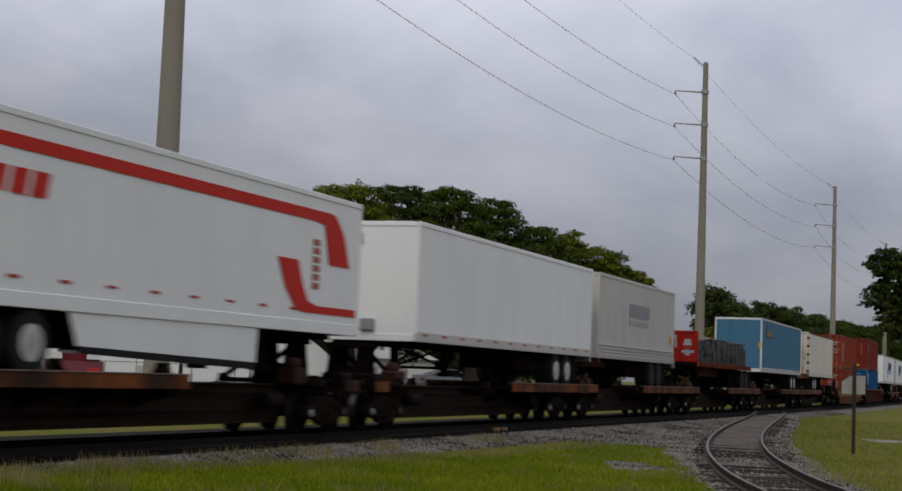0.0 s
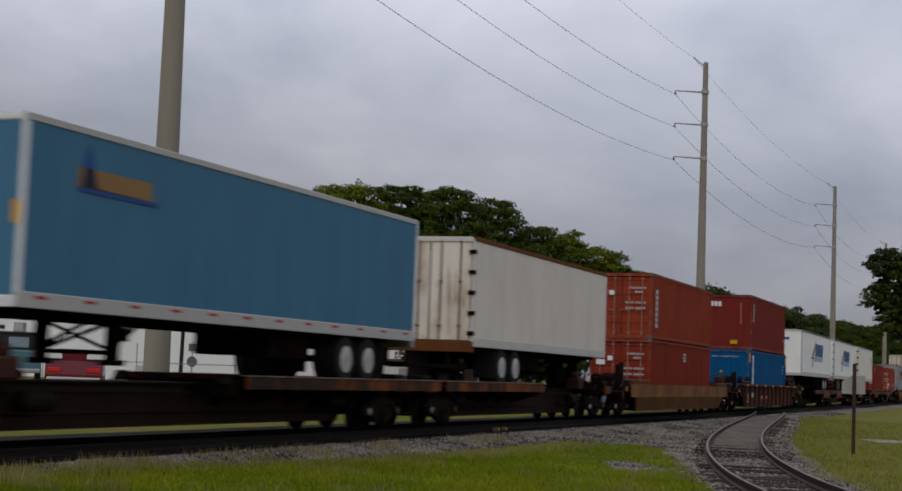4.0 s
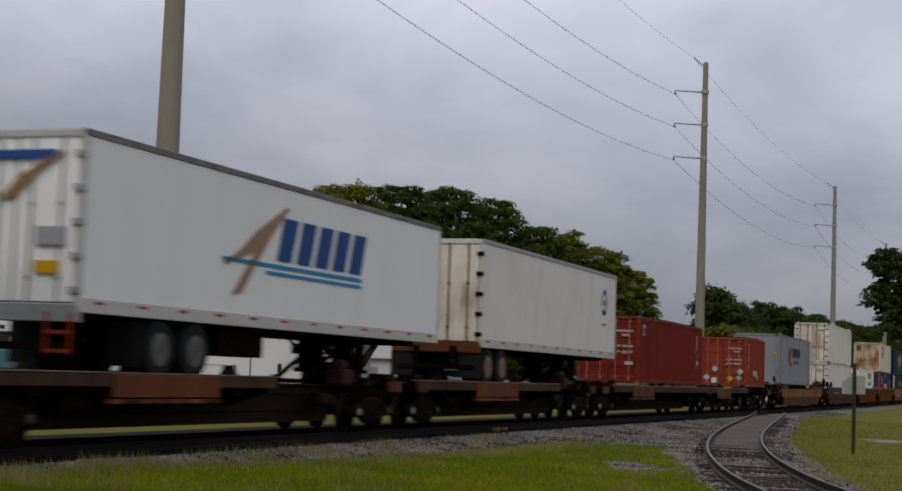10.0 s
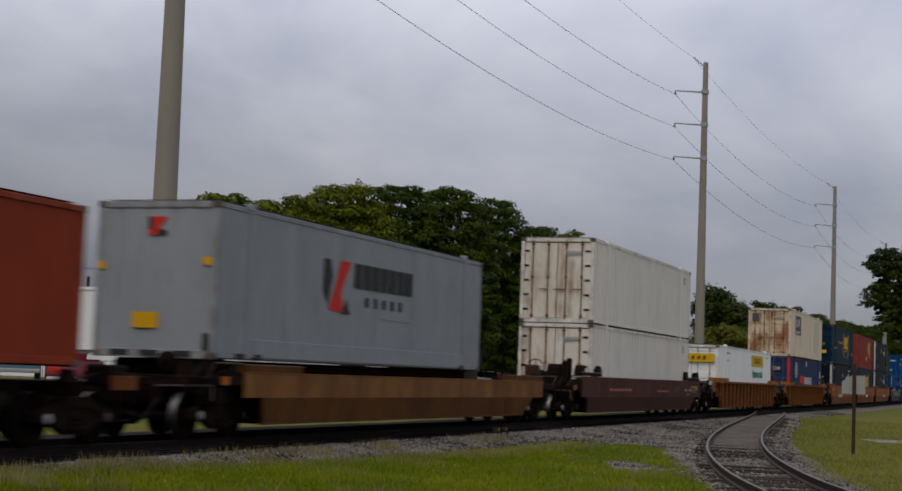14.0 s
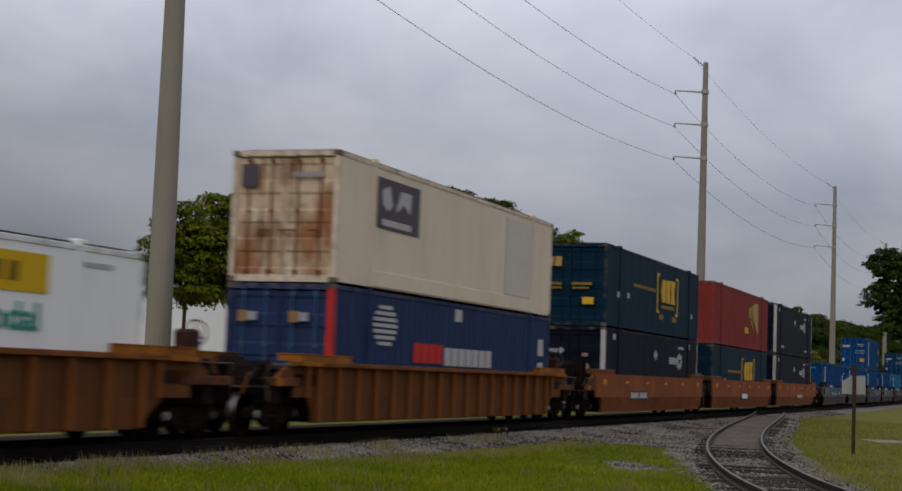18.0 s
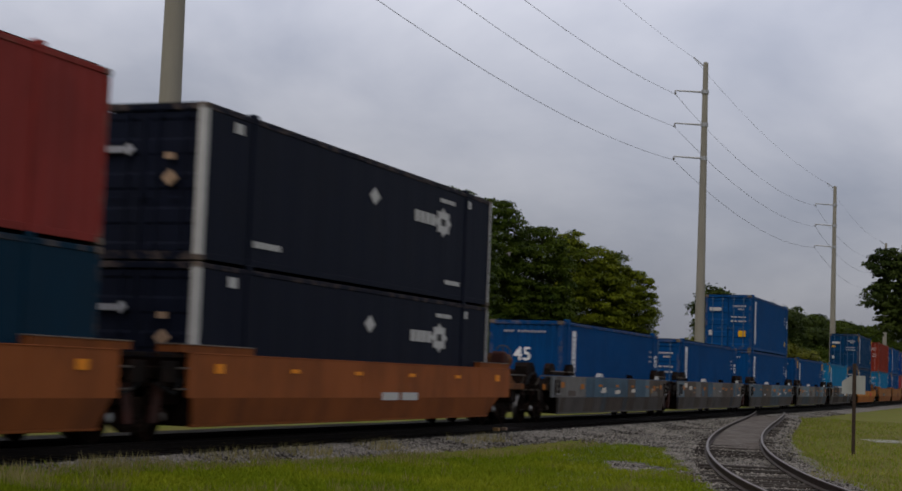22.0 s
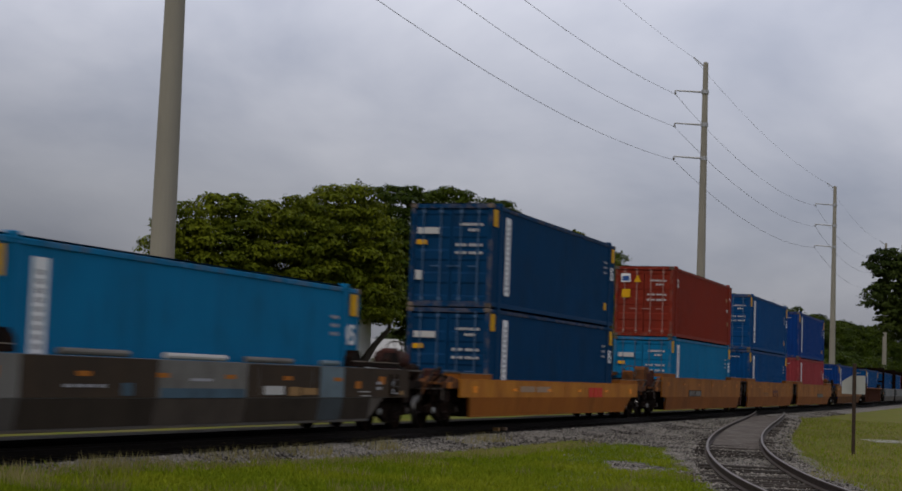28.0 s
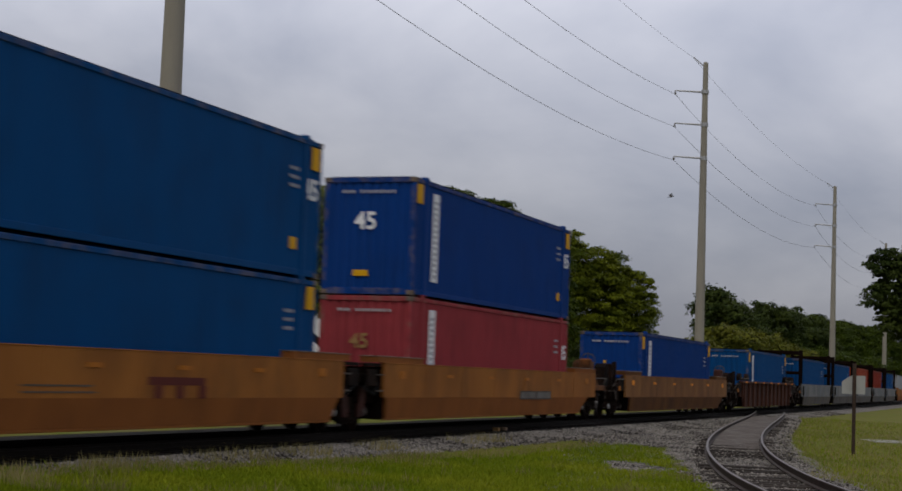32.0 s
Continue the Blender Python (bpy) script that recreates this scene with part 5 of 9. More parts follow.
def number_text(t, text, face, u, v, size, L, W, color="white"):
    cu = bpy.data.curves.new("size_number", "FONT")
    cu.body, cu.size, cu.extrude, cu.offset = text, size, 0.003, 0.012
    tmp = bpy.data.objects.new("size_number", cu)
    scene.collection.objects.link(tmp)
    me = bpy.data.meshes.new_from_object(tmp.evaluated_get(bpy.context.evaluated_depsgraph_get()))
    bpy.data.objects.remove(tmp)
    me.materials.clear()
    ob = part("size_number", me, MARK[color], t, color + " painted number " + text)
    x, y, z = spot(face, L, W)(u, v, 0.006)
    ob.matrix_basis = pose(x, y, z, 90, 0, 0 if face == "side" else -90)
    return ob


def corrugated(L, H, pitch, deep, flat):
    """A pressed steel wall along x from 0 to L, H high, its outer ridges at y 0, inner ones at y deep, with thickness."""
    sh, xs = Shape(), []
    n = max(1, round(L / pitch))
    p = L / n
    f1, f2 = flat if isinstance(flat, tuple) else (flat, flat)
    sl = p * (1 - f1 - f2) / 2
    for i in range(n):
        x = i * p
        xs += [(x, 0), (x + p * f1, 0), (x + p * f1 + sl, deep), (x + p * (f1 + f2) + sl, deep)]
    xs.append((L, 0))
    m = len(xs)
    sh.v = [(x, y, 0) for x, y in xs] + [(x, y, H) for x, y in xs]
    sh.f = [(i, i + 1, m + i + 1, m + i) for i in range(m - 1)]
    bk = max(0.06, deep + 0.025)
    sh.add([(0, bk, 0), (L, bk, 0), (L, bk, H), (0, bk, H)], [(0, 3, 2, 1)])
    return sh


STYLES = dict(corr=(0.278, 0.034, 0.26), fine=(0.40, 0.012, 0.34), rib=(0.42, 0.10, (0.68, 0.24)), smooth=(1.2, 0.004, 0.46))


def container(L, H, W, color, label, lead="door", style="corr", posts=False, name="shipping_container", bars_mat=None, post_color=None, group="train containers", door_color=None):
    t = thing(name, label, "container", group)
    col = PAINTS[color]
    pitch, deep, flat = STYLES[style]
    fr = 0.11
    a0, a1 = -L / 2, L / 2
    wall = kept(("side_wall", L, H, style), lambda: corrugated(L - 2 * fr, H - 0.27, pitch, deep, flat))
    part("side_wall", wall, col, t, at=pose(a0 + fr, -W / 2 + 0.015, 0.16))
    part("side_wall", wall, col, t, at=pose(a1 - fr, W / 2 - 0.015, 0.16, 0, 0, 180))
    endm = kept(("end_wall", W, H, style), lambda: corrugated(W - 2 * fr, H - 0.30, 0.25 if style != "smooth" else 0.6, 0.045 if style == "corr" else 0.02, 0.26))
    part("end_wall", endm, col, t, at=pose(a1 - 0.02, -W / 2 + fr, 0.16, 0, 0, 90))
    part("roof", kept(("roof", L, W), lambda: corrugated(L - 0.3, W - 0.16, 0.42, 0.02, 0.25)), col, t, at=Matrix.Translation((a0 + 0.15, W / 2 - 0.08, H - 0.025)) @ Matrix.Rotation(radians(90), 4, "X"))
    part("floor", kept(("floor", L, W), lambda: Shape().box(-L / 2 + 0.1, L / 2 - 0.1, -W / 2 + 0.08, W / 2 - 0.08, 0.05, 0.15)), STEEL, t)
    pc = PAINTS[post_color] if post_color else worn(color)
    for x in (a0, a1 - fr):
        for y in (-W / 2, W / 2 - fr):
            part("corner_post", kept(("corner_post", H), lambda: Shape().box(0, 0.11, 0, 0.11, 0.12, H - 0.12, 0.012)), pc, t, at=pose(x, y, 0))
    for y in (-W / 2, W / 2 - 0.07):
        part("top_rail", kept(("top_rail", L), lambda: Shape().box(-L / 2 + 0.11, L / 2 - 0.11, 0, 0.07, -0.11, -0.01, 0.01)), worn(color), t, at=pose(0, y, H))
        part("bottom_rail", kept(("bottom_rail", L), lambda: Shape().box(-L / 2 + 0.11, L / 2 - 0.11, 0.012, 0.058, 0.03, 0.16, 0.01)), col, t, at=pose(0, y, 0))
    for x in (a0, a1 - fr):
        part("end_header", kept(("end_header", W), lambda: Shape().box(0, 0.11, -W / 2 + 0.11, W / 2 - 0.11, -0.13, -0.005, 0.01)), worn(color), t, at=pose(x, 0, H))
        part("end_sill", kept(("end_sill", W), lambda: Shape().box(0, 0.11, -W / 2 + 0.11, W / 2 - 0.11, 0.0, 0.16, 0.01)), worn(color), t, at=pose(x, 0, 0))
    cast = kept("corner_casting", lambda: Shape().box(-0.012, 0.17, -0.012, 0.155, -0.003, 0.118, 0.012).box(0.03, 0.11, -0.014, -0.011, 0.03, 0.08))
    for z in (0, H - 0.115):
        for k, (x, y, r) in enumerate(((a0, -W / 2, 0), (a1, -W / 2, 90), (a1, W / 2, 180), (a0, W / 2, 270))):
            part("corner_casting", cast, CAST, t, at=pose(x, y, z, 0, 0, r))
    if posts:
        q = (L - 12.19) / 2
        for x in (a0 + q - 0.08, a1 - q - 0.08):
            part("lift_post", kept(("lift_post", H), lambda: Shape().box(0, 0.16, -0.02, 0.05, 0.02, H + 0.03, 0.012).box(-0.02, 0.18, -0.03, 0.14, H - 0.06, H + 0.075, 0.015)), col, t, at=pose(x, -W / 2, 0))
    if lead == "door":
        dw = (W - 0.26) / 2
        for k in (0, 1):
            y1 = W / 2 - 0.115 - k * (dw + 0.03)
            d = part("door", kept(("door", W, H, style == "rib"), lambda: door_panel(dw, H) if style != "rib" else Shape().box(0, 0.05, -dw, 0, 0, H - 0.33, 0.01)), PAINTS[door_color] if door_color else col, t, at=pose(a0 + 0.05, y1, 0.17))
            for u in (0.26 * dw, 0.74 * dw):
                part("lock_bar", kept(("lock_bar", H), lambda: Shape().tube((-0.055, 0, -0.06), (-0.055, 0, H - 0.26), 0.021, 7)
                                      .box(-0.075, -0.02, -0.05, 0.05, 0.02, 0.09).box(-0.075, -0.02, -0.05, 0.05, H - 0.42, H - 0.36).box(-0.07, -0.02, -0.04, 0.04, 1.35, 1.42)), bars_mat or GALV, d, at=pose(0, -u, 0))
            if style == "rib":
                for i in range(5):
                    part("hinge", kept("door_hinge", lambda: Shape().box(-0.03, 0.03, -0.15, 0.03, -0.035, 0.035, 0.01)), STEEL, d, at=pose(0, -0.02 if k == 0 else -dw + 0.17, 0.28 + i * (H - 0.9) / 4))
            for u in (0.50 * dw, 0.95 * dw) if k == 0 else (0.05 * dw, 0.5 * dw):
                part("door_handle", kept("door_handle", lambda: Shape().box(-0.075, -0.05, -0.27, 0.02, 0, 0.035, 0.006)), bars_mat or GALV, d, at=pose(0, -u, 0.95))
    else:
        part("end_wall", endm, col, t, at=pose(a0 + 0.02, W / 2 - fr, 0.16, 0, 0, -90))
    return t


def door_panel(w, H):
    """A door leaf with three deep horizontal pressings."""
    sh = Shape()
    h = H - 0.33
    zs, n = [0.0], 4
    prof = [(0.0, 0.0)]
    band = h / n
    for i in range(n):
        z = i * band
        prof += [(z + band * 0.18, 0.0), (z + band * 0.26, 0.024), (z + band * 0.74, 0.024), (z + band * 0.82, 0.0)]
    prof.append((h, 0.0))
    m = len(prof)
    sh.v = [(x, 0, z) for z, x in prof] + [(x, -w, z) for z, x in prof]
    sh.f = [(i, i + 1, m + i + 1, m + i) for i in range(m - 1)]
    sh.box(-0.004, 0.03, -0.06, 0.0, 0, h).box(-0.004, 0.03, -w, -w + 0.06, 0, h)
    sh.add([(0.06, 0, 0), (0.06, -w, 0), (0.06, -w, h), (0.06, 0, h)], [(0, 1, 2, 3)])
    return sh


def trailer(L, color, label, lead="nose", wheels="trail", W=2.6, refl=True, skirt=False, rim=RIM, rail=None, trims=None, ladder=False, name="semi_trailer", box=True, top=None, back=3.3):
    """A road trailer; the tyres' contact at z 0, the box from 1.03 to 4.0."""
    t = thing(name, label, "trailer", "train trailers")
    col, rl = PAINTS[color], rail or PAINTS["white" if color == "white" else "greywhite"]
    z0, z1 = 1.03, 3.99
    a0, a1 = -L / 2, L / 2
    wl = kept(("trailer_side", L), lambda: corrugated(L - 0.16, z1 - z0 - 0.34, 1.22, 0.006, 0.47))
    part("side_wall", wl, col, t, at=pose(a0 + 0.08, -W / 2 + 0.012, z0 + 0.24))
    part("side_wall", wl, col, t, at=pose(a1 - 0.08, W / 2 - 0.012, z0 + 0.24, 0, 0, 180))
    part("roof", kept(("trailer_roof", L), lambda: Shape().prism_x([(-W / 2 + 0.03, 0), (W / 2 - 0.03, 0), (W / 2 - 0.2, 0.045), (-W / 2 + 0.2, 0.045)], -L / 2 + 0.05, L / 2 - 0.05)), col, t, at=pose(0, 0, z1 - 0.04))
    for y in (-W / 2 - 0.006, W / 2 - 0.06):
        part("top_rail", kept(("trailer_top_rail", L), lambda: Shape().box(-L / 2, L / 2, 0, 0.066, -0.12, 0, 0.012)), top or rl, t, at=pose(0, y, z1))
        part("bottom_rail", kept(("trailer_bottom_rail", L), lambda: Shape().box(-L / 2, L / 2, 0, 0.066, 0, 0.25, 0.012)), col if skirt else PAINTS["greywhite"] if color in ("white",) else rl, t, at=pose(0, y, z0))
    tr = trims or rl
    for x in (a0, a1 - 0.1):
        for y in (-W / 2 - 0.004, W / 2 - 0.096):
            part("corner_trim", kept("trailer_corner", lambda: Shape().box(0, 0.1, 0, 0.1, z0, z1 - 0.02, 0.03)), tr, t, at=pose(x, y, 0))
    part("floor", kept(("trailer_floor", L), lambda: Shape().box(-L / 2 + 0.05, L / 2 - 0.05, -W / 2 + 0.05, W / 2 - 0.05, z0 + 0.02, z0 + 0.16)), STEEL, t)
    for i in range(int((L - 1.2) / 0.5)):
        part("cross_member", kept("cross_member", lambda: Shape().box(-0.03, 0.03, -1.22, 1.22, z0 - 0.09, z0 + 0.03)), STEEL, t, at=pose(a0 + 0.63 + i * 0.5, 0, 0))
    for x, ld in ((a0, True), (a1, False)):
        here = lead if ld else ("nose" if lead == "doors" else "doors")
        sgn = 1 if ld else -1
        if here == "nose":
            part("nose_panel", kept("nose_panel", lambda: Shape().box(0.02, 0.06, -1.22, 1.22, z0 + 0.16, z1 - 0.10, 0.01)), col, t, at=pose(x, 0, 0, 0, 0, 0 if ld else 180))
            part("nose_rail", kept("nose_rail", lambda: Shape().box(0.0, 0.07, -1.2, 1.2, z1 - 0.12, z1 - 0.01, 0.01)), tr, t, at=pose(x, 0, 0, 0, 0, 0 if ld else 180))
            part("nose_sill", kept("nose_sill", lambda: Shape().box(0.0, 0.07, -1.2, 1.2, z0, z0 + 0.18, 0.01)), tr, t, at=pose(x, 0, 0, 0, 0, 0 if ld else 180))
            g = part("gladhand_box", kept("gladhand_box", lambda: Shape().box(-0.10, 0.03, -0.18, 0.18, z0 + 0.25, z0 + 0.55, 0.02).box(-0.14, 0.0, 0.3, 0.42, z0 + 0.3, z0 + 0.42, 0.02)), GALV, t, at=pose(x, 0, 0, 0, 0, 0 if ld else 180))
        else:
            for k in (-1, 1):
                d = part("rear_door", kept("rear_door", lambda: Shape().box(0.03, 0.07, -0.58, 0.58, z0 + 0.16, z1 - 0.14, 0.012)), PAINTS["rustwhite"] if color in ("offwhite", "creamwhite") else col, t, at=pose(x, k * 0.6, 0, 0, 0, 0 if ld else 180))
                for u in (-0.28, 0.28):
                    part("lock_bar", kept("trailer_lock_bar", lambda: Shape().tube((0.0, 0, z0 + 0.05), (0.0, 0, z1 - 0.1), 0.02, 7).box(-0.02, 0.05, -0.04, 0.04, z0 + 0.5, z0 + 0.57).box(-0.02, 0.05, -0.04, 0.04, z0 + 1.7, z0 + 1.77)), PAINTS["rustdark"] if color in ("offwhite", "creamwhite") else GALV, d, at=pose(0, u, 0))
                for i in range(5):
                    part("hinge", kept("trailer_hinge", lambda: Shape().box(-0.03, 0.07, -0.14, 0.06, -0.06, 0.06, 0.01)), STEEL if color in ("offwhite", "creamwhite") else GALV, d, at=pose(0, k * 0.58 * sgn if ld else -k * 0.58 * sgn, z0 + 0.35 + i * 0.55))
            part("rear_sill", kept("rear_sill", lambda: Shape().box(-0.02, 0.12, -1.3, 1.3, z0 - 0.16, z0 + 0.14, 0.015)), PAINTS["rustdark"] if color in ("offwhite", "creamwhite") else GALV, t, at=pose(x, 0, 0, 0, 0, 0 if ld else 180))
            part("rear_header", kept("rear_header", lambda: Shape().box(0.0, 0.09, -1.2, 1.2, z1 - 0.14, z1, 0.015)), tr, t, at=pose(x, 0, 0, 0, 0, 0 if ld else 180))
            part("impact_guard", kept("impact_guard", lambda: Shape().box(0.0, 0.1, -1.15, 1.15, 0.42, 0.54, 0.01).box(0.02, 0.1, -0.65, -0.55, 0.5, z0 - 0.1).box(0.02, 0.1, 0.55, 0.65, 0.5, z0 - 0.1)), STEEL, t, at=pose(x, 0, 0, 0, 0, 0 if ld else 180))
    running_gear(t, L, -1 if wheels == "lead" else 1, rim, z0, box=box, back=back)
    if refl:
        n = int(L / 1.25)
        for i in range(n):
            u = 0.6 + i * (L - 1.2) / (n - 1)
            part("reflector", kept("reflector", lambda: Shape().box(-0.15, 0.15, -0.004, 0.002, -0.025, 0.025)), MARK["reflred"], t, at=pose(a0 + u, -W / 2 - (0.008 if not skirt else -0.006), z0 + (0.17 if not skirt else 0.46)))
    if skirt:
        part("side_skirt", Shape().prism([(a0 + 4.86, z0), (a1 - 4.8, z0), (a1 - 4.85, 0.36), (a0 + 5.15, 0.50)], -W / 2 + 0.03, -W / 2 + 0.06), col, t, "white side skirt with a black lower edge")
        part("skirt_edge", Shape().prism([(a0 + 5.15, 0.496), (a1 - 4.85, 0.356), (a1 - 4.9, 0.22), (a0 + 5.22, 0.38)], -W / 2 + 0.02, -W / 2 + 0.07), RUBBER, t)
    if ladder:
        part("ladder_frame", Shape().tube((a0 - 0.03, -0.75, 0.35), (a0 - 0.03, -0.75, z0), 0.025, 6).tube((a0 - 0.03, -1.2, 0.35), (a0 - 0.03, -1.2, z0), 0.025, 6)
             .box(a0 - 0.06, a0, -1.22, -0.73, 0.38, 0.44).box(a0 - 0.06, a0, -1.22, -0.73, 0.68, 0.74), PAINTS["darkred"], t)
    return t


def running_gear(t, L, d, rim, z0, gear=True, box=True, back=3.3, lead=3.6):
    """Tandem axles near the end d (-1 the leading one) and landing gear near the other."""
    xa = d * (L / 2 - back)
    for x in (xa - 0.62, xa + 0.62):
        ax = part("axle", kept("trailer_axle", lambda: Shape().tube((0, -0.95, 0), (0, 0.95, 0), 0.07, 8)), STEEL, t, at=pose(x, 0, 0.51))
        for y in (-1.12, 1.12):
            wheel_parts(t, x, y, 0.51, 0.51, 0.28, rim)
        for y in (-0.80, 0.80):
            wheel_parts(t, x, y, 0.51, 0.51, 0.28, RIMDARK)
    part("slider_frame", kept(("slider", z0), lambda: Shape().box(-1.6, 1.6, -0.62, -0.46, 0.74, z0 + 0.02, 0.01).box(-1.6, 1.6, 0.46, 0.62, 0.74, z0 + 0.02, 0.01).box(-1.3, -1.1, -0.6, 0.6, 0.8, 0.95).box(1.1, 1.3, -0.6, 0.6, 0.8, 0.95).box(-0.2, 0.2, -0.6, 0.6, 0.75, 0.95)), STEEL, t, at=pose(xa, 0, 0))
    for x in (xa - 1.32 * d,):
        for y in (-1.0, 1.0):
            part("mud_flap", kept("mud_flap", lambda: Shape().box(-0.01, 0.01, -0.32, 0.32, 0.2, 0.95)), RUBBER, t, at=pose(xa + 1.4 * d, y, 0))
    if box:
        part("under_box", kept("under_box", lambda: Shape().box(-0.9, 0.9, -1.0, -0.45, 0.45, 0.98, 0.03).box(-0.5, 0.6, 0.3, 1.0, 0.5, 0.98, 0.03)), STEEL, t, at=pose(xa - d * 2.9, 0, 0))
    if gear:
        xg = -d * (L / 2 - lead)
        part("landing_gear", kept("landing_gear", lambda: Shape().box(-0.10, 0.10, -0.82, -0.62, 0.30, 1.03, 0.015).box(-0.10, 0.10, 0.62, 0.82, 0.30, 1.03, 0.015).box(-0.18, 0.18, -0.88, -0.56, 0.20, 0.30, 0.015)
                                  .box(-0.18, 0.18, 0.56, 0.88, 0.20, 0.30, 0.015).tube((0, -0.7, 0.45), (0, 0.7, 0.95), 0.035, 6).tube((0, 0.7, 0.45), (0, -0.7, 0.95), 0.035, 6).tube((0, -0.7, 0.42), (0, 0.7, 0.42), 0.04, 6)
                                  .tube((0.02, -0.71, 0.50), (1.2, -0.55, 1.0), 0.04, 6).tube((0.02, 0.71, 0.50), (1.2, 0.55, 1.0), 0.04, 6).box(-0.02, 0.12, -0.98, -0.82, 0.62, 0.86, 0.02)), STEEL, t, at=pose(xg, 0, 0, 0, 0, 0 if d > 0 else 180))
        part("kingpin_plate", kept("kingpin_plate", lambda: Shape().box(-0.7, 0.7, -0.75, 0.75, 0.93, 1.03, 0.02).tube((0, 0, 0.82), (0, 0, 0.95), 0.05, 8)), STEEL, t, at=pose(-d * (L / 2 - 1.0), 0, 0))


# ---- the train: cars ----
WHEELSETS = []    # (wheelset, s of its axle at the clip's start)


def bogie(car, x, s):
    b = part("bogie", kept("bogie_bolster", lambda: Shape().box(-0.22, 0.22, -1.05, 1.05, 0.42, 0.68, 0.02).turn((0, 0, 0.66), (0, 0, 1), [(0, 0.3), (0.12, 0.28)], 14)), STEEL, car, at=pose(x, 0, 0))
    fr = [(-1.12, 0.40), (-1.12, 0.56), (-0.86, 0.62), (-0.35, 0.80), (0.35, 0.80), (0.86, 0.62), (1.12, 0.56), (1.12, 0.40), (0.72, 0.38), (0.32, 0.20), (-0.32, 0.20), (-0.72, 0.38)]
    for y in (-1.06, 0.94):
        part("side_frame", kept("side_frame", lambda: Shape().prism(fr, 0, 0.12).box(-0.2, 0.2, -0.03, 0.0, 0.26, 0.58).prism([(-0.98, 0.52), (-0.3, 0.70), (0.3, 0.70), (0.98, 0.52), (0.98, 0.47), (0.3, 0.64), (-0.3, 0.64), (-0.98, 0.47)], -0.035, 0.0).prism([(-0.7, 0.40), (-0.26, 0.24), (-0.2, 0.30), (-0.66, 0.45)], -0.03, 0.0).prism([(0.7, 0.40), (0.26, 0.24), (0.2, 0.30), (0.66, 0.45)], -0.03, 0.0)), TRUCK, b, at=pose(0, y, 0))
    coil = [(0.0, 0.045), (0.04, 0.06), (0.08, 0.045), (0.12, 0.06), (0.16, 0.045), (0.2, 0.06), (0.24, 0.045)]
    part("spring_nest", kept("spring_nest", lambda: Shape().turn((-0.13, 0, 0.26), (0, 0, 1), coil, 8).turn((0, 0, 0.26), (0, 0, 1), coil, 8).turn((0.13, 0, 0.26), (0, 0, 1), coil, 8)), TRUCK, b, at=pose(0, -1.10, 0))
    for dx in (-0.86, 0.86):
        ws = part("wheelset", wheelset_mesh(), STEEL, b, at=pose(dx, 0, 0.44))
        WHEELSETS.append((ws, s + dx, dx))
        part("bearing_adapter", kept("bearing_adapter", lambda: Shape().box(-0.17, 0.17, -0.05, 0.12, 0.36, 0.60, 0.03)), TRUCK, b, at=pose(dx, -1.06, 0))
        for y in (-1.12, 1.07):
            part("axle_cap", kept("axle_cap", lambda: Shape().turn((0, -0.01, 0), (0, 1, 0), [(0, 0.06), (0.02, 0.085), (0.06, 0.085)], 10)), GALV if dx < 0 else GALVDULL, b, at=pose(dx, y - 0.02, 0.46))
    return b


def wheelset_shape():
    sh = Shape().tube((0, -0.98, 0), (0, 0.98, 0), 0.075, 8)
    for k in (-1, 1):
        y = 0.69 * k
        sh.turn((0, y, 0), (0, k, 0), [(0.0, 0.10), (0.0, 0.46), (0.03, 0.465), (0.035, 0.44), (0.13, 0.435), (0.135, 0.40), (0.09, 0.36), (0.07, 0.18), (0.12, 0.14), (0.14, 0.10)], 22)
    return sh


def wheelset_mesh():
    """The wheelset, its treads and rims polished bright."""
    if "wheelset" not in CACHE:
        me = kept("wheelset", wheelset_shape)
        me.materials.append(TREAD)
        for p in me.polygons:
            if min(math.hypot(me.vertices[i].co.x, me.vertices[i].co.z) for i in p.vertices) > 0.43 and abs(p.normal.y) < 0.5:
                p.material_index = 1
    return CACHE["wheelset"]


def wheel_ring():
    """The rim of a thin hand wheel, its axis along x."""
    sh, n, m = Shape(), 18, 6
    for i in range(n):
        a = 2 * math.pi * i / n
        for k in range(m):
            b = 2 * math.pi * k / m
            r = 0.24 + 0.018 * math.cos(b)
            sh.v.append((0.018 * math.sin(b), r * math.cos(a), r * math.sin(a)))
    sh.f = [(i * m + k, i * m + (k + 1) % m, (i + 1) % n * m + (k + 1) % m, (i + 1) % n * m + k) for i in range(n) for k in range(m)]
    return sh


def coupler(car, x, d):
    part("coupler", kept("coupler", lambda: Shape().box(0, 0.95, -0.09, 0.09, 0.72, 0.92, 0.02).box(0.85, 1.15, -0.17, 0.13, 0.68, 0.98, 0.03)), STEEL, car, at=pose(x, 0, 0, 0, 0, 0 if d > 0 else 180))
    part("air_hose", kept("air_hose", lambda: Shape().tube((0.3, 0.3, 0.75), (0.75, 0.28, 0.38), 0.025, 6).tube((0.75, 0.28, 0.38), (1.1, 0.2, 0.5), 0.025, 6)), RUBBER, car, at=pose(x, 0, 0, 0, 0, 0 if d > 0 else 180))


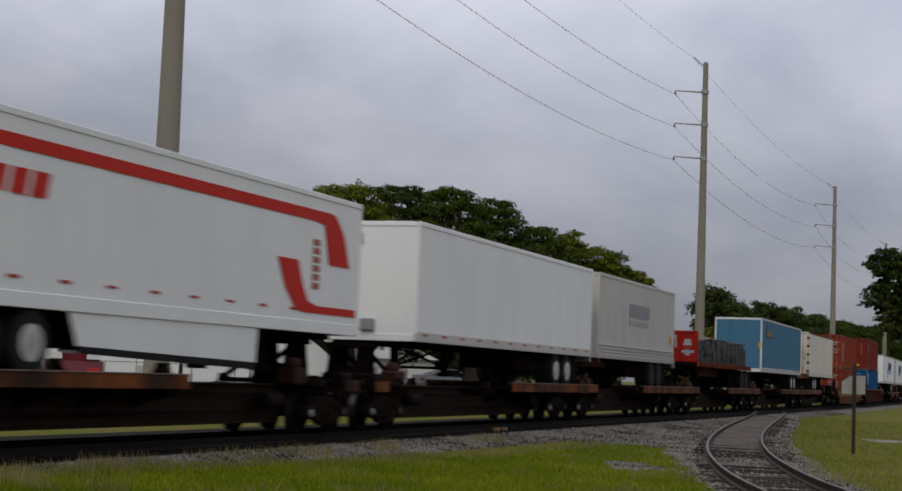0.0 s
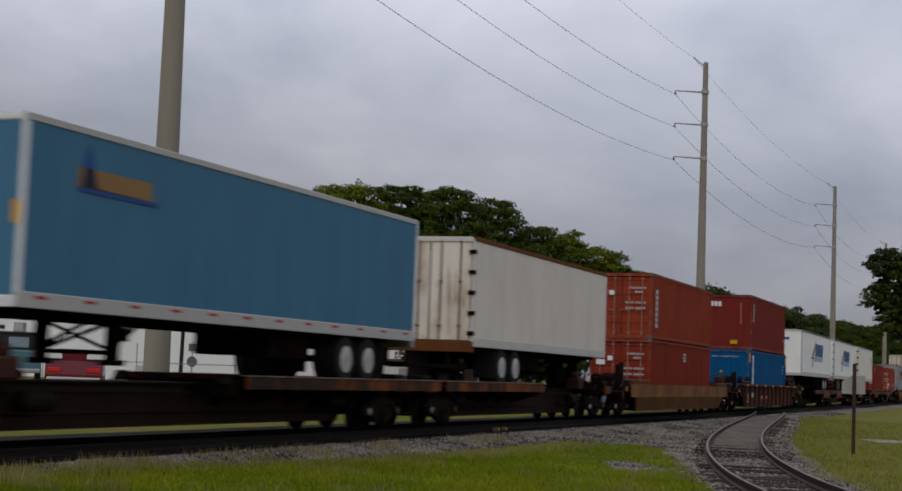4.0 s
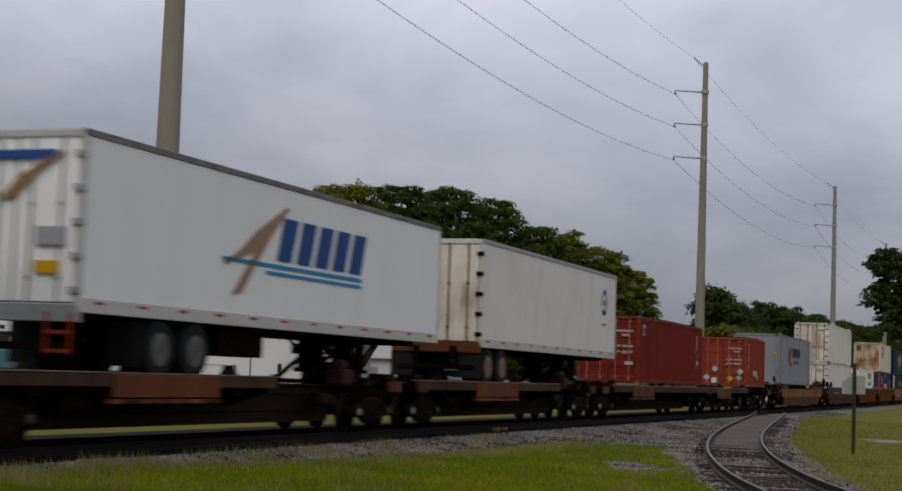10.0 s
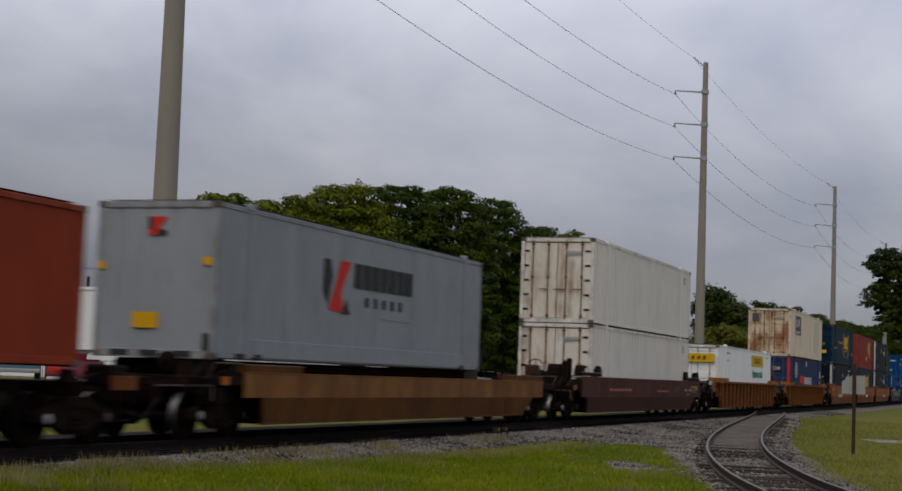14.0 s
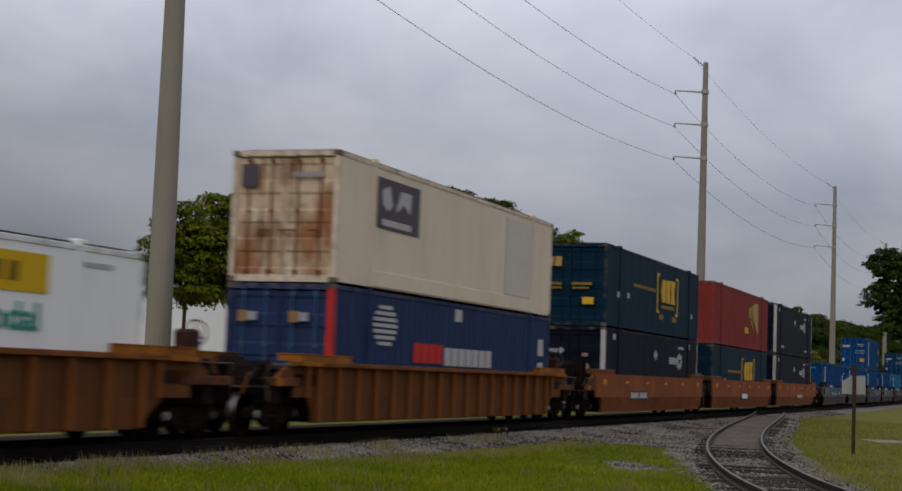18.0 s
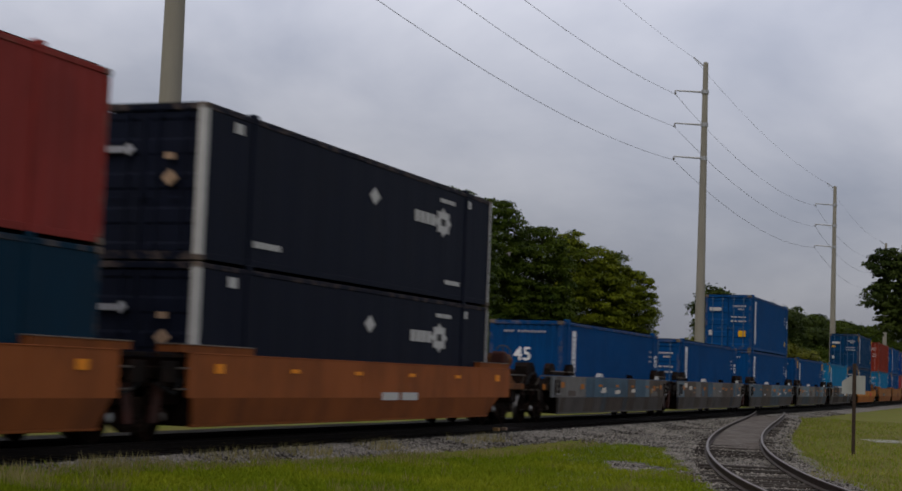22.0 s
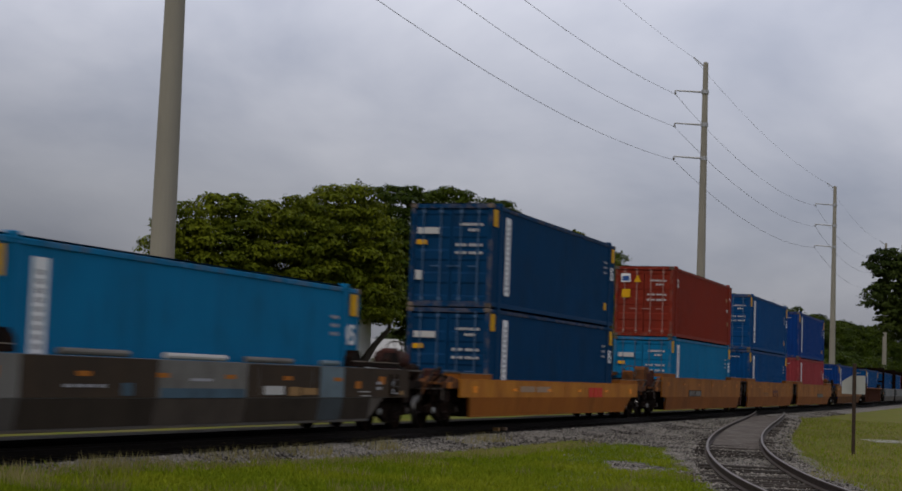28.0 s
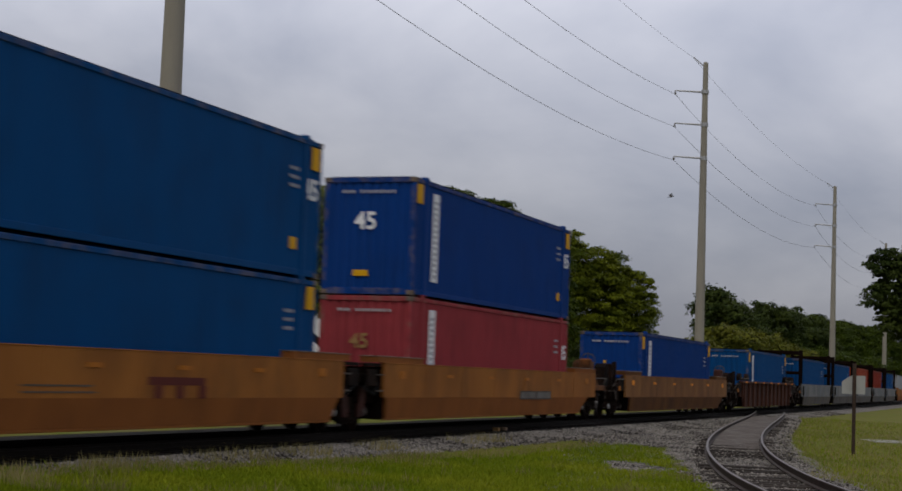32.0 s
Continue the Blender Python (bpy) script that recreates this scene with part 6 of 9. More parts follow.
# lower plates lean inwards; their darker paints carry that shade besides dirt
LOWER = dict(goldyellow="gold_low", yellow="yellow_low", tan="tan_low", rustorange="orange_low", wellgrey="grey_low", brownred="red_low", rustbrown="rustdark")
INSETS = {("c", -1): (1.95, 2.65, 2.9), ("c", 1): (2.3, 3.25, 3.95), ("a", -1): (1.1, 1.25, 1.45), ("a", 1): (1.2, 1.4, 1.65)}
CLUTTER = random.Random(31)


def box_hull(pts):
    """A thick plate from eight points: four of its outer face, four of its inner face."""
    return Shape().add(pts, [(0, 3, 2, 1), (4, 5, 6, 7), (0, 1, 5, 4), (1, 2, 6, 5), (2, 3, 7, 6), (3, 0, 4, 7)])


def well_car(a, b, color, label, ends="cc", ribbed=False, z_top=1.60, cover=True, patches=(), refl=True, latches=False, bulk=False):
    """One well unit from a to b along the train. ends: c, a coupler and a bogie of its own; a, a shared bogie."""
    L, mid = b - a, (a + b) / 2
    t = thing("well_car", label, "rail car", "well cars")
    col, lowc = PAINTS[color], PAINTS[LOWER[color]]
    (t0, f0, b0), (t1, f1, b1) = INSETS[ends[0], -1], INSETS[ends[1], 1]
    xt0, xt1, xf0, xf1, xb0, xb1 = -L / 2 + t0, L / 2 - t1, -L / 2 + f0, L / 2 - f1, -L / 2 + b0, L / 2 - b1
    zm, zb = 0.80, 0.32
    z_side = z_top - 0.10 if ribbed else z_top
    for k in (-1, 1):
        yo, yi, yb = 1.48 * k, 1.40 * k, 1.40 * k
        if ribbed:
            yo = yb = yi
        th = 0.07 * k
        up = [(xt0, yo, z_side), (xt1, yo, z_side), (xt1, yo, zm), (xt0, yo, zm)]
        dn = [(xf0, yo, zm - 0.002), (xf1, yo, zm - 0.002), (xb1, yb, zb), (xb0, yb, zb)]
        w = part("side_plate", box_hull(up + [(x, y - th, z) for x, y, z in up]), lowc if ribbed else col, t)
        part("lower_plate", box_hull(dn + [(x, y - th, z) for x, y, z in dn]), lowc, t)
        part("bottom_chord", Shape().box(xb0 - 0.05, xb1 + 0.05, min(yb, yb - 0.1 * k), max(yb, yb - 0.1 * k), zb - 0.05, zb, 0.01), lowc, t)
        if ribbed:
            part("top_chord", Shape().box(xt0 - 0.1, xt1 + 0.1, min(1.34 * k, 1.56 * k), max(1.34 * k, 1.56 * k), z_side, z_top, 0.015), col, t)
            n = int((xb1 - xb0) / (1.0 if color == "rustbrown" else 1.45))
            for i in range(n + 1):
                x = xb0 + 0.1 + i * (xb1 - xb0 - 0.2) / n
                part("side_post", kept(("side_post", z_side), lambda: Shape().box(-0.07, 0.07, -0.055, 0.055, 0.30, z_side, 0.012)), col, w, at=pose(x, 1.452 * k, 0))
            for x in (xb0 - 0.45, xb1 + 0.45):
                part("side_post", kept(("short_side_post", z_side), lambda: Shape().box(-0.07, 0.07, -0.055, 0.055, 0.80, z_side, 0.012)), col, w, at=pose(x, 1.452 * k, 0))
        else:
            part("top_lip", Shape().box(xt0, xt1, min(1.36 * k, 1.49 * k), max(1.36 * k, 1.49 * k), z_top - 0.02, z_top + 0.003, 0.006), col, t)
            n = int((xt1 - xt0) / 2.4)
            for i in range(1, n):
                x = xt0 + i * (xt1 - xt0) / n
                part("plate_seam", kept(("plate_seam", z_top), lambda: Shape().box(-0.010, 0.010, -0.004, 0.0, 0.83, z_top - 0.06)), col, w, at=pose(x, 1.482 * k + (0.002 if k > 0 else 0), 0))
    if refl:
        if color == "rustbrown":
            for x in (xt0 + 0.5, xt1 - 0.5):
                part("yellow_chord_end", kept("yellow_chord_end", lambda: Shape().box(-0.5, 0.5, -0.008, 0.0, -0.045, 0.045)), PAINTS["yellowchord"], t, at=pose(x, -1.558, z_top - 0.05))
        hue = MARK["dullorange" if color in ("tan", "wellgrey") else "orange"]
        nr = 0 if color == "rustbrown" else 7 if color in ("wellgrey", "brownred") else 6
        for i in range(nr):
            x = xt0 + 1.1 + i * (xt1 - xt0 - 2.2) / (nr - 1)
            big = 1.25 if i in (0, nr - 1) and not ribbed else 1.0
            part("reflector", kept(("car_reflector", big), lambda: Shape().box(-0.17, 0.17, -0.012, 0.0, -0.07 * big, 0.07 * big) if not ribbed else Shape().box(-0.2, 0.2, -0.012, 0.0, -0.04, 0.04)), hue, t, at=pose(x, -1.484 if not ribbed else -1.56, z_top - 0.27 if not ribbed else z_top - 0.05))
    part("well_floor", Shape().box(xb0, xb1, -1.25, 1.25, 0.28, 0.34).box(xb0 - 0.15, xb0 - 0.08, -1.36, 1.36, 0.30, z_side - 0.1).box(xb1 + 0.08, xb1 + 0.15, -1.36, 1.36, 0.30, z_side - 0.1), SPINE, t)
    for e, d, xt, xb in ((ends[0], -1, xt0, xb0), (ends[1], 1, xt1, xb1)):
        xe = d * (L / 2 - (0.75 if e == "c" else 0.25))
        lo, hi = sorted((xb, xe))
        part("end_platform", Shape().box(lo, hi, -1.18, 1.18, 0.98, 1.12, 0.02), GEAR, t)
        # the sill, plus a near-side strip added to keep the gap behind it black
        part("centre_sill", Shape().box(lo, hi, -0.35, 0.35, 0.62, 0.976, 0.02).box(lo, hi, -1.2, -1.1, 0.66, 0.976, 0.02), SPINE, t)
        part("end_cross_beam", Shape().box(min(xt, xt - d) , max(xt, xt - d), -1.40, 1.40, 1.02, min(1.30, z_side - 0.05), 0.02), GEAR, t)
        if cover:
            over, yc = (0.35 if e == "a" else 0.0), (1.53 if ribbed else 1.46)
            c0, c1 = sorted((xt + d * over, xt - d * 2.5))
            for k in (-1, 1):
                part("end_cover", Shape().prism_x([(yc * k, z_top + 0.003), (yc * k, z_top + 0.135), (1.0 * k, z_top + 0.135), (1.0 * k, z_top + 0.003)], c0, c1), PAINTS["yellowchord"] if color == "rustbrown" else lowc, t, "raised cover plate")
                y0, y1 = sorted((0.98 * k, (yc + 0.015) * k))
                part("cover_lip", Shape().box(c0 - 0.02, c1 + 0.02, y0, y1, z_top + 0.135, z_top + 0.155, 0.004), PAINTS["yellowchord"] if color == "rustbrown" else DULLEDGE, t)
        if bulk:
            g0, g1, g2 = min(xt, xt - 0.5 * d), max(xt, xt - 0.5 * d), xt - 0.15 * d
            for y0, y1 in ((-1.42, -1.22), (1.22, 1.42)):
                part("bulkhead_post", Shape().box(g0, g1, y0, y1, 1.2, 3.75, 0.03), SPINE, t)
            for z0, z1 in ((3.45, 3.7), (2.2, 2.4)):
                part("bulkhead_beam", Shape().box(g2 - 0.14, g2 + 0.14, -1.22, 1.22, z0, z1, 0.03), SPINE, t)
        if not cover and not bulk:
            guide_rail(t, xt, d, z_top, 2.6 if e == "c" else 1.7)
        if e == "c":
            bogie(t, d * (L / 2 - 1.75), mid + d * (L / 2 - 1.75))
            coupler(t, d * (L / 2 - 1.0), d)
            coupled_end(t, xt, xe, d, z_top, color)
        else:
            if d > 0:
                bogie(t, L / 2, b)
            joint_end(t, xt, d, z_top)
        if color == "wellgrey":
            plate_ladder(t, xt - d * (0.42 if e == "c" else 0.36), z_top)
    if latches:
        for i in range(4):
            x = xt0 + 1.6 + i * (xt1 - xt0 - 3.2) / 3
            part("latch", kept("latch", lambda: Shape().prism([(-0.24, 0), (0.24, 0), (0.14, 0.1), (-0.12, 0.13)], -0.08, 0.08)), MARK["dirty"] if i % 2 else SPINE, t, at=pose(x, -1.40, z_top + 0.02))
    for k, (u0, u1, v0, v1, c) in enumerate(patches):
        part("painted_panel", Shape().box(-L / 2 + u0, -L / 2 + u1, -1.486 - 0.003 * (k % 4), -1.46, v0, v1), MARK[c] if c in MARK else PAINTS[c], t, "repainted patch")
        if v0 == 0.805:
            g0, g1 = max(-L / 2 + u0, xb0 + 0.05), min(-L / 2 + u1, xb1 - 0.05)
            if g1 - g0 > 0.2:
                part("painted_panel", Shape().prism_x([(-1.4835, 0.79), (-1.405, 0.33), (-1.36, 0.33), (-1.45, 0.79)], g0, g1), PAINTS["grime_shade_under" if c == "grimepatch" else ("brown_under", "grey_under", "blue_under")[(k * 7) % 3]], t, "repainted lower patch, grimy and darkened for shade")
    return rides(t, mid)


def plate_ladder(t, x, z_top):
    """Four pale rungs standing proud of the side plate by its end."""
    lad = part("side_ladder", kept(("side_ladder", z_top), lambda: Shape().prism([(-0.20, 0.86), (0.20, 0.86), (0.20, z_top - 0.12), (0.17, z_top - 0.12), (0.17, 0.89), (-0.17, 0.89), (-0.17, z_top - 0.12), (-0.20, z_top - 0.12)], -0.05, 0.0)), GEAR, t, at=pose(x, -1.485, 0))
    for i in range(3):
        part("rung", kept("ladder_rung", lambda: Shape().tube((-0.19, -0.05, 0), (0.19, -0.05, 0), 0.016, 6)), GALV if i == 0 else GALVDULL, lad, at=pose(0, 0, 0.90 + i * (z_top - 1.15) / 2))


def guide_rail(t, xt, d, z_top, n):
    """A low dark guide on the chord by the end of the well: two humps and a bar between them, its lit top line drawn in
    pale steel.
    """
    lo, hi = sorted((xt, xt - d * n))
    part("guide_bar", Shape().box(lo, hi, -1.44, -1.34, z_top + 0.02, z_top + 0.13, 0.01), GEAR, t)
    part("guide_bar_edge", Shape().box(lo, hi, -1.445, -1.36, z_top + 0.13, z_top + 0.15, 0.004), DULLEDGE, t)
    for x in (lo + 0.2, hi - 0.2):
        part("corner_guide", kept("corner_guide", lambda: Shape().prism([(-0.34, 0), (0.34, 0), (0.30, 0.22), (0.14, 0.36), (-0.12, 0.36), (-0.30, 0.2)], -0.10, 0.10)), GEAR, t, at=pose(x, -1.30, z_top + 0.02))


def joint_end(t, xt, d, z_top):
    """What fills the gap over a shared bogie: a step plate, worn brackets and rungs."""
    x0, x1 = sorted((xt + d * 0.08, xt + d * 0.95))
    part("joint_beam", Shape().box(x0, x1, -1.25, 1.25, 1.12, 1.34, 0.02), GEAR, t)
    part("step_plate", Shape().box(min(xt + d * 0.35, xt + d * 0.9), max(xt + d * 0.35, xt + d * 0.9), -1.44, -1.40, 1.06, z_top - 0.16, 0.01), GEAR, t)
    part("joint_rail", Shape().box(x0 - 0.05, x1 + 0.05, -1.42, -1.30, z_top - 0.10, z_top - 0.02, 0.01), GEAR, t)
    for z in (0.95, z_top - 0.28):
        part("joint_rung", Shape().tube((xt + d * 0.05, -1.47, z), (xt + d * 0.40, -1.47, z), 0.018, 6), GALVDULL, t)
    part("brake_hanger", Shape().prism([(xt + d * 0.45, 1.05), (xt + d * 0.75, 1.05), (xt + d * 0.85, 0.36), (xt + d * 0.62, 0.36)], -1.24, -1.16), RUSTRED, t)
    part("joint_hose", Shape().tube((xt - d * 0.2, -1.30, 1.30), (xt + d * 0.3, -1.36, 0.86), 0.03, 6).tube((xt + d * 0.3, -1.36, 0.86), (xt + d * 0.9, -1.34, 1.05), 0.03, 6), RUBBER, t)


def coupled_end(t, xt, xe, d, z_top, color):
    """The machinery over the bogie at a coupler end: walkway, brake gear, pipes, tanks, rails and steps."""
    out = lambda u: xt + d * u                        # u metres outwards from the side plate's end
    run = abs(xe - xt)
    hue = GEARTAN if color in ("goldyellow", "tan", "rustbrown", "rustorange") else GEAR
    base = GEARTAN if color in ("goldyellow", "tan") else GEAR
    lo, hi = sorted((out(-0.3), out(run)))
    part("walkway", Shape().box(lo, hi, -1.38, 1.38, 1.12, 1.19, 0.012), base, t)
    part("walkway_edge", Shape().box(lo, hi, -1.42, -1.382, 1.03, 1.20, 0.01), hue, t)
    part("frame_bracket", Shape().prism([(out(-0.1), 1.19), (out(0.75), 1.19), (out(0.5), 1.34), (out(0.12), z_top - 0.02), (out(-0.1), z_top - 0.02)], -1.40, -1.30), hue, t)
    for z, r in ((1.44, 0.018),):
        part("end_handrail", Shape().tube((out(0.05), -1.45, z), (out(run), -1.45, z), r, 6).tube((out(run), -1.45, z), (out(run), -1.30, 1.16), r, 6), GALVDULL, t)
    part("end_box", Shape().box(*sorted((out(0.55), out(0.95))), -1.36, -0.95, 0.66, 1.02, 0.03), GEAR, t)
    if d < 0:
        part("marker_plate", Shape().box(*sorted((out(0.62), out(0.88))), -1.445, -1.425, 1.03, 1.19, 0.004), MARK["dullorange"], t, "small orange plate")
    if d > 0 and color == "brownred" and z_top > 1.46:
        part("end_locker", Shape().box(*sorted((out(-0.6), out(0.9))), -1.30, -0.80, 1.19, z_top + 0.14, 0.03), RUSTRED, t, "rusty red-brown locker")
        part("end_rung", Shape().tube((out(-1.2), -1.50, 0.98), (out(-0.55), -1.50, 0.98), 0.018, 6).tube((out(-1.2), -1.50, 1.10), (out(-0.55), -1.50, 1.10), 0.018, 6), GALVDULL, t)
    elif d > 0:
        bs = part("brake_housing", Shape().box(*sorted((out(0.40), out(0.80))), -1.15, -0.75, 1.19, z_top + 0.50, 0.06), base if base is GEARTAN else RUSTRED, t, "rusty hand brake housing")
        bw = part("brake_wheel", kept("brake_wheel", wheel_ring), GALVDULL, t, at=pose(out(0.90), -0.95, z_top + 0.44))
        for i in range(3):
            part("wheel_spoke", kept("wheel_spoke", lambda: Shape().tube((0, 0, 0), (0, 0, 0.235), 0.014, 5)), GALVDULL, bw, at=Matrix.Rotation(2.094 * i, 4, "X"))
        if color in ("wellgrey", "tan", "rustorange"):
            part("air_reservoir", Shape().turn((out(0.85), -0.60, z_top + 0.26), (d, 0, 0), [(0, 0.08), (0.06, 0.2), (1.45, 0.2), (1.52, 0.08)], 14), hue if color != "wellgrey" else RUSTRED, t)
        part("reservoir_stand", Shape().box(*sorted((out(1.0), out(1.12))), -0.75, -0.45, 1.19, z_top + 0.10).box(*sorted((out(run - 0.15), out(run - 0.03))), -0.75, -0.45, 1.19, z_top + 0.10).box(*sorted((out(1.0), out(run))), -1.0, -0.4, 1.19, z_top - 0.05, 0.05), base, t)
    else:
        low = color in ("rustbrown", "goldyellow")
        for u, h in (((0.42, 2.06), (0.92, 1.98)) if base is GEAR else ((0.42, 1.84), (0.92, 1.72))) if color != "wellgrey" and not low else ():
            part("guide_mast", Shape().box(*sorted((out(u), out(u + 0.13))), -1.22, -1.06, 1.19, h, 0.02), GEAR if base is GEAR else RUSTRED, t)
        part("valve_body", Shape().box(*sorted((out(0.1), out(0.5))), -0.98, -0.55, 1.19, 1.52, 0.05).turn((out(0.3), -1.0, 1.38), (0, 1, 0), [(0, 0.06), (0.04, 0.14), (0.34, 0.14), (0.38, 0.06)], 12), RUSTRED, t, "rusty red brake valve")
        gz = z_top - 0.02 if low else z_top + 0.38
        part("gear_housing", Shape().prism([(out(0.05), 1.19), (out(1.05), 1.19), (out(1.0), gz - 0.13), (out(0.85), gz), (out(0.35), gz), (out(0.1), gz - 0.23)], -0.95, -0.55), base, t)
        part("brake_cylinder", Shape().turn((out(0.55), -0.35, 1.44), (d, 0, 0), [(0, 0.1), (0.04, 0.19), (0.55, 0.19), (0.6, 0.07), (0.8, 0.045)], 14), GEAR, t)
    for i in range(3):
        y, z = -1.26 + 0.17 * i, 1.24 + 0.06 * i
        part("brake_pipe", Shape().tube((out(-0.5), y, z), (out(0.5 * run), y, z + 0.05), 0.026, 6).tube((out(0.5 * run), y, z + 0.05), (out(run), y - 0.05, z - 0.12), 0.026, 6).tube((out(run), y - 0.05, z - 0.12), (out(run + 0.15), y, 0.86), 0.026, 6), (GEAR, STEEL, hue)[i], t)
    part("hose_loop", Shape().tube((out(0.3 * run), -1.05, 1.20), (out(0.5 * run), -1.1, 1.55), 0.03, 6).tube((out(0.5 * run), -1.1, 1.55), (out(0.8 * run), -1.05, 1.46), 0.03, 6).tube((out(0.8 * run), -1.05, 1.46), (out(run), -1.0, 1.15), 0.03, 6), RUBBER, t)
    part("uncoupling_lever", Shape().tube((out(run), -1.4, 1.02), (out(run), -0.2, 0.98), 0.018, 6).tube((out(run), -1.4, 1.02), (out(run), -1.42, 0.74), 0.018, 6), GALVDULL, t)
    part("step_stirrup", Shape().tube((out(run - 0.32), -1.40, 1.05), (out(run - 0.32), -1.42, 0.44), 0.018, 6).tube((out(run - 0.02), -1.40, 1.05), (out(run - 0.02), -1.42, 0.44), 0.018, 6).tube((out(run - 0.34), -1.42, 0.44), (out(run), -1.42, 0.44), 0.02, 6), GEAR, t)
    for i in range(5):
        u, y = CLUTTER.uniform(0.1, run - 0.2), CLUTTER.uniform(-1.2, 0.9)
        w, h = CLUTTER.uniform(0.08, 0.2), CLUTTER.uniform(0.1, 0.34)
        part("end_fitting", Shape().box(out(u) - w, out(u) + w, y - w, y + w, 1.19, 1.19 + h, 0.025), (GEAR, hue, STEEL)[i % 3], t)


def spine_car(a, b, label, thin=None, deep=None, hitch=None, bogies=None):
    """A skeleton car from a to b along the train: a deep centre beam, a wheel deck with worn edges (thin), a deeper painted
    skirt along part of it (deep), a trailer hitch and bogies, each given by its place along the train."""
    L, mid = b - a, (a + b) / 2
    t = thing("spine_car", label, "rail car", "spine cars")
    h = L / 2
    bogies = bogies if bogies is not None else (a + 1.65, b - 1.65)
    e0, e1 = (2.4 if min(bogies) - a < 3 else 0.4), (2.4 if b - max(bogies) < 3 else 0.4)
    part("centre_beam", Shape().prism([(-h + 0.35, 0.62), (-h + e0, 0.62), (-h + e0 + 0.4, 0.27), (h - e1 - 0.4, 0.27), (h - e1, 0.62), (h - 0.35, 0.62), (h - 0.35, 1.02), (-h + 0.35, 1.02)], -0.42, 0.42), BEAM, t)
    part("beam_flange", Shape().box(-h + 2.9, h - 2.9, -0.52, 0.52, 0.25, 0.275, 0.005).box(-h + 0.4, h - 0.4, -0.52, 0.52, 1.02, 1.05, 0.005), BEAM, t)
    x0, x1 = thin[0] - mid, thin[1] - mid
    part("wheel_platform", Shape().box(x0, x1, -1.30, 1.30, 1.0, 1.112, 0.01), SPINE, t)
    for k in (-1, 1):
        y0, y1 = sorted((1.30 * k, 1.38 * k))
        part("platform_edge", Shape().box(x0 - 0.05, x1 + 0.05, y0, y1, 0.98 if deep else 0.95, 1.20, 0.012), THINEDGE if deep else DECKEDGE, t)
        part("platform_lip", Shape().box(x0 - 0.06, x1 + 0.06, min(1.18 * k, 1.395 * k), max(1.18 * k, 1.395 * k), 1.20, 1.222, 0.005), DULLEDGE, t)
        if deep:
            d0, d1 = deep[0] - mid, deep[1] - mid
            part("deep_skirt", Shape().box(d0, d1, min(1.37 * k, 1.42 * k), max(1.37 * k, 1.42 * k), 0.80, 1.19, 0.012), SKIRT, t, "orange-brown painted skirt")
            part("skirt_flange", Shape().box(d0 - 0.02, d1 + 0.02, min(1.25 * k, 1.44 * k), max(1.25 * k, 1.44 * k), 0.70, 0.775, 0.008), DECKEDGE, t)
        n = int((x1 - x0) / 1.6) if k < 0 else 0
        for i in range(n + 1 if n else 0):
            x = x0 + 0.2 + i * (x1 - x0 - 0.4) / n
            part("deck_bracket", kept("deck_bracket", lambda: Shape().prism_x([(-0.42, 0.60), (-0.42, 1.0), (-1.30, 1.0), (-1.30, 0.90)], -0.03, 0.03)), SPINE, t, at=pose(x, 0, 0, 0, 0, 0 if k < 0 else 180))
        for x in (-h + 2.3, h - 2.3, 0.0):
            part("pedestal", kept("pedestal", lambda: Shape().prism([(-0.20, 0), (0.20, 0), (0.09, 0.11), (0.06, 0.19), (-0.06, 0.19), (-0.09, 0.11)], -0.10, 0.10)), GEAR, t, at=pose(x, 1.12 * k, 1.05 if not x0 < x < x1 else 1.21))
            part("cross_arm", kept("cross_arm", lambda: Shape().box(-0.14, 0.14, 0.0, 1.0, 0.82, 1.045, 0.01)), SPINE, t, at=pose(x, 0.36 if k > 0 else -1.36, 0))
    if hitch is not None:
        xk = hitch - mid
        part("hitch_stand", kept("hitch_stand", lambda: Shape().prism([(-0.62, 1.05), (0.62, 1.05), (0.40, 1.95), (-0.40, 1.95)], -0.40, -0.30).prism([(-0.62, 1.05), (0.62, 1.05), (0.40, 1.95), (-0.40, 1.95)], 0.30, 0.40)
                                    .box(-0.45, 0.45, -0.5, 0.5, 1.93, 2.06, 0.02).box(-0.4, 0.4, -0.3, 0.3, 1.05, 1.5, 0.02)), STEEL, t, at=pose(xk, 0, 0))
        part("hitch_strut", kept("hitch_strut", lambda: Shape().tube((0.3, -0.34, 1.85), (2.1, -0.34, 1.12), 0.06, 7).tube((0.3, 0.34, 1.85), (2.1, 0.34, 1.12), 0.06, 7).tube((2.1, -0.34, 1.12), (2.1, 0.34, 1.12), 0.05, 6)), STEEL, t, at=pose(xk, 0, 0, 0, 0, 0 if xk < 0 else 180))
        part("hitch_motor", kept("hitch_motor", lambda: Shape().box(-0.3, 0.3, -0.95, -0.5, 1.05, 1.42, 0.04).turn((-0.25, -0.72, 1.5), (1, 0, 0), [(0, 0.06), (0.04, 0.13), (0.42, 0.13), (0.46, 0.06)], 12)), RUSTRED, t, at=pose(xk + (0.9 if xk < 0 else -0.9), 0, 0))
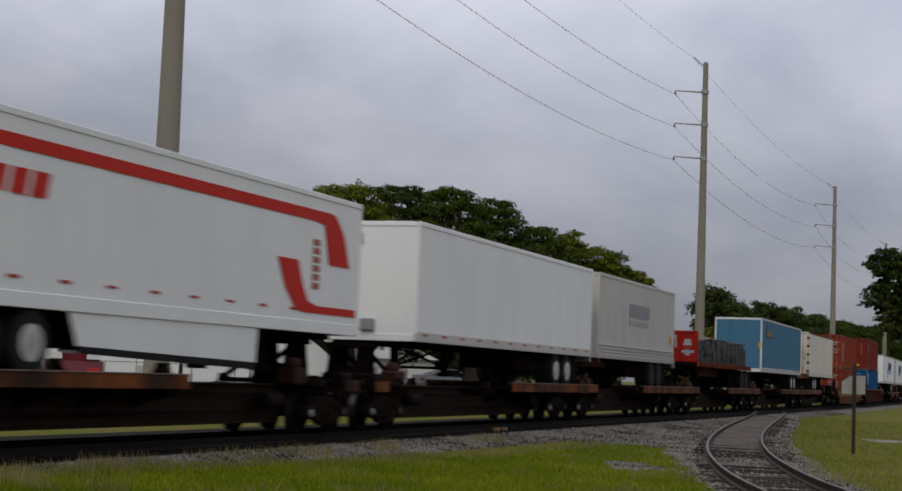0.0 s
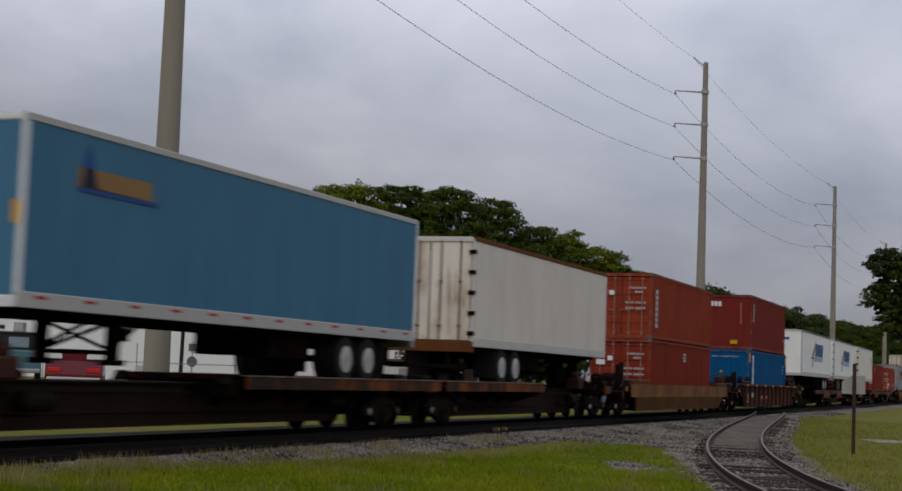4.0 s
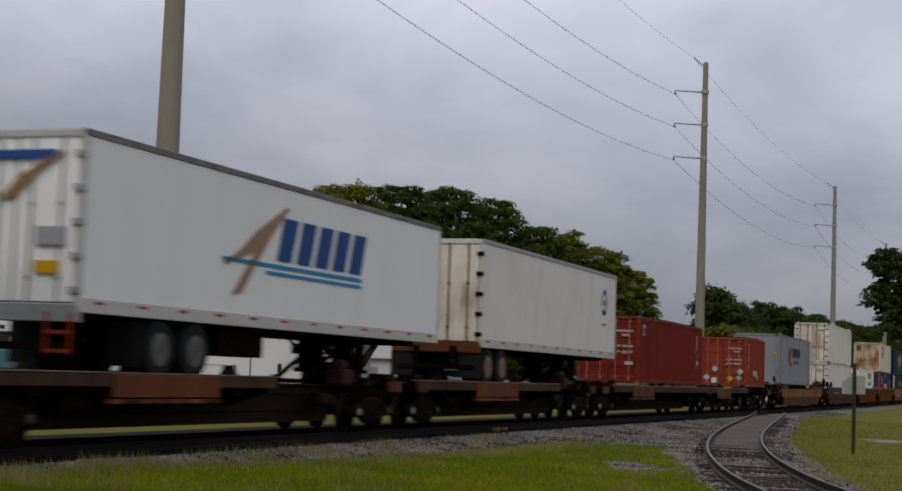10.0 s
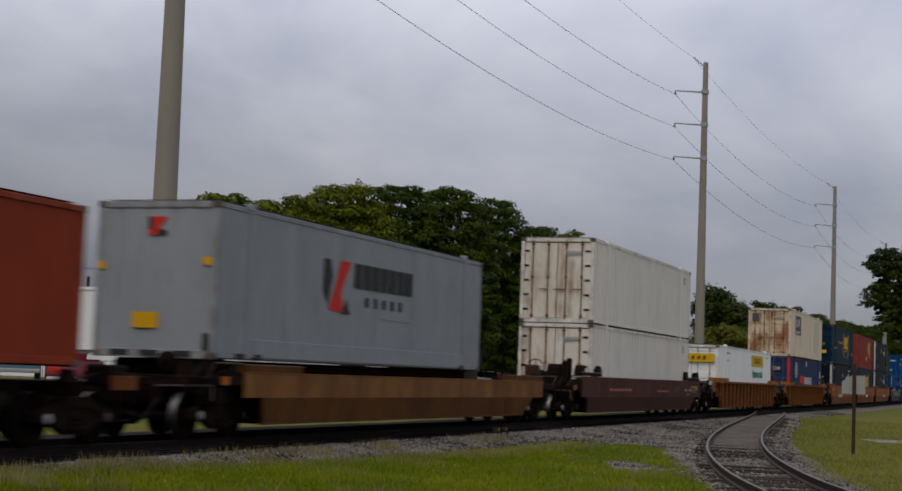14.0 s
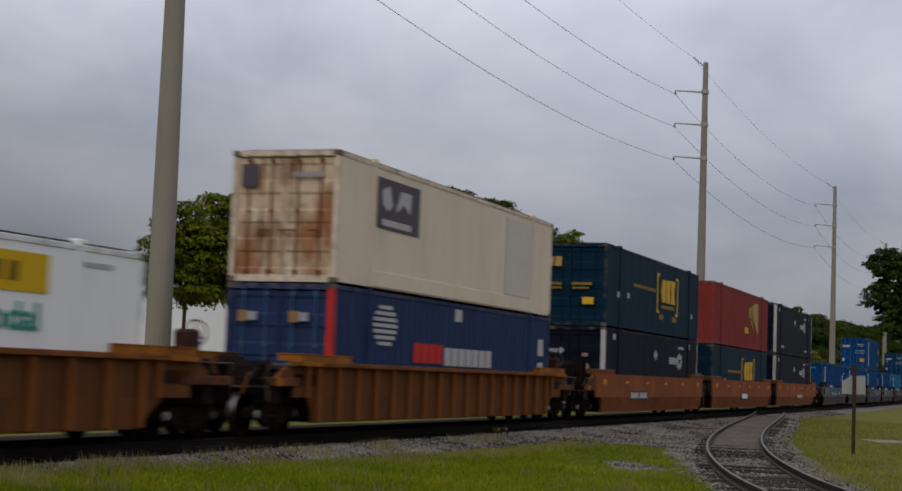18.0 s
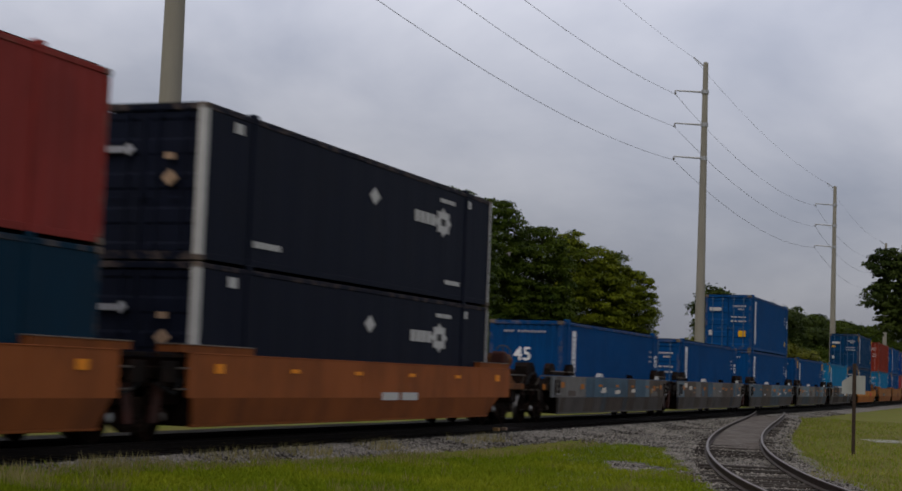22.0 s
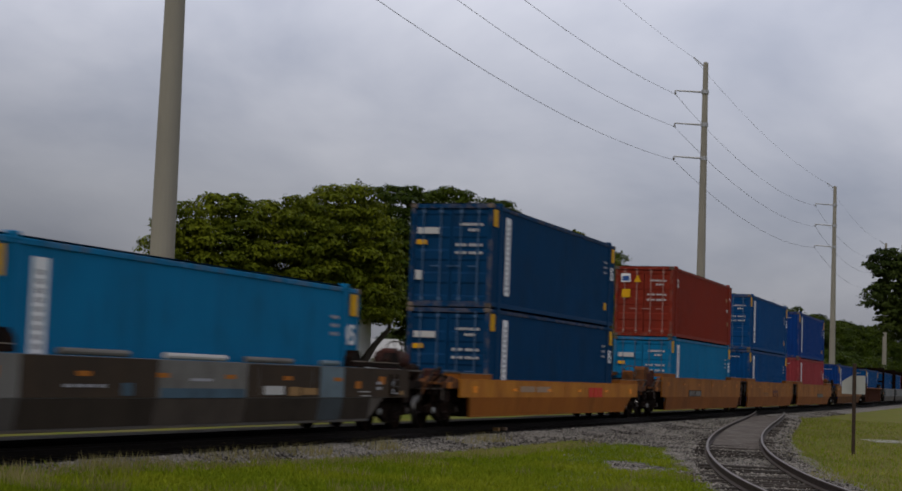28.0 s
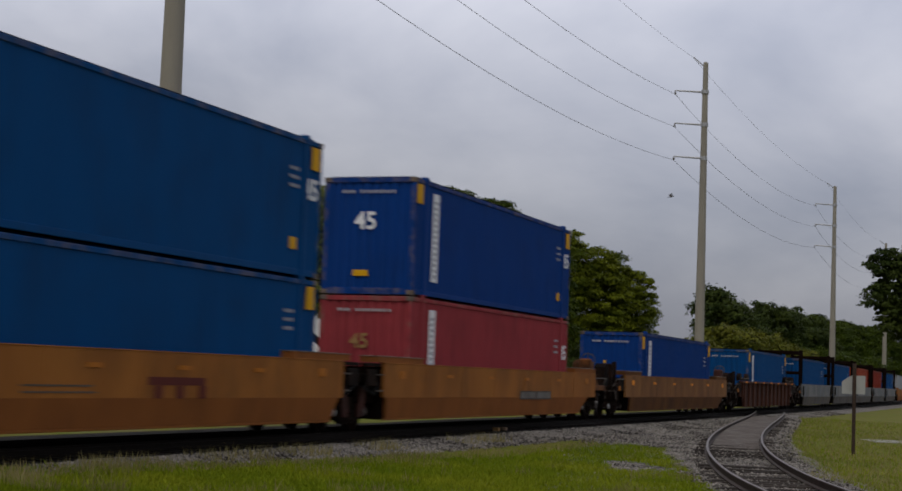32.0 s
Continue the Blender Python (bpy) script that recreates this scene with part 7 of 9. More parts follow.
    for x in (-h + 0.9, h - 0.9):
        part("end_plate", kept("spine_end_plate", lambda: Shape().box(-0.35, 0.35, -1.34, -1.26, 0.92, 1.16, 0.01)), GEARTAN if x < 0 else DECKEDGE, t, at=pose(x, 0, 0))
        part("end_step", kept("spine_end_step", lambda: Shape().tube((-0.2, -1.32, 0.95), (-0.2, -1.34, 0.42), 0.018, 6).tube((0.2, -1.32, 0.95), (0.2, -1.34, 0.42), 0.018, 6).tube((-0.2, -1.34, 0.42), (0.2, -1.34, 0.42), 0.02, 6)), GEAR, t, at=pose(x, 0, 0))
        part("end_box", kept("spine_end_box", lambda: Shape().box(-0.3, 0.3, -1.2, -0.7, 0.98, 1.34, 0.04).tube((-0.3, -1.24, 1.2), (0.9, -1.24, 1.12), 0.028, 6).tube((-0.9, -1.0, 1.08), (-0.3, -1.0, 1.2), 0.028, 6)), GEAR, t, at=pose(x, 0, 0, 0, 0, 0))
        part("brake_tank", kept("spine_brake_tank", lambda: Shape().turn((-0.4, -0.85, 0.72), (1, 0, 0), [(0, 0.08), (0.05, 0.17), (0.75, 0.17), (0.8, 0.08)], 12)), GEAR, t, at=pose(x * (1 - 3.4 / h), 0, 0))
    part("brake_rod", Shape().tube((-h + 3, -0.58, 0.5), (h - 3, -0.58, 0.5), 0.025, 6).tube((-h + 3, -0.6, 0.86), (h - 3, -0.6, 0.86), 0.03, 6), GEAR, t)
    for s in bogies:
        bogie(t, s - mid, s)
    coupler(t, -h + 0.6, -1)
    coupler(t, h - 0.6, 1)
    return rides(t, mid)


def load(ob, s, z):
    return rides(ob, s, z)


def side_strip(t, L, W, H, u=1.25):
    """A tall white vertical strip of illegible writing by the leading corner."""
    plate(t, "name_strip", "side", [rect(u, u + 0.42, 0.40, H - 0.27)], "white", L, W, "white vertical strip with illegible small writing")
    plate(t, "strip_writing", "side", column(u + 0.10, u + 0.30, 0.5, H - 0.4, 14, 0.4), "grey", L, W, lift=0.007)


def door_writing(t, L, W, H, color="dirty"):
    """Lines of small door writing, as bars."""
    for u0, u1, v, n in ((1.48, 2.2, H - 0.62, 7), (1.75, 2.1, H - 0.78, 3), (1.38, 1.72, H - 1.2, 3), (1.78, 2.2, H - 1.2, 4), (1.38, 1.72, H - 1.42, 3), (1.78, 2.2, H - 1.42, 4)):
        plate(t, "door_writing", "lead", bars(u0, u1, v, v + 0.075, n, 0.3), color, L, W, lift=0.012)


def blue_box(color="blue", lead="door", L=13.72, H=2.9, strip=True, yellow=True, big=None, label=None):
    W = 2.44
    t = container(L, H, W, color, label or "weathered blue steel shipping container with a white side strip", lead, posts=L > 13, bars_mat=PAINTS["bluebar"])
    if strip:
        side_strip(t, L, W, H, 1.25 if L > 13 else 0.6)
    plate(t, "code_writing", "side", [r for v in (H - 0.72, H - 0.90, H - 1.08) for r in bars(L - 1.5, L - 1.05, v, v + 0.07, 4, 0.4)], "grey", L, W)
    if L > 13 and yellow:
        for u in (0.14, L - 0.5):
            plate(t, "height_stripe", "side", [rect(u, u + 0.36, H - 0.62, H - 0.14)], "yellow", L, W, "yellow height warning panel", lift=0.012)
    if big:
        number_text(t, "45", "side", L - 0.80, 1.65, 0.62, L, W)
        plate(t, "yellow_label", "side", [rect(L - 1.4, L - 1.1, 0.55, 0.8)], "yellow", L, W)
    if lead == "door":
        door_writing(t, L, W, H)
        plate(t, "door_plate", "lead", [rect(0.22, 0.86, H - 0.85, H - 0.67)], "dirty", L, W, lift=0.012)
        plate(t, "door_label", "lead", [rect(0.2, 0.5, H - 1.15, H - 1.02)] if yellow else [rect(1.78, 2.16, 0.7, 1.02)], "yellow", L, W, lift=0.012)
        plate(t, "door_label", "lead", [rect(0.2, 0.42, 0.75, 1.02)], "dirty", L, W, lift=0.012)
    else:
        plate(t, "code_writing", "lead", bars(0.5, 0.85, H - 0.39, H - 0.32, 4, 0.4) + bars(0.98, 1.95, H - 0.39, H - 0.32, 9, 0.45), "dirtygrey", L, W, lift=0.012)
        plate(t, "warning_label", "lead", [rect(0.85, 1.25, 0.45, 0.6) if big else rect(0.95, 1.05, H - 1.2, H - 1.1)], "yellow", L, W, lift=0.012)
        if big:
            number_text(t, "45", "lead", 0.84, 1.62, 0.6 if color != "pink" else 0.5, L, W, "white" if color != "pink" else "tawny")
    return t


def stack(units, s, z=0.33):
    """Puts loads one on another, centred at s."""
    for u, H in units:
        load(u, s, z)
        z += H + 0.03


def build_spine_train():
    lab = "rust-brown skeleton spine car with orange-edged wheel platform"
    for a, b, thin, deep, hitch, bogies in (
            (-18, -0.4, (-17.0, -9.0), None, -2.0, None), (-0.3, 17.2, (-0.3, 8.96), None, 15.4, None), (17.2, 34.75, (27.8, 37.0), None, 19.2, None),
            (34.75, 52.05, (44.0, 54.4), None, 36.6, None), (52.05, 69.4, (62.0, 71.5), None, 53.8, None), (69.4, 88.6, (79.6, 90.0), None, 71.6, None),
            (88.6, 107.8, (90.6, 99.0), None, 105.6, (91.0, 106.1)), (155.3, 172.65, (164.0, 172.3), (168.44, 172.24), 158.9, None), (172.65, 190.3, (173.2, 183.0), (177.0, 180.6), 188.4, None),
            (190.3, 208.0, (190.8, 203.0), (195.0, 198.6), 206.0, None), (208.0, 228.9, (210.0, 227.5), (212.6, 216.0), None, (209.7, 227.35)),
            (228.9, 246.5, (227.8, 238.0), (229.3, 232.9), None, (240.45, 244.6))):
        spine_car(a, b, lab, thin, deep, hitch, bogies)
    D = 1.12
    W = 2.6
    # white trailer with a red angular stripe
    t = trailer(16.15, "white", "white semi-trailer with red angular stripe on a spine car", "doors", "lead", skirt=True)
    L = 16.15
    plate(t, "red_stripe", "side", [[(0, 3.4), (13.7, 3.38), (14.18, 3.33), (14.48, 2.5), (15.54, 2.5), (15.2, 3.2), (14.75, 3.58), (14.4, 3.61), (0, 3.61)]], "red", L, W, "red angular stripe")
    plate(t, "red_hook", "side", [[(12.02, 2.5), (12.97, 2.5), (13.2, 2.05), (13.49, 1.68), (13.9, 1.6), (15.95, 1.6), (15.95, 1.44), (13.3, 1.44), (12.9, 1.5), (12.4, 1.9)]], "red", L, W, "red hooked stripe")
    plate(t, "red_lettering", "side", bars(0.9, 4.15, 2.72, 3.12, 6, 0.22, 0.1), "red", L, W, "red block lettering drawn as bars")
    plate(t, "vertical_lettering", "side", column(13.66, 14.0, 1.95, 3.05, 6, 0.3), "faint", L, W)
    load(t, 16.55 - L / 2, D)
    # plain white trailer
    t = trailer(16.15, "white", "plain white semi-trailer with chrome nose on a spine car", "nose", "trail")
    plate(t, "nose_lettering", "lead", bars(0.35, 1.05, 3.45, 3.65, 4, 0.15), "navy", L, W)
    plate(t, "nose_lettering", "lead", [rect(0.3, 1.1, 3.4, 3.7)], "dirty", L, W, lift=0.002)
    load(t, 20.1 + L / 2, D)
    # grey refrigerated box
    L = 12.19
    t = trailer(L, "greywhite", "grey-white refrigerated trailer box with blue-grey lettering bars", "nose", "trail", refl=False, rim=RIMDARK, rail=PAINTS["greywhite"], W=2.5, name="refrigerated_trailer")
    plate(t, "block_lettering", "side", bars(4.4, 7.75, 2.64, 3.14, 8, 0.2), "grey", L, 2.5, "blue-grey block lettering drawn as bars")
    plate(t, "small_lettering", "side", bars(4.42, 7.7, 2.32, 2.52, 6, 0.6), "grey", L, 2.5)
    for i in range(4):
        part("lower_rib", Shape().box(-L / 2 + 0.1, L / 2 - 0.1, -1.29, -1.24, 1.12 + i * 0.12, 1.16 + i * 0.12, 0.01), PAINTS["greywhite"], t)
    part("chassis_frame", Shape().box(-L / 2 + 0.3, L / 2 - 0.1, -0.55, -0.42, 0.72, 1.03, 0.01).box(-L / 2 + 0.3, L / 2 - 0.1, 0.42, 0.55, 0.72, 1.03, 0.01).box(-L / 2 + 0.2, -L / 2 + 0.45, -1.22, 1.22, 0.85, 1.03, 0.01).box(L / 2 - 0.4, L / 2 - 0.1, -1.22, 1.22, 0.85, 1.03, 0.01), PAINTS["brownred"], t)
    part("cooling_unit", Shape().box(-L / 2 - 0.32, -L / 2 + 0.03, -0.9, 0.9, 2.35, 3.75, 0.06), PAINTS["greywhite"], t)
    part("cooling_grille", Shape().box(-L / 2 - 0.34, -L / 2 - 0.3, -0.7, 0.7, 2.5, 3.1, 0.02), MARK["black"], t)
    plate(t, "yellow_label", "side", [rect(L - 0.85, L - 0.5, 1.83, 2.13)], "yellow", L, 2.5)
    load(t, 37.35 + L / 2, D)
    # flatbed with a red headboard and a tarped load
    L = 14.2
    t = thing("flatbed_trailer", "red flatbed trailer with a tall red headboard on a spine car", "trailer", "train trailers")
    zb = 1.22
    part("deck", Shape().box(-L / 2, L / 2, -1.28, 1.28, zb - 0.14, zb, 0.015), STEEL, t)
    for k in (-1, 1):
        y0, y1 = sorted((1.26 * k, 1.32 * k))
        part("side_rail", Shape().box(-L / 2, L / 2, y0, y1, zb - 0.20, zb + 0.015, 0.012), PAINTS["darkred"], t)
        for i in range(20):
            part("stake_pocket", kept("stake_pocket", lambda: Shape().box(-0.05, 0.05, -0.03, 0.03, -0.19, 0.02, 0.008)), PAINTS["brownred"], t, at=pose(-L / 2 + 0.5 + i * (L - 1.0) / 19, 1.345 * k, zb))
        # beam in the shade-darkened red, since it lies beneath the deck
        part("main_beam", Shape().prism([(-L / 2 + 1, zb - 0.14), (-L / 2 + 1, zb - 0.3), (-L / 2 + 3.4, zb - 0.62), (L / 2 - 1.5, zb - 0.55), (L / 2, zb - 0.3), (L / 2, zb - 0.14)], 0.42 * k - 0.03, 0.42 * k + 0.03), PAINTS["red_low"], t)
    hb = part("headboard", Shape().box(-L / 2, -L / 2 + 0.10, -1.28, 1.28, zb, 2.60, 0.015), PAINTS["brightred"], t, "bright red steel headboard")
    for y in (-1.2, -0.4, 0.4, 1.2):
        part("headboard_post", Shape().box(-L / 2 - 0.05, -L / 2 + 0.0, y - 0.06, y + 0.06, zb, 2.60, 0.01), PAINTS["brightred"], hb)
    part("headboard_rail", Shape().box(-L / 2 - 0.04, -L / 2 + 0.0, -1.28, 1.28, 2.5, 2.6, 0.01).box(-L / 2 - 0.04, -L / 2 + 0.0, -1.28, 1.28, zb + 0.55, zb + 0.62, 0.01), PAINTS["brightred"], hb)
    plate(t, "pale_marking", "lead", [[(1.05, 2.42), (1.6, 2.42), (1.6, 2.34), (1.15, 2.34)], [(1.15, 2.34), (1.15, 1.95), (1.07, 1.9), (1.07, 2.34)], [(1.52, 2.34), (1.6, 2.34), (1.62, 1.8), (1.54, 1.86)], rect(1.9, 2.3, 1.95, 2.05), rect(1.95, 2.25, 2.05, 2.22), rect(1.85, 2.4, 1.62, 1.74), rect(2.0, 2.2, 1.5, 1.85)], "grey", L, 2.56, lift=0.02)
    running_gear(t, L, 1, RIMDARK, 1.03, box=False, back=1.7, lead=1.8)
    part("suspension_subframe", Shape().prism([(2.2, 1.06), (2.3, 0.62), (2.5, 0.12), (4.0, 0.12), (4.2, 0.55), (5.4, 0.62), (5.4, 1.06)], -0.95, 0.5), STEEL, t)
    load(t, 54.4 + L / 2, D)
    # the tarped load on it: a row of wrapped bundles with battens, boards and lashings
    tarp = mat("dark_green_tarpaulin", (0.0025, 0.006, 0.0055), 0.42, second=(0.004, 0.0095, 0.009), scale=3.5, amount=0.9, bump=1.0, bump_scale=5.0, spec=0.075, own=True)
    t = thing("tarped_load", "cargo in crumpled dark green tarpaulin with battens on the flatbed", "cargo")
    LL, n = 9.2, 8
    rg = random.Random(12)

    def crumple(x, y, z):
        """How far the sheet stands out: sharp folds over a slack drape."""
        return 0.09 * (0.28 - abs(noise.noise((x * 1.6, y * 1.6, z * 2.0)))) + 0.03 * (0.25 - abs(noise.noise((x * 4.3 + 7, y * 3.1, z * 4.7))))

    def tarped(x0, x1, hh, cols, edge=0.0):
        prof = [(-1.17, 0.0), (-1.17, 0.16), (-1.16, 0.32), (-1.15, 0.48), (-1.14, 0.64), (-1.13, 0.80), (-1.10, 0.94), (-1.0, hh), (-0.6, hh + 0.02), (0.0, hh + 0.03), (0.6, hh + 0.02), (1.0, hh), (1.12, 0.8), (1.16, 0.4), (1.17, 0.0)]
        sh, m = Shape(), len(prof)
        for k in range(cols + 1):
            x = x0 + (x1 - x0) * k / cols
            drop = edge * (1 - k / cols)
            for y, z in prof:
                w = crumple(x, y, z) * (1 if z > 0.05 else 0.2)
                sh.v.append((x + 0.3 * w, y * (1 + w), max(z * (1 - drop) + (w if z > 0.05 else 0), 0.0)))
        sh.f = [(k * m + q, k * m + q + 1, (k + 1) * m + q + 1, (k + 1) * m + q) for k in range(cols) for q in range(m - 1)] + [tuple(range(m)), tuple(range(cols * m, (cols + 1) * m))[::-1]]
        return sh

    for i in range(n):
        x0, x1 = -LL / 2 + i * LL / n, -LL / 2 + (i + 1) * LL / n - 0.03
        hh = 1.04 + rg.uniform(-0.05, 0.05)
        part("tarp_block", tarped(x0, x1, hh, 12), tarp, t)
        part("dunnage_board", Shape().box(x0 - 0.1, x1 + 0.2, -1.14, -0.98, hh + 0.085, hh + 0.125, 0.01), MARK["strap"] if i % 4 else MARK["tawny"], t)
    part("tarp_block", tarped(-LL / 2 - 3.85, -LL / 2 - 0.02, 1.05, 26, 0.14), tarp, t)
    for s0 in (58.62, 59.8, 61.4, 62.5, 63.65, 64.7, 65.8, 66.7):
        xb = s0 - 58.6 - LL / 2
        part("batten", Shape().prism_x([(-1.25, -0.2), (-1.21, -0.2), (-1.14, 1.06), (1.14, 1.08), (1.2, -0.02), (1.24, -0.02), (1.18, 1.13), (-1.18, 1.11)], xb, xb + 0.055), MARK["strap"], t)
    part("front_strap", Shape().prism([(-LL / 2 - 2.40, 1.06), (-LL / 2 - 2.30, 1.08), (-LL / 2 - 1.18, 0.0), (-LL / 2 - 1.26, 0.0)], -1.26, -1.22), MARK["strap"], t)
    part("front_board", Shape().prism([(-LL / 2 - 2.5, 0.97), (-LL / 2 - 0.6, 1.14), (-LL / 2 - 0.6, 1.19), (-LL / 2 - 2.5, 1.02)], -1.20, -1.08), MARK["strap"], t)
    part("front_board", Shape().box(-LL / 2 - 1.0, -LL / 2 + 1.2, -1.0, -0.86, 1.15, 1.19, 0.01), MARK["dirty"], t)
    load(t, 58.6 + LL / 2, D + 1.225)
    # light blue trailer
    L = 16.15
    t = trailer(L, "lightblue", "light blue semi-trailer with white trim and patched logo", "nose", "trail", rail=MARK["dirty"], trims=MARK["white"], refl=True)
    plate(t, "logo_patch", "side", [rect(1.43, 3.68, 3.02, 3.34)], "tawny", L, W, "tan bar of an overpainted logo")
    plate(t, "logo_patch", "side", [[(1.5, 2.95), (3.9, 2.95), (3.9, 3.02), (2.0, 3.05), (1.75, 3.75), (1.6, 3.4)]], "navy", L, W)
    plate(t, "yellow_label", "lead", [rect(2.42, 2.56, 2.3, 2.65)], "yellow", L, W)
    load(t, 72.1 + L / 2, D)
    # dirty white trailer with doors leading
    L = 13.9
    t = trailer(L, "creamwhite", "dirty off-white semi-trailer with rusty door hinges", "doors", "lead", rim=RIM, refl=False, top=PAINTS["rustdark"])
    load(t, 92.5 + L / 2, D)
    # trailers with a blue speed logo
    for s, lead, wh, lad in ((157.1, "nose", "trail", False), (176.0, "doors", "lead", True)):
        L = 16.15
        t = trailer(L, "white", "white semi-trailer with blue slanted logo" + (" and ladder by its doors" if lad else " on a spine car"), lead, wh, ladder=lad, rail=PAINTS["greywhite"], trims=MARK["dirty"], top=ROOFEDGE, rim=RIM if lead == "nose" else RIMGREY)
        u = 5.0
        shp = []
        for i in range(5):
            w = 0.78
            x = u + 1.95 + i * 0.88
            shp.append([(x, 2.4), (x + w * 0.85, 2.4), (x + w * 1.2, 3.28), (x + w * 0.35, 3.28)])
        plate(t, "blue_lettering", "side", shp, "navy", L, W, "blue block logo drawn as plain bars")
        plate(t, "cyan_underline", "side", [rect(u - 0.3, u + 6.2, 2.24, 2.32), rect(u + 1.5, u + 6.2, 2.10, 2.17)], "cyan", L, W)
        plate(t, "brown_swoosh", "side", [[(u + 0.1, 1.62), (u + 0.5, 1.66), (u + 1.55, 2.75), (u + 2.45, 3.5), (u + 2.3, 3.5), (u + 1.1, 2.95), (u + 0.3, 2.45), (u - 0.25, 2.22), (u - 0.2, 2.15), (u + 1.0, 2.5)]], "brown", L, W, "brown curved swoosh")
        if lead == "nose":
            plate(t, "nose_lettering", "lead", bars(0.8, 1.75, 3.33, 3.5, 5, 0.12, 0.06), "navy", L, W)
        else:
            plate(t, "door_logo", "lead", [[(0.2, 3.5), (1.9, 3.5), (2.1, 3.65), (0.2, 3.65)]], "navy", L, W, lift=0.03)
            plate(t, "door_swoosh", "lead", [[(1.0, 2.85), (1.25, 2.85), (1.75, 3.3), (2.25, 3.62), (1.95, 3.52), (1.4, 3.25)]], "tawny", L, W, lift=0.034)
            plate(t, "door_label", "lead", [rect(1.75, 2.2, 1.65, 1.85)], "yellow", L, W, lift=0.03)
            plate(t, "door_label", "lead", [rect(1.75, 2.3, 2.1, 2.4)], "grey", L, W, lift=0.03)
        load(t, s + L / 2, D)
    L = 14.6
    t = trailer(L, "offwhite", "white semi-trailer with rusty doors and a blue ring logo", "doors", "lead", rim=RIMTAN, refl=True, box=False, top=MARK["grey"], back=1.45)
    for k0, k1, hue in ((3, 8, "cyan"), (8, 12, "dirtygrey"), (13, 18, "navy"), (18, 23, "dirtygrey")):
        arc = [math.pi / 10 * k for k in range(k0, k1)]
        plate(t, "ring_logo", "side", [[(13.0 + r * math.cos(q), 2.95 + r * math.sin(q)) for q, r in [(q, 0.45) for q in arc] + [(q, 0.27) for q in arc[::-1]]]], hue, L, W, "arc of a ring logo")
    plate(t, "ring_logo_dot", "side", [[(13.0 + 0.12 * math.cos(a), 2.95 + 0.12 * math.sin(a)) for a in [math.pi * 2 * i / 10 for i in range(10)]]], "dullgold", L, W)
    plate(t, "small_writing", "side", bars(12.7, 13.4, 2.15, 2.22, 6), "grey", L, W)
    load(t, 195.42 + L / 2, D)
    # containers on spine cars
    L, H = 12.19, 2.59
    t = container(L, H, 2.44, "red", "brown-red steel shipping container with white door writing", "door", bars_mat=PAINTS["redbar"])
    door_writing(t, L, 2.44, H)
    plate(t, "door_emblem", "lead", [rect(0.25, 0.58, H - 0.72, H - 0.36)], "dirty", L, 2.44, lift=0.03)
    plate(t, "door_emblem_inset", "lead", [rect(0.28, 0.55, H - 0.66, H - 0.42)], "navy", L, 2.44, lift=0.035)
    plate(t, "door_emblem_flash", "lead", [[(0.30, H - 0.60), (0.52, H - 0.62), (0.44, H - 0.50)]], "dullgold", L, 2.44, lift=0.038)
    plate(t, "door_writing", "lead", bars(0.25, 1.0, H - 0.84, H - 0.80, 1), "faint", L, 2.44, lift=0.03)
    plate(t, "door_label", "lead", [rect(0.3, 0.55, 1.15, 1.45)], "faint", L, 2.44, lift=0.03)
    plate(t, "door_label", "lead", [rect(0.62, 0.85, 1.34, 1.48), rect(1.88, 2.2, 0.72, 0.84)], "dirty", L, 2.44, lift=0.03)
    plate(t, "emblem_inset", "side", [rect(0.60, 0.85, H - 0.66, H - 0.44)], "navy", L, 2.44, lift=0.008)
    plate(t, "door_label", "lead", [[(0.72, 1.72), (0.9, 1.72), (0.81, 1.9)]], "yellow", L, 2.44, lift=0.03)
    plate(t, "emblem", "side", [rect(0.55, 0.9, H - 0.72, H - 0.32)], "dirty", L, 2.44)
    plate(t, "faded_writing", "side", [rect(10.75, 11.1, 1.55, 2.2), rect(10.85, 11.05, 0.75, 1.15)], "faint", L, 2.44, "faded pale writing")
    plate(t, "warning_label", "side", [rect(10.6, 10.8, 1.42, 1.52), rect(11.05, 11.25, 1.22, 1.36)], "tawny", L, 2.44)
    plate(t, "white_label", "side", [rect(11.05, 11.3, 0.92, 1.1)], "dirty", L, 2.44)
    load(t, 214.1 + L / 2, 1.29)
    L = 6.06
    t = container(L, H, 2.44, "orange", "short orange-red shipping container with hazard diamonds on its doors", "door", bars_mat=PAINTS["redbar"])
    door_writing(t, L, 2.44, H)
    for u, v, c in ((0.80, 0.92, "dirty"), (0.36, 0.47, "dirty"), (1.60, 0.44, "yellow"), (2.12, 0.80, "dirty"), (2.05, 0.48, "grey")):
        plate(t, "hazard_diamond", "lead", [[(u - 0.17, v), (u, v - 0.17), (u + 0.17, v), (u, v + 0.17)]], c, L, 2.44, lift=0.04)
    plate(t, "door_label", "lead", [rect(0.62, 0.88, 0.2, 0.45)], "white", L, 2.44, lift=0.04)
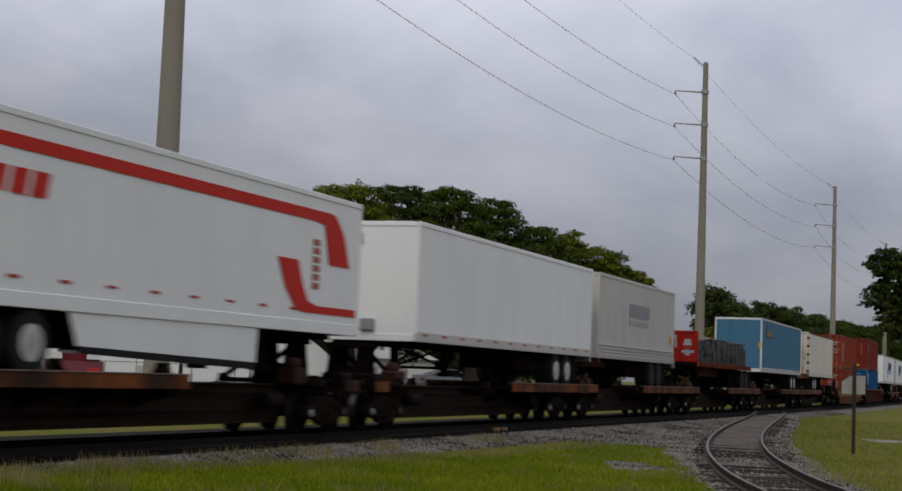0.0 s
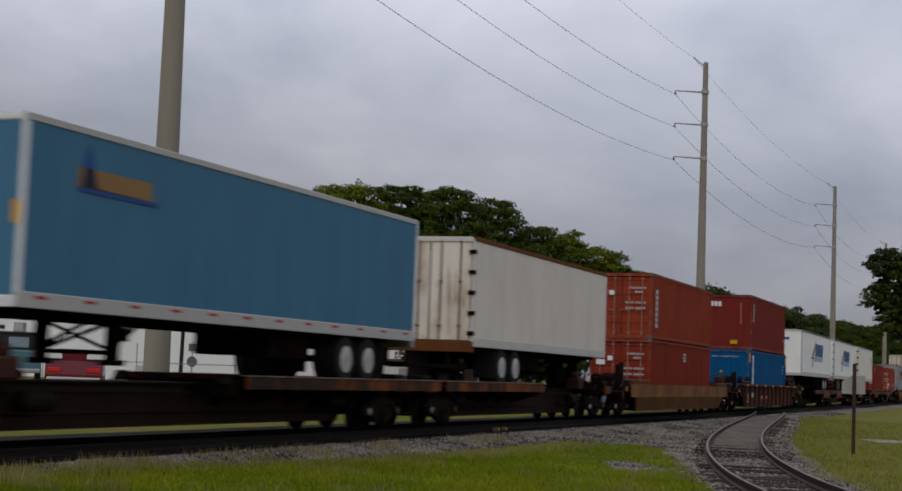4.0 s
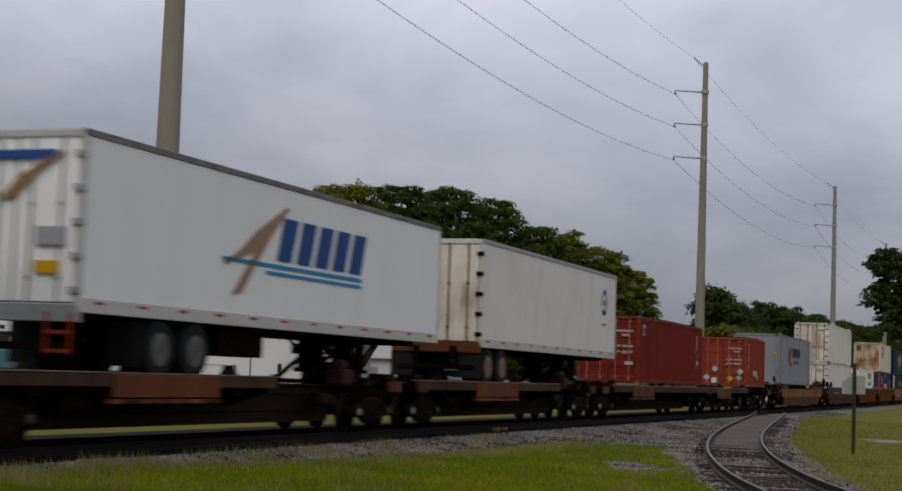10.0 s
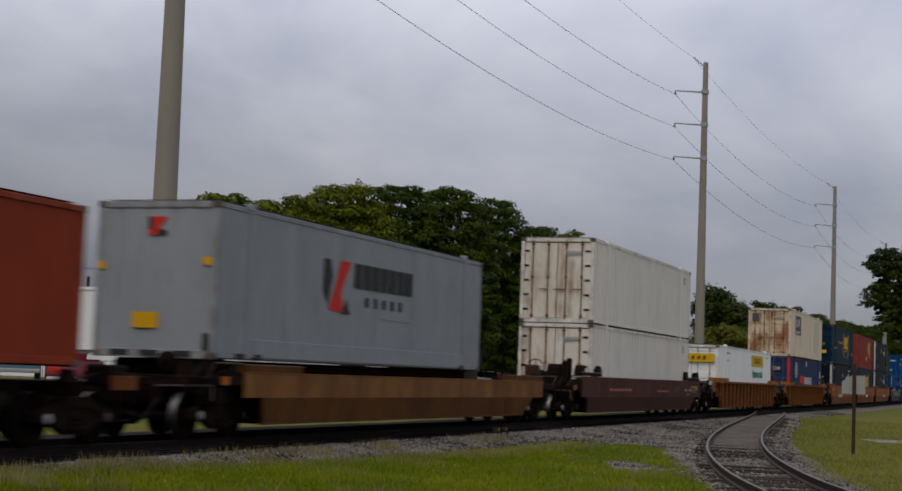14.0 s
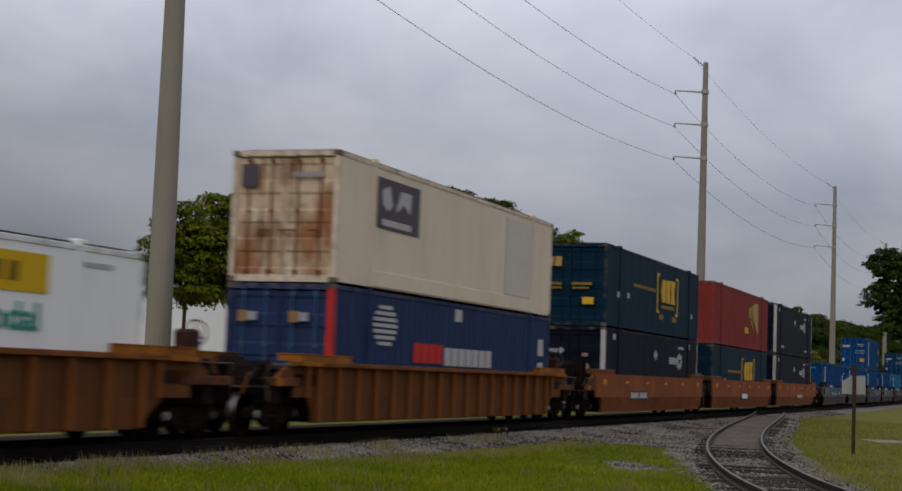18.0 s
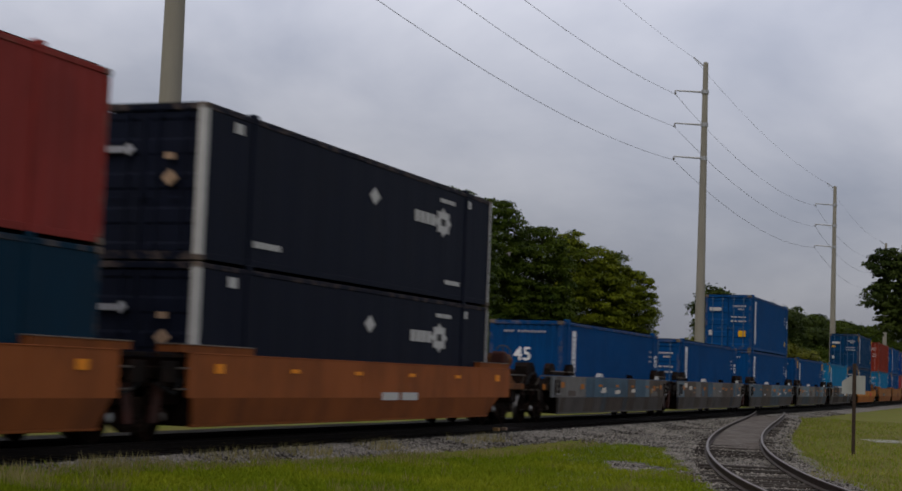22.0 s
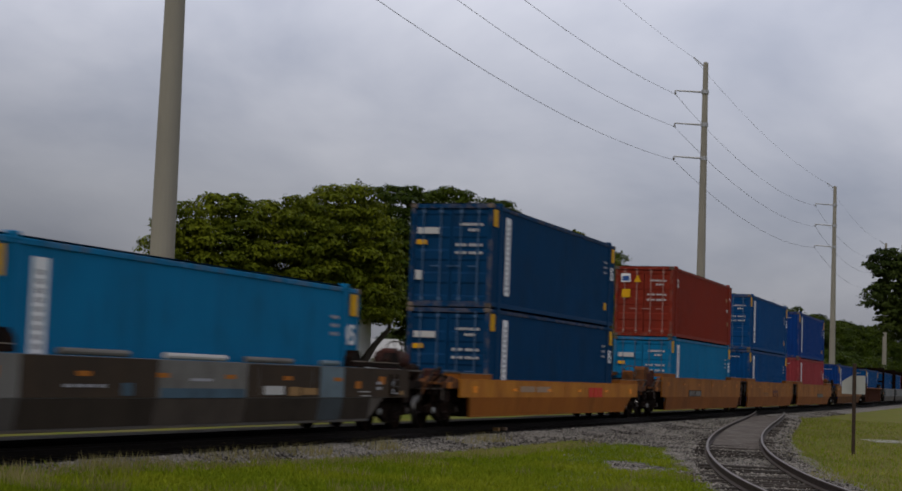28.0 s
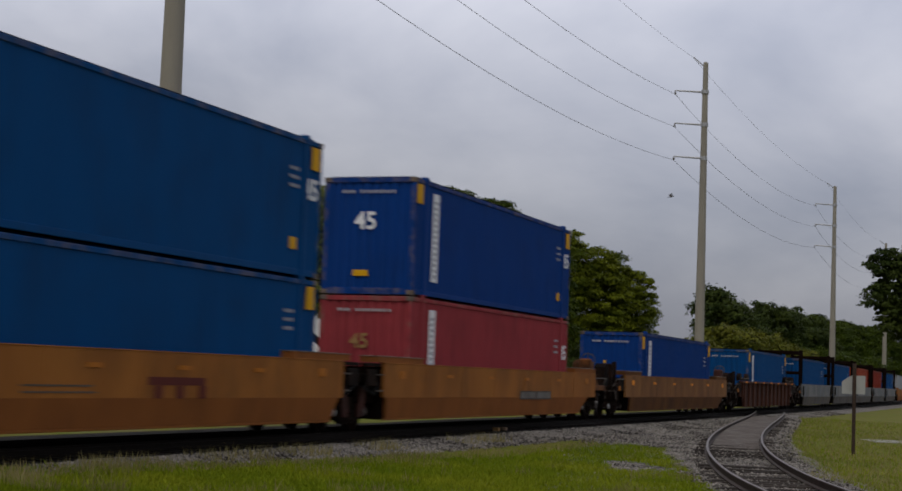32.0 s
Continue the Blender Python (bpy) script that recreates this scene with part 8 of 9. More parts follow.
    plate(t, "vertical_lettering", "side", [r for i in range(7) for r in ((rect(0.55, 0.86, 0.85 + i * 0.215, 0.89 + i * 0.215), rect(0.55, 0.62, 0.89 + i * 0.215, 0.99 + i * 0.215)) if i % 2 else (rect(0.55, 0.86, 0.95 + i * 0.215, 0.99 + i * 0.215), rect(0.68, 0.75, 0.85 + i * 0.215, 0.95 + i * 0.215)))], "dirty", L, 2.44, "white vertical lettering drawn as bars")
    plate(t, "pale_sticker", "side", [[(2.1, 0.66), (2.35, 0.55), (2.5, 0.7), (2.45, 0.9), (2.2, 0.9)], [(2.6, 0.62), (3.2, 0.6), (3.35, 0.9), (2.65, 0.86)], [(3.25, 0.6), (3.7, 0.42), (3.75, 0.5), (3.45, 0.72)]], "dirty", L, 2.44, "torn pale sticker")
    load(t, 238.3 + L / 2, 1.28)


def build_well_train():
    w = "articulated well car"
    # orange-red stack
    well_car(107.9, 131.3, "yellow", "faded yellow-tan well car with rusty ends", refl=False, z_top=1.28)
    for k in (0, 1):
        L, H = 12.19, 2.59
        t = container(L, H, 2.44, "orange" if k else "darkred", "orange-red steel shipping container with white door writing" if k else "dull red steel shipping container with white door writing", "door", bars_mat=PAINTS["redbar"])
        door_writing(t, L, 2.44, H)
        plate(t, "door_plate", "lead", [rect(0.25, 0.6, 1.55, 1.75)], "white", L, 2.44, lift=0.03)
        plate(t, "door_disc", "lead", [rect(0.7, 0.9, 1.72, 1.9)], "white", L, 2.44, lift=0.03)
        if k:
            plate(t, "vertical_lettering", "side", column(0.64, 1.08, 0.48, 2.03, 7, 0.22), "dirty", L, 2.44, "white vertical lettering drawn as bars")
        else:
            plate(t, "small_emblem", "side", column(6.2, 6.7, 1.82, 2.22, 3, 0.3), "dirty", L, 2.44)
        load(t, 113.75 + L / 2, 0.46 + k * 2.60)
    # maroon over blue in a ribbed car
    well_car(131.5, 155.2, "brownred", "dark brown ribbed well car with orange marker plates", ribbed=True, cover=False, z_top=1.45)
    number_text(MOVING[-1][0], "53", "side", 3.62, 0.52, 0.62, 23.7, 2.83, "brown")
    plate(MOVING[-1][0], "white_label", "side", [rect(5.25, 5.75, 0.78, 1.0)], "dirty", 23.7, 2.81, "white label panel")
    plate(MOVING[-1][0], "faded_lettering", "side", [rect(8.3, 9.1, 0.68, 0.86), rect(9.9, 10.6, 0.68, 0.86)], "faint", 23.7, 2.81)
    low = blue_box("midblue", "wall", label="strong blue long steel shipping container with a white side strip")
    L = 12.19
    up = container(L, 2.9, 2.44, "maroon", "maroon steel shipping container with white lettering bars", "wall")
    plate(up, "lettering", "lead", bars(0.2, 0.85, 2.3, 2.55, 3, 0.2), "white", L, 2.44, lift=0.012)
    plate(up, "code_column", "lead", column(1.8, 1.9, 1.4, 2.5, 8, 0.3), "faint", L, 2.44, lift=0.012)
    plate(up, "warning_label", "lead", [rect(1.3, 1.7, 0.3, 0.5)], "yellow", L, 2.44, lift=0.012)
    plate(up, "code_column", "side", column(0.5, 0.75, 1.5, 2.5, 5, 0.3), "dirty", L, 2.44)
    plate(up, "warning_label", "side", [rect(L - 0.7, L - 0.4, 0.75, 0.95)], "yellow", L, 2.44)
    stack([(low, 2.9), (up, 2.9)], 143.5, 0.34)
    # grey container riding high in a yellow well
    well_car(247.7, 271.2, "yellow", "faded yellow well car streaked with rust", refl=False, z_top=1.28)
    L = 14.9
    t = container(L, 2.95, 2.59, "grey", "grey steel container with a black and red logo of plain bars", "wall", "smooth", posts=True)
    plate(t, "red_flash", "side", [[(5.0, 1.18), (5.75, 1.15), (5.65, 1.6), (6.15, 2.26), (5.6, 2.28), (5.35, 1.75)]], "red", L, 2.59, "red and black logo flash")
    plate(t, "black_flash", "side", [[(4.7, 1.6), (4.75, 2.26), (5.05, 2.26), (5.2, 1.9), (4.95, 1.3)], [(5.7, 1.12), (6.15, 1.12), (5.95, 1.45)]], "black", L, 2.59)
    plate(t, "dark_lettering", "side", bars(6.35, 9.9, 1.72, 2.27, 7, 0.16), "black", L, 2.59, "black block lettering drawn as bars")
    plate(t, "small_lettering", "side", bars(7.0, 9.5, 1.32, 1.54, 5, 0.62), "black", L, 2.59)
    plate(t, "code_writing", "side", bars(8.0, 9.95, 1.09, 1.14, 10), "grey", L, 2.59)
    plate(t, "lead_logo", "lead", [[(1.1, 2.3), (1.45, 2.3), (1.35, 2.45), (1.5, 2.65), (1.2, 2.65)]], "red", L, 2.59, lift=0.012)
    plate(t, "lead_logo", "lead", [rect(1.3, 1.5, 2.3, 2.4), rect(1.1, 1.2, 2.4, 2.65)], "black", L, 2.59, lift=0.014)
    plate(t, "yellow_label", "lead", [rect(0.85, 1.4, 0.55, 0.85), rect(0.05, 0.2, 1.65, 1.8), rect(2.3, 2.5, 1.75, 1.9)], "yellow", L, 2.59, lift=0.012)
    part("lower_band", Shape().box(-L / 2 + 1.4, L / 2 - 1.4, -1.312, -1.285, 0.06, 0.42, 0.008), PAINTS["grey"], t)
    for u in (0.4, 1.05, 1.75):
        plate(t, "fork_pocket", "lead", [rect(u, u + 0.38, 0.03, 0.14)], "black", L, 2.59, lift=0.012)
    for x in (-L / 2 + 0.9, -L / 2 + 1.6, L / 2 - 1.6):
        part("fork_pocket", Shape().box(x, x + 0.36, -1.316, -1.28, 0.02, 0.13), MARK["black"], t)
    load(t, 248.6 + L / 2, 1.50)
    # supports joined by an added dark block that stands for the shaded gap
    s_ = solid("load_frame", Shape().box(-6.9, 6.9, -1.12, 1.12, 0.72, 1.115, 0.03).box(-6.2, -5.2, -1.15, 1.15, 0, 0.72, 0.03).box(5.2, 6.2, -1.15, 1.15, 0, 0.72, 0.03), SPINE, "long dark block added to fill the shaded gap under the grey container", "load frame")
    load(s_, 256.05, 0.38)
    # white ribbed stack
    well_car(271.4, 295.0, "brownred", "dark brown-red well car with pale lettering bars", patches=[(5.5 + 0.55 * i, 5.9 + 0.55 * i, 1.02, 1.10, "faint") for i in range(6)] + [(13 + 0.5 * i, 13.35 + 0.5 * i, 1.0, 1.06, "faint") for i in range(4)] + [(19.34, 20.38, 1.17, 1.27, "dullorange"), (18.2, 18.55, 1.04, 1.13, "grey"), (19.0, 19.4, 1.04, 1.13, "grey"), (20.48, 20.68, 1.07, 1.26, "grey"), (18.57, 19.13, 0.885, 0.91, "grey"), (19.55, 20.3, 1.08, 1.11, "brown"), (19.55, 20.3, 1.0, 1.03, "brown"), (16.2, 17.1, 1.0, 1.2, "brown_under")], refl=False, cover=False, z_top=1.48)
    pair = []
    for k in (0, 1):
        t = container(16.15, 2.9, 2.59, "offwhite", "white ribbed container with rust-streaked doors", "door", "rib", posts=True, bars_mat=PAINTS["rustdark"], door_color="rustwhite")
        plate(t, "door_writing", "lead", bars(1.6, 2.2, 2.35, 2.45, 5), "grey", 16.15, 2.59, lift=0.03)
        plate(t, "small_writing", "side", column(14.7, 15.1, 2.3, 2.6, 3, 0.4), "grey", 16.15, 2.59)
        pair.append((t, 2.9))
    stack(pair, 283.05, 0.36)
    # single white container with yellow panels
    well_car(295.2, 318.0, "rustbrown", "rusty orange-brown ribbed well car with yellow top chord", ribbed=True, z_top=1.54)
    L = 16.15
    t = container(L, 2.9, 2.59, "white", "white container with yellow sign panels and a green word", "door", "smooth", posts=True)
    plate(t, "yellow_panel", "lead", [rect(0.2, 2.4, 2.08, 2.48)], "lemon", L, 2.59, "yellow sign panel", lift=0.05)
    plate(t, "panel_lettering", "lead", bars(0.5, 2.1, 2.19, 2.37, 6, 0.4, 0.03), "olive", L, 2.59, lift=0.054)
    plate(t, "yellow_panel", "side", [rect(9.65, 13.35, 2.05, 2.65)], "lemon", L, 2.59, "yellow sign panel")
    plate(t, "panel_lettering", "side", bars(10.3, 12.7, 2.2, 2.5, 6, 0.4, 0.03), "olive", L, 2.59, lift=0.008)
    cu = number_text(t, "Intermodal", "side", 9.85, 1.48, 0.6, L, 2.59, "green")
    cu.name = "green_word"
    cu.matrix_basis = cu.matrix_basis @ Matrix.Diagonal((3.3 / max(v.co.x for v in cu.data.vertices), 1, 1, 1))
    plate(t, "code_writing", "side", bars(2.2, 3.2, 2.55, 2.63, 8) + bars(2.2, 3.0, 2.2, 2.26, 8) + bars(14.3, 15.2, 2.55, 2.63, 7), "dirty", L, 2.59)
    load(t, 298.0 + L / 2, 0.34)
    # cream over navy
    well_car(318.0, 341.4, "rustbrown", "rusty brown ribbed well car with yellow top chord", ribbed=True, z_top=1.54)
    low = container(L, 2.9, 2.59, "navy", "purple-blue container with a white striped globe mark", "door", "fine", posts=True, bars_mat=PAINTS["bluebar"])
    for i in range(7):
        v = 1.66 + i * 0.14
        hw = 0.72 * math.sqrt(max(0.1, 1 - ((i - 3) / 3.6) ** 2))
        plate(low, "globe_bar", "side", [rect(2.95 - hw, 2.95 + hw, v, v + 0.085)], "dirty", L, 2.59, "white striped globe mark" if i == 3 else "")
    plate(low, "red_lettering", "side", bars(4.8, 6.85, 1.3, 1.78, 4, 0.15), "red", L, 2.59, "red block lettering drawn as bars")
    plate(low, "white_lettering", "side", bars(6.95, 10.7, 1.26, 1.72, 7, 0.15), "dirty", L, 2.59, "white block lettering drawn as bars")
    plate(low, "white_patch", "side", [rect(7.64, 8.15, 2.42, 2.74), rect(15.0, 15.5, 1.7, 2.2), rect(15.0, 15.5, 1.1, 1.5)], "dirty", L, 2.59)
    plate(low, "door_emblem", "lead", [rect(0.3, 0.52, 2.05, 2.3), rect(1.55, 1.77, 2.05, 2.3)], "tawny", L, 2.59, lift=0.03)
    plate(low, "door_emblem", "lead", [rect(0.53, 0.75, 2.08, 2.27), rect(1.78, 2.0, 2.08, 2.27)], "grey", L, 2.59, lift=0.03)
    plate(low, "red_edge", "lead", [rect(2.44, 2.57, 0.2, 2.8)], "red", L, 2.59, "red painted corner post", lift=0.012)
    plate(low, "red_edge", "side", [rect(0.02, 0.1, 0.2, 2.8)], "red", L, 2.59, lift=0.012)
    up = container(L, 2.9, 2.59, "cream", "cream container with rust-stained doors and a blue-grey square logo", "door", "smooth", posts=True, bars_mat=PAINTS["rustbrown"], door_color="rustcream")
    part("lower_band", Shape().box(-L / 2 + 1.9, L / 2 - 1.9, -1.318, -1.285, 0.06, 0.42, 0.008), PAINTS["cream"], up)
    plate(up, "square_logo", "side", [rect(2.2, 4.85, 1.42, 2.6)], "plum", L, 2.59, "brown-grey square logo panel")
    plate(up, "square_logo_mark", "side", [[(2.45, 2.3), (2.9, 2.45), (3.1, 2.0), (2.8, 1.85), (2.5, 2.0)], [(3.3, 1.85), (3.6, 2.4), (4.3, 2.4), (4.2, 1.9), (3.8, 2.1)], rect(2.5, 4.3, 1.5, 1.65)], "dirty", L, 2.59, lift=0.008)
    plate(up, "repaint_panel", "side", [rect(11.65, 13.95, 0.45, 2.62)], "palecream", L, 2.59, "paler repainted panel")
    plate(up, "door_emblem", "lead", [rect(0.25, 0.65, 2.1, 2.6)], "plum", L, 2.59, lift=0.03)
    plate(up, "door_writing", "lead", bars(1.5, 2.25, 2.3, 2.42, 6), "grey", L, 2.59, lift=0.03)
    stack([(low, 2.9), (up, 2.9)], 330.0, 0.34)
    # three-unit orange car with dark containers
    nl = "orange-brown smooth-sided well car unit with pale lettering plate"
    well_car(341.2, 362.6, "rustorange", nl, "ca", patches=[(6.75, 9.55, 0.70, 1.02, "black"), (6.85, 8.05, 0.76, 0.97, "dirty"), (8.2, 9.4, 0.76, 0.97, "dirty")])
    well_car(362.6, 382.4, "rustorange", nl, "aa", patches=[(9.0, 11.0, 0.66, 1.02, "black"), (9.2, 10.8, 0.72, 0.96, "white")])
    well_car(382.4, 404.0, "rustorange", nl, "ac", patches=[(10.0, 11.0, 0.74, 0.92, "dirty"), (11.2, 12.2, 0.74, 0.92, "dirty")])

    def dark_gold(wide=False):
        t = container(L, 2.9, 2.59, "csxblue", "dark teal-blue container with a gold bracketed logo of plain bars", "door", "smooth", posts=True, bars_mat=PAINTS["csxblue"])
        plate(t, "gold_block", "side", [[(8.9, 1.32), (9.5, 1.32), (9.55, 2.22), (8.9, 2.22), (8.68, 1.78)], [(9.62, 1.32), (10.3, 1.32), (10.35, 2.25), (9.65, 2.25)], [(10.42, 1.32), (11.3, 1.32), (11.1, 1.8), (11.3, 2.27), (10.42, 2.27), (10.6, 1.8)]], "gold", L, 2.59, "gold block logo of plain shapes")
        for k in ((7.97, 8.12, 7.97, 8.42), (11.72, 11.87, 11.42, 11.87)):
            plate(t, "gold_bracket", "side", [rect(k[0], k[1], 0.95, 2.34), rect(k[2], k[3], 2.34, 2.44), rect(k[2], k[3], 0.85, 0.95)], "gold", L, 2.59)
        plate(t, "gold_small_lettering", "side", bars(8.8, 11.2, 1.08, 1.2, 11) + bars(4.06, 7.8, 1.64, 1.77, 16, 0.4) + bars(8.45, 9.2, 0.62, 0.82, 2) + bars(10.9, 11.65, 0.6, 0.8, 2), "dullgold", L, 2.59)
        plate(t, "white_label", "side", [rect(1.6, 1.9, 1.1, 1.3), rect(3.1, 3.4, 1.15, 1.35), rect(14.6, 14.85, 0.9, 1.1)], "dirty", L, 2.59)
        plate(t, "gold_lettering", "lead", bars(0.45, 1.8, 1.78, 2.22, 3, 0.3, 0.05) if wide else bars(0.12, 1.0, 2.08, 2.42, 3, 0.2, 0.03), "fadedgold", L, 2.59, lift=0.06)
        plate(t, "small_gold_lettering", "lead", bars(0.25, 1.0, 1.42, 1.52, 8, 0.35) + bars(0.3, 1.0, 1.28, 1.36, 7, 0.4) + bars(1.35, 2.1, 1.42, 1.52, 8, 0.35) + bars(1.4, 2.0, 1.28, 1.36, 6, 0.4), "dullgold", L, 2.59, lift=0.06)
        plate(t, "door_label", "lead", [rect(1.75, 2.15, 0.75, 1.0)], "gold", L, 2.59, lift=0.06)
        plate(t, "door_label", "lead", [rect(0.2, 0.55, 0.65, 0.9)], "white", L, 2.59, lift=0.06)
        return t

    def black_box():
        t = container(L, 2.9, 2.59, "black", "blue-black container with white corner posts and a white star logo", "door", "smooth", posts=True, bars_mat=PAINTS["black"], post_color=None)
        plate(t, "white_post", "side", [rect(0.0, 0.13, 0.1, 2.85), rect(L - 0.1, L - 0.01, 0.1, 2.85)], "dirty", L, 2.59, "white painted corner post", lift=0.012)
        plate(t, "white_lettering", "side", bars(10.5, 11.95, 1.8, 2.08, 4, 0.2), "dirty", L, 2.59, "white lettering drawn as bars")
        star = [(12.45 + (0.58, 0.42)[i % 2] * math.cos(q), 1.94 + (0.38, 0.27)[i % 2] * math.sin(q)) for i, q in enumerate([math.pi / 8 * j for j in range(16)])]
        plate(t, "star_mark", "side", [star], "dirty", L, 2.59, "white star mark")
        plate(t, "star_mark_centre", "side", [rect(12.28, 12.62, 1.85, 2.03)], "black", L, 2.59, lift=0.008)
        plate(t, "white_diamond", "side", [[(7.68, 2.1), (7.98, 1.9), (8.28, 2.1), (7.98, 2.3)]], "dirty", L, 2.59)
        plate(t, "white_label", "side", [rect(1.15, 1.5, 2.5, 2.7), rect(14.2, 14.5, 2.5, 2.7)] + bars(2.03, 3.3, 0.41, 0.53, 8, 0.15) + bars(12.7, 13.8, 0.39, 0.5, 6, 0.15) + bars(12.2, 13.3, 2.45, 2.55, 6), "dirty", L, 2.59)
        plate(t, "door_lettering", "lead", bars(0.2, 0.92, 1.98, 2.1, 5, 0.2) + [[(0.92, 2.04), (1.02, 1.92), (1.14, 2.04), (1.02, 2.16)]], "grey", L, 2.59, lift=0.06)
        plate(t, "door_label", "lead", [rect(1.8, 2.0, 1.85, 1.97), [(1.76, 1.5), (1.92, 1.34), (2.08, 1.5), (1.92, 1.66)]], "brown", L, 2.59, lift=0.06)
        plate(t, "white_post", "lead", [rect(2.45, 2.59, 0.1, 2.85)], "dirty", L, 2.59, lift=0.012)
        return t

    stack([(black_box(), 2.9), (dark_gold(), 2.9)], 352.85, 0.34)
    red = container(L, 2.9, 2.59, "salmon", "faded red container with a gold sail-shaped logo", "wall", "fine", posts=True)
    plate(red, "gold_sail", "side", [[(10.9, 2.31), (11.05, 1.62), (11.9, 1.3), (12.84, 0.82), (12.78, 2.5), (11.8, 2.48)]], "fadedgold", L, 2.59, "gold sail-shaped logo")
    plate(red, "pale_sail", "side", [[(9.79, 1.62), (10.8, 1.65), (10.78, 2.3), (9.79, 2.15)], [(10.1, 1.55), (10.9, 1.55), (11.7, 0.95)]], "dullgold", L, 2.59)
    plate(red, "gold_label", "side", [rect(8.65, 9.7, 0.8, 1.1)], "gold", L, 2.59)
    plate(red, "gold_sail", "lead", [[(1.16, 1.82), (1.80, 1.68), (1.80, 2.42), (1.16, 2.40)]], "fadedgold", L, 2.59, lift=0.012)
    plate(red, "pale_sail", "lead", [[(0.62, 2.0), (1.1, 1.88), (1.1, 2.36), (0.62, 2.22)]], "dullgold", L, 2.59, lift=0.012)
    plate(red, "gold_label", "lead", [rect(1.05, 1.5, 1.33, 1.45)], "dullgold", L, 2.59, lift=0.012)
    plate(red, "door_label", "lead", [rect(0.9, 1.35, 0.5, 0.76)], "dirty", L, 2.59, lift=0.012)
    stack([(dark_gold(True), 2.9), (red, 2.9)], 372.7, 0.34)
    stack([(black_box(), 2.9), (black_box(), 2.9)], 392.05, 0.36)
    # five-unit grey car with blue containers
    gl = "patched grey well car unit with orange reflectors"
    js = [404.0, 423.2, 441.2, 459.4, 477.4, 497.6]
    rng = random.Random(8)
    for i in range(5):
        pats = []
        lo_u, hi_u = (2.3 if i == 0 else 1.2), js[i + 1] - js[i] - (2.3 if i == 4 else 1.2)
        u = lo_u
        while u < hi_u - 0.3:
            w_ = min(rng.choice((0.6, 1.1, 1.7, 2.4, 3.2)), hi_u - u)
            pats.append((u, u + w_ - 0.02, 0.805, 1.455, rng.choice(("brownpatch", "greypatch", "greypatch", "bluepatch", "bluepatch", "palebluepatch"))))
            if w_ > 1.5:
                pats.append((u + 0.3, u + 0.3 + w_ * rng.uniform(0.3, 0.6), 0.84, rng.uniform(1.0, 1.22), rng.choice(("brownpatch", "bluepatch", "greypatch"))))
            u += w_
        if i == 4:
            break
        t = well_car(js[i], js[i + 1], "wellgrey", gl, ("c" if i == 0 else "a") + "a", cover=False, patches=pats, z_top=1.46, latches=True)
        h = (js[i + 1] - js[i]) / 2
        for k in range(9):
            u, v, w_, v_ = rng.uniform(lo_u + 0.6, hi_u - 1.2), rng.uniform(0.84, 1.2), rng.uniform(0.15, 0.75), rng.uniform(0.05, 0.22)
            part("painted_scrawl", Shape().prism([(u - h, v), (u + w_ - h, v + 0.02), (u + w_ - 0.04 - h, v + v_), (u + 0.05 - h, v + v_ - 0.02)], -1.502, -1.47), MARK[rng.choice(("dirtygrey", "tawny", "dullorange", "dirtygrey", "palecream"))], t, "small painted mark")
    # last grey unit: dark brown and grey fields, painted scrawls, load bars on the chord, a reservoir on its end
    fields = [(1.0, 1.75, "grimepatch"), (1.77, 2.93, "greypatch"), (2.95, 6.88, "grimepatch"), (6.9, 10.18, "greypatch"), (10.2, 13.48, "grimepatch"), (13.5, 14.68, "palebluepatch"), (14.7, 18.45, "grimepatch")]
    pats = [(u0, u1, 0.805, 1.455, c) for u0, u1, c in fields]
    t = well_car(js[4], js[5], "wellgrey", "dark brown and grey patched well car unit with painted scrawls", "ac", cover=False, z_top=1.46, patches=pats)
    h = (js[5] - js[4]) / 2
    for u0, u1, v0, v1, c in [(7.0, 10.1, 0.80, 0.97, "bluepatch"), (10.9, 11.75, 0.86, 1.03, "dirty"), (12.0, 12.5, 0.84, 1.02, "tawny"), (12.6, 13.3, 0.86, 1.0, "tawny"), (5.75, 6.1, 0.84, 1.05, "bluepatch"),
                              (0.95 + 0.4, 1.7, 0.84, 1.1, "tawny"), (15.3, 15.6, 1.0, 1.16, "dullorange"), (16.5, 16.75, 1.10, 1.16, "grey"), (16.5, 16.75, 0.98, 1.04, "grey"), (17.3, 17.5, 1.08, 1.18, "grey"), (17.3, 17.5, 0.92, 1.0, "grey"),
                              (15.5, 16.1, 0.92, 0.94, "dirty"), (15.6, 16.15, 0.83, 0.85, "dirty"), (17.9, 18.1, 0.86, 0.96, "tawny"), (8.0, 8.8, 1.10, 1.15, "grey")] + [(4.1 + 0.32 * k, 4.3 + 0.32 * k, 0.97, 1.02, "grey") for k in range(4)]:
        part("painted_scrawl", Shape().box(u0 - h, u1 - h, -1.5, -1.47, v0, v1), MARK[c] if c in MARK else PAINTS[c], t, "small painted mark")
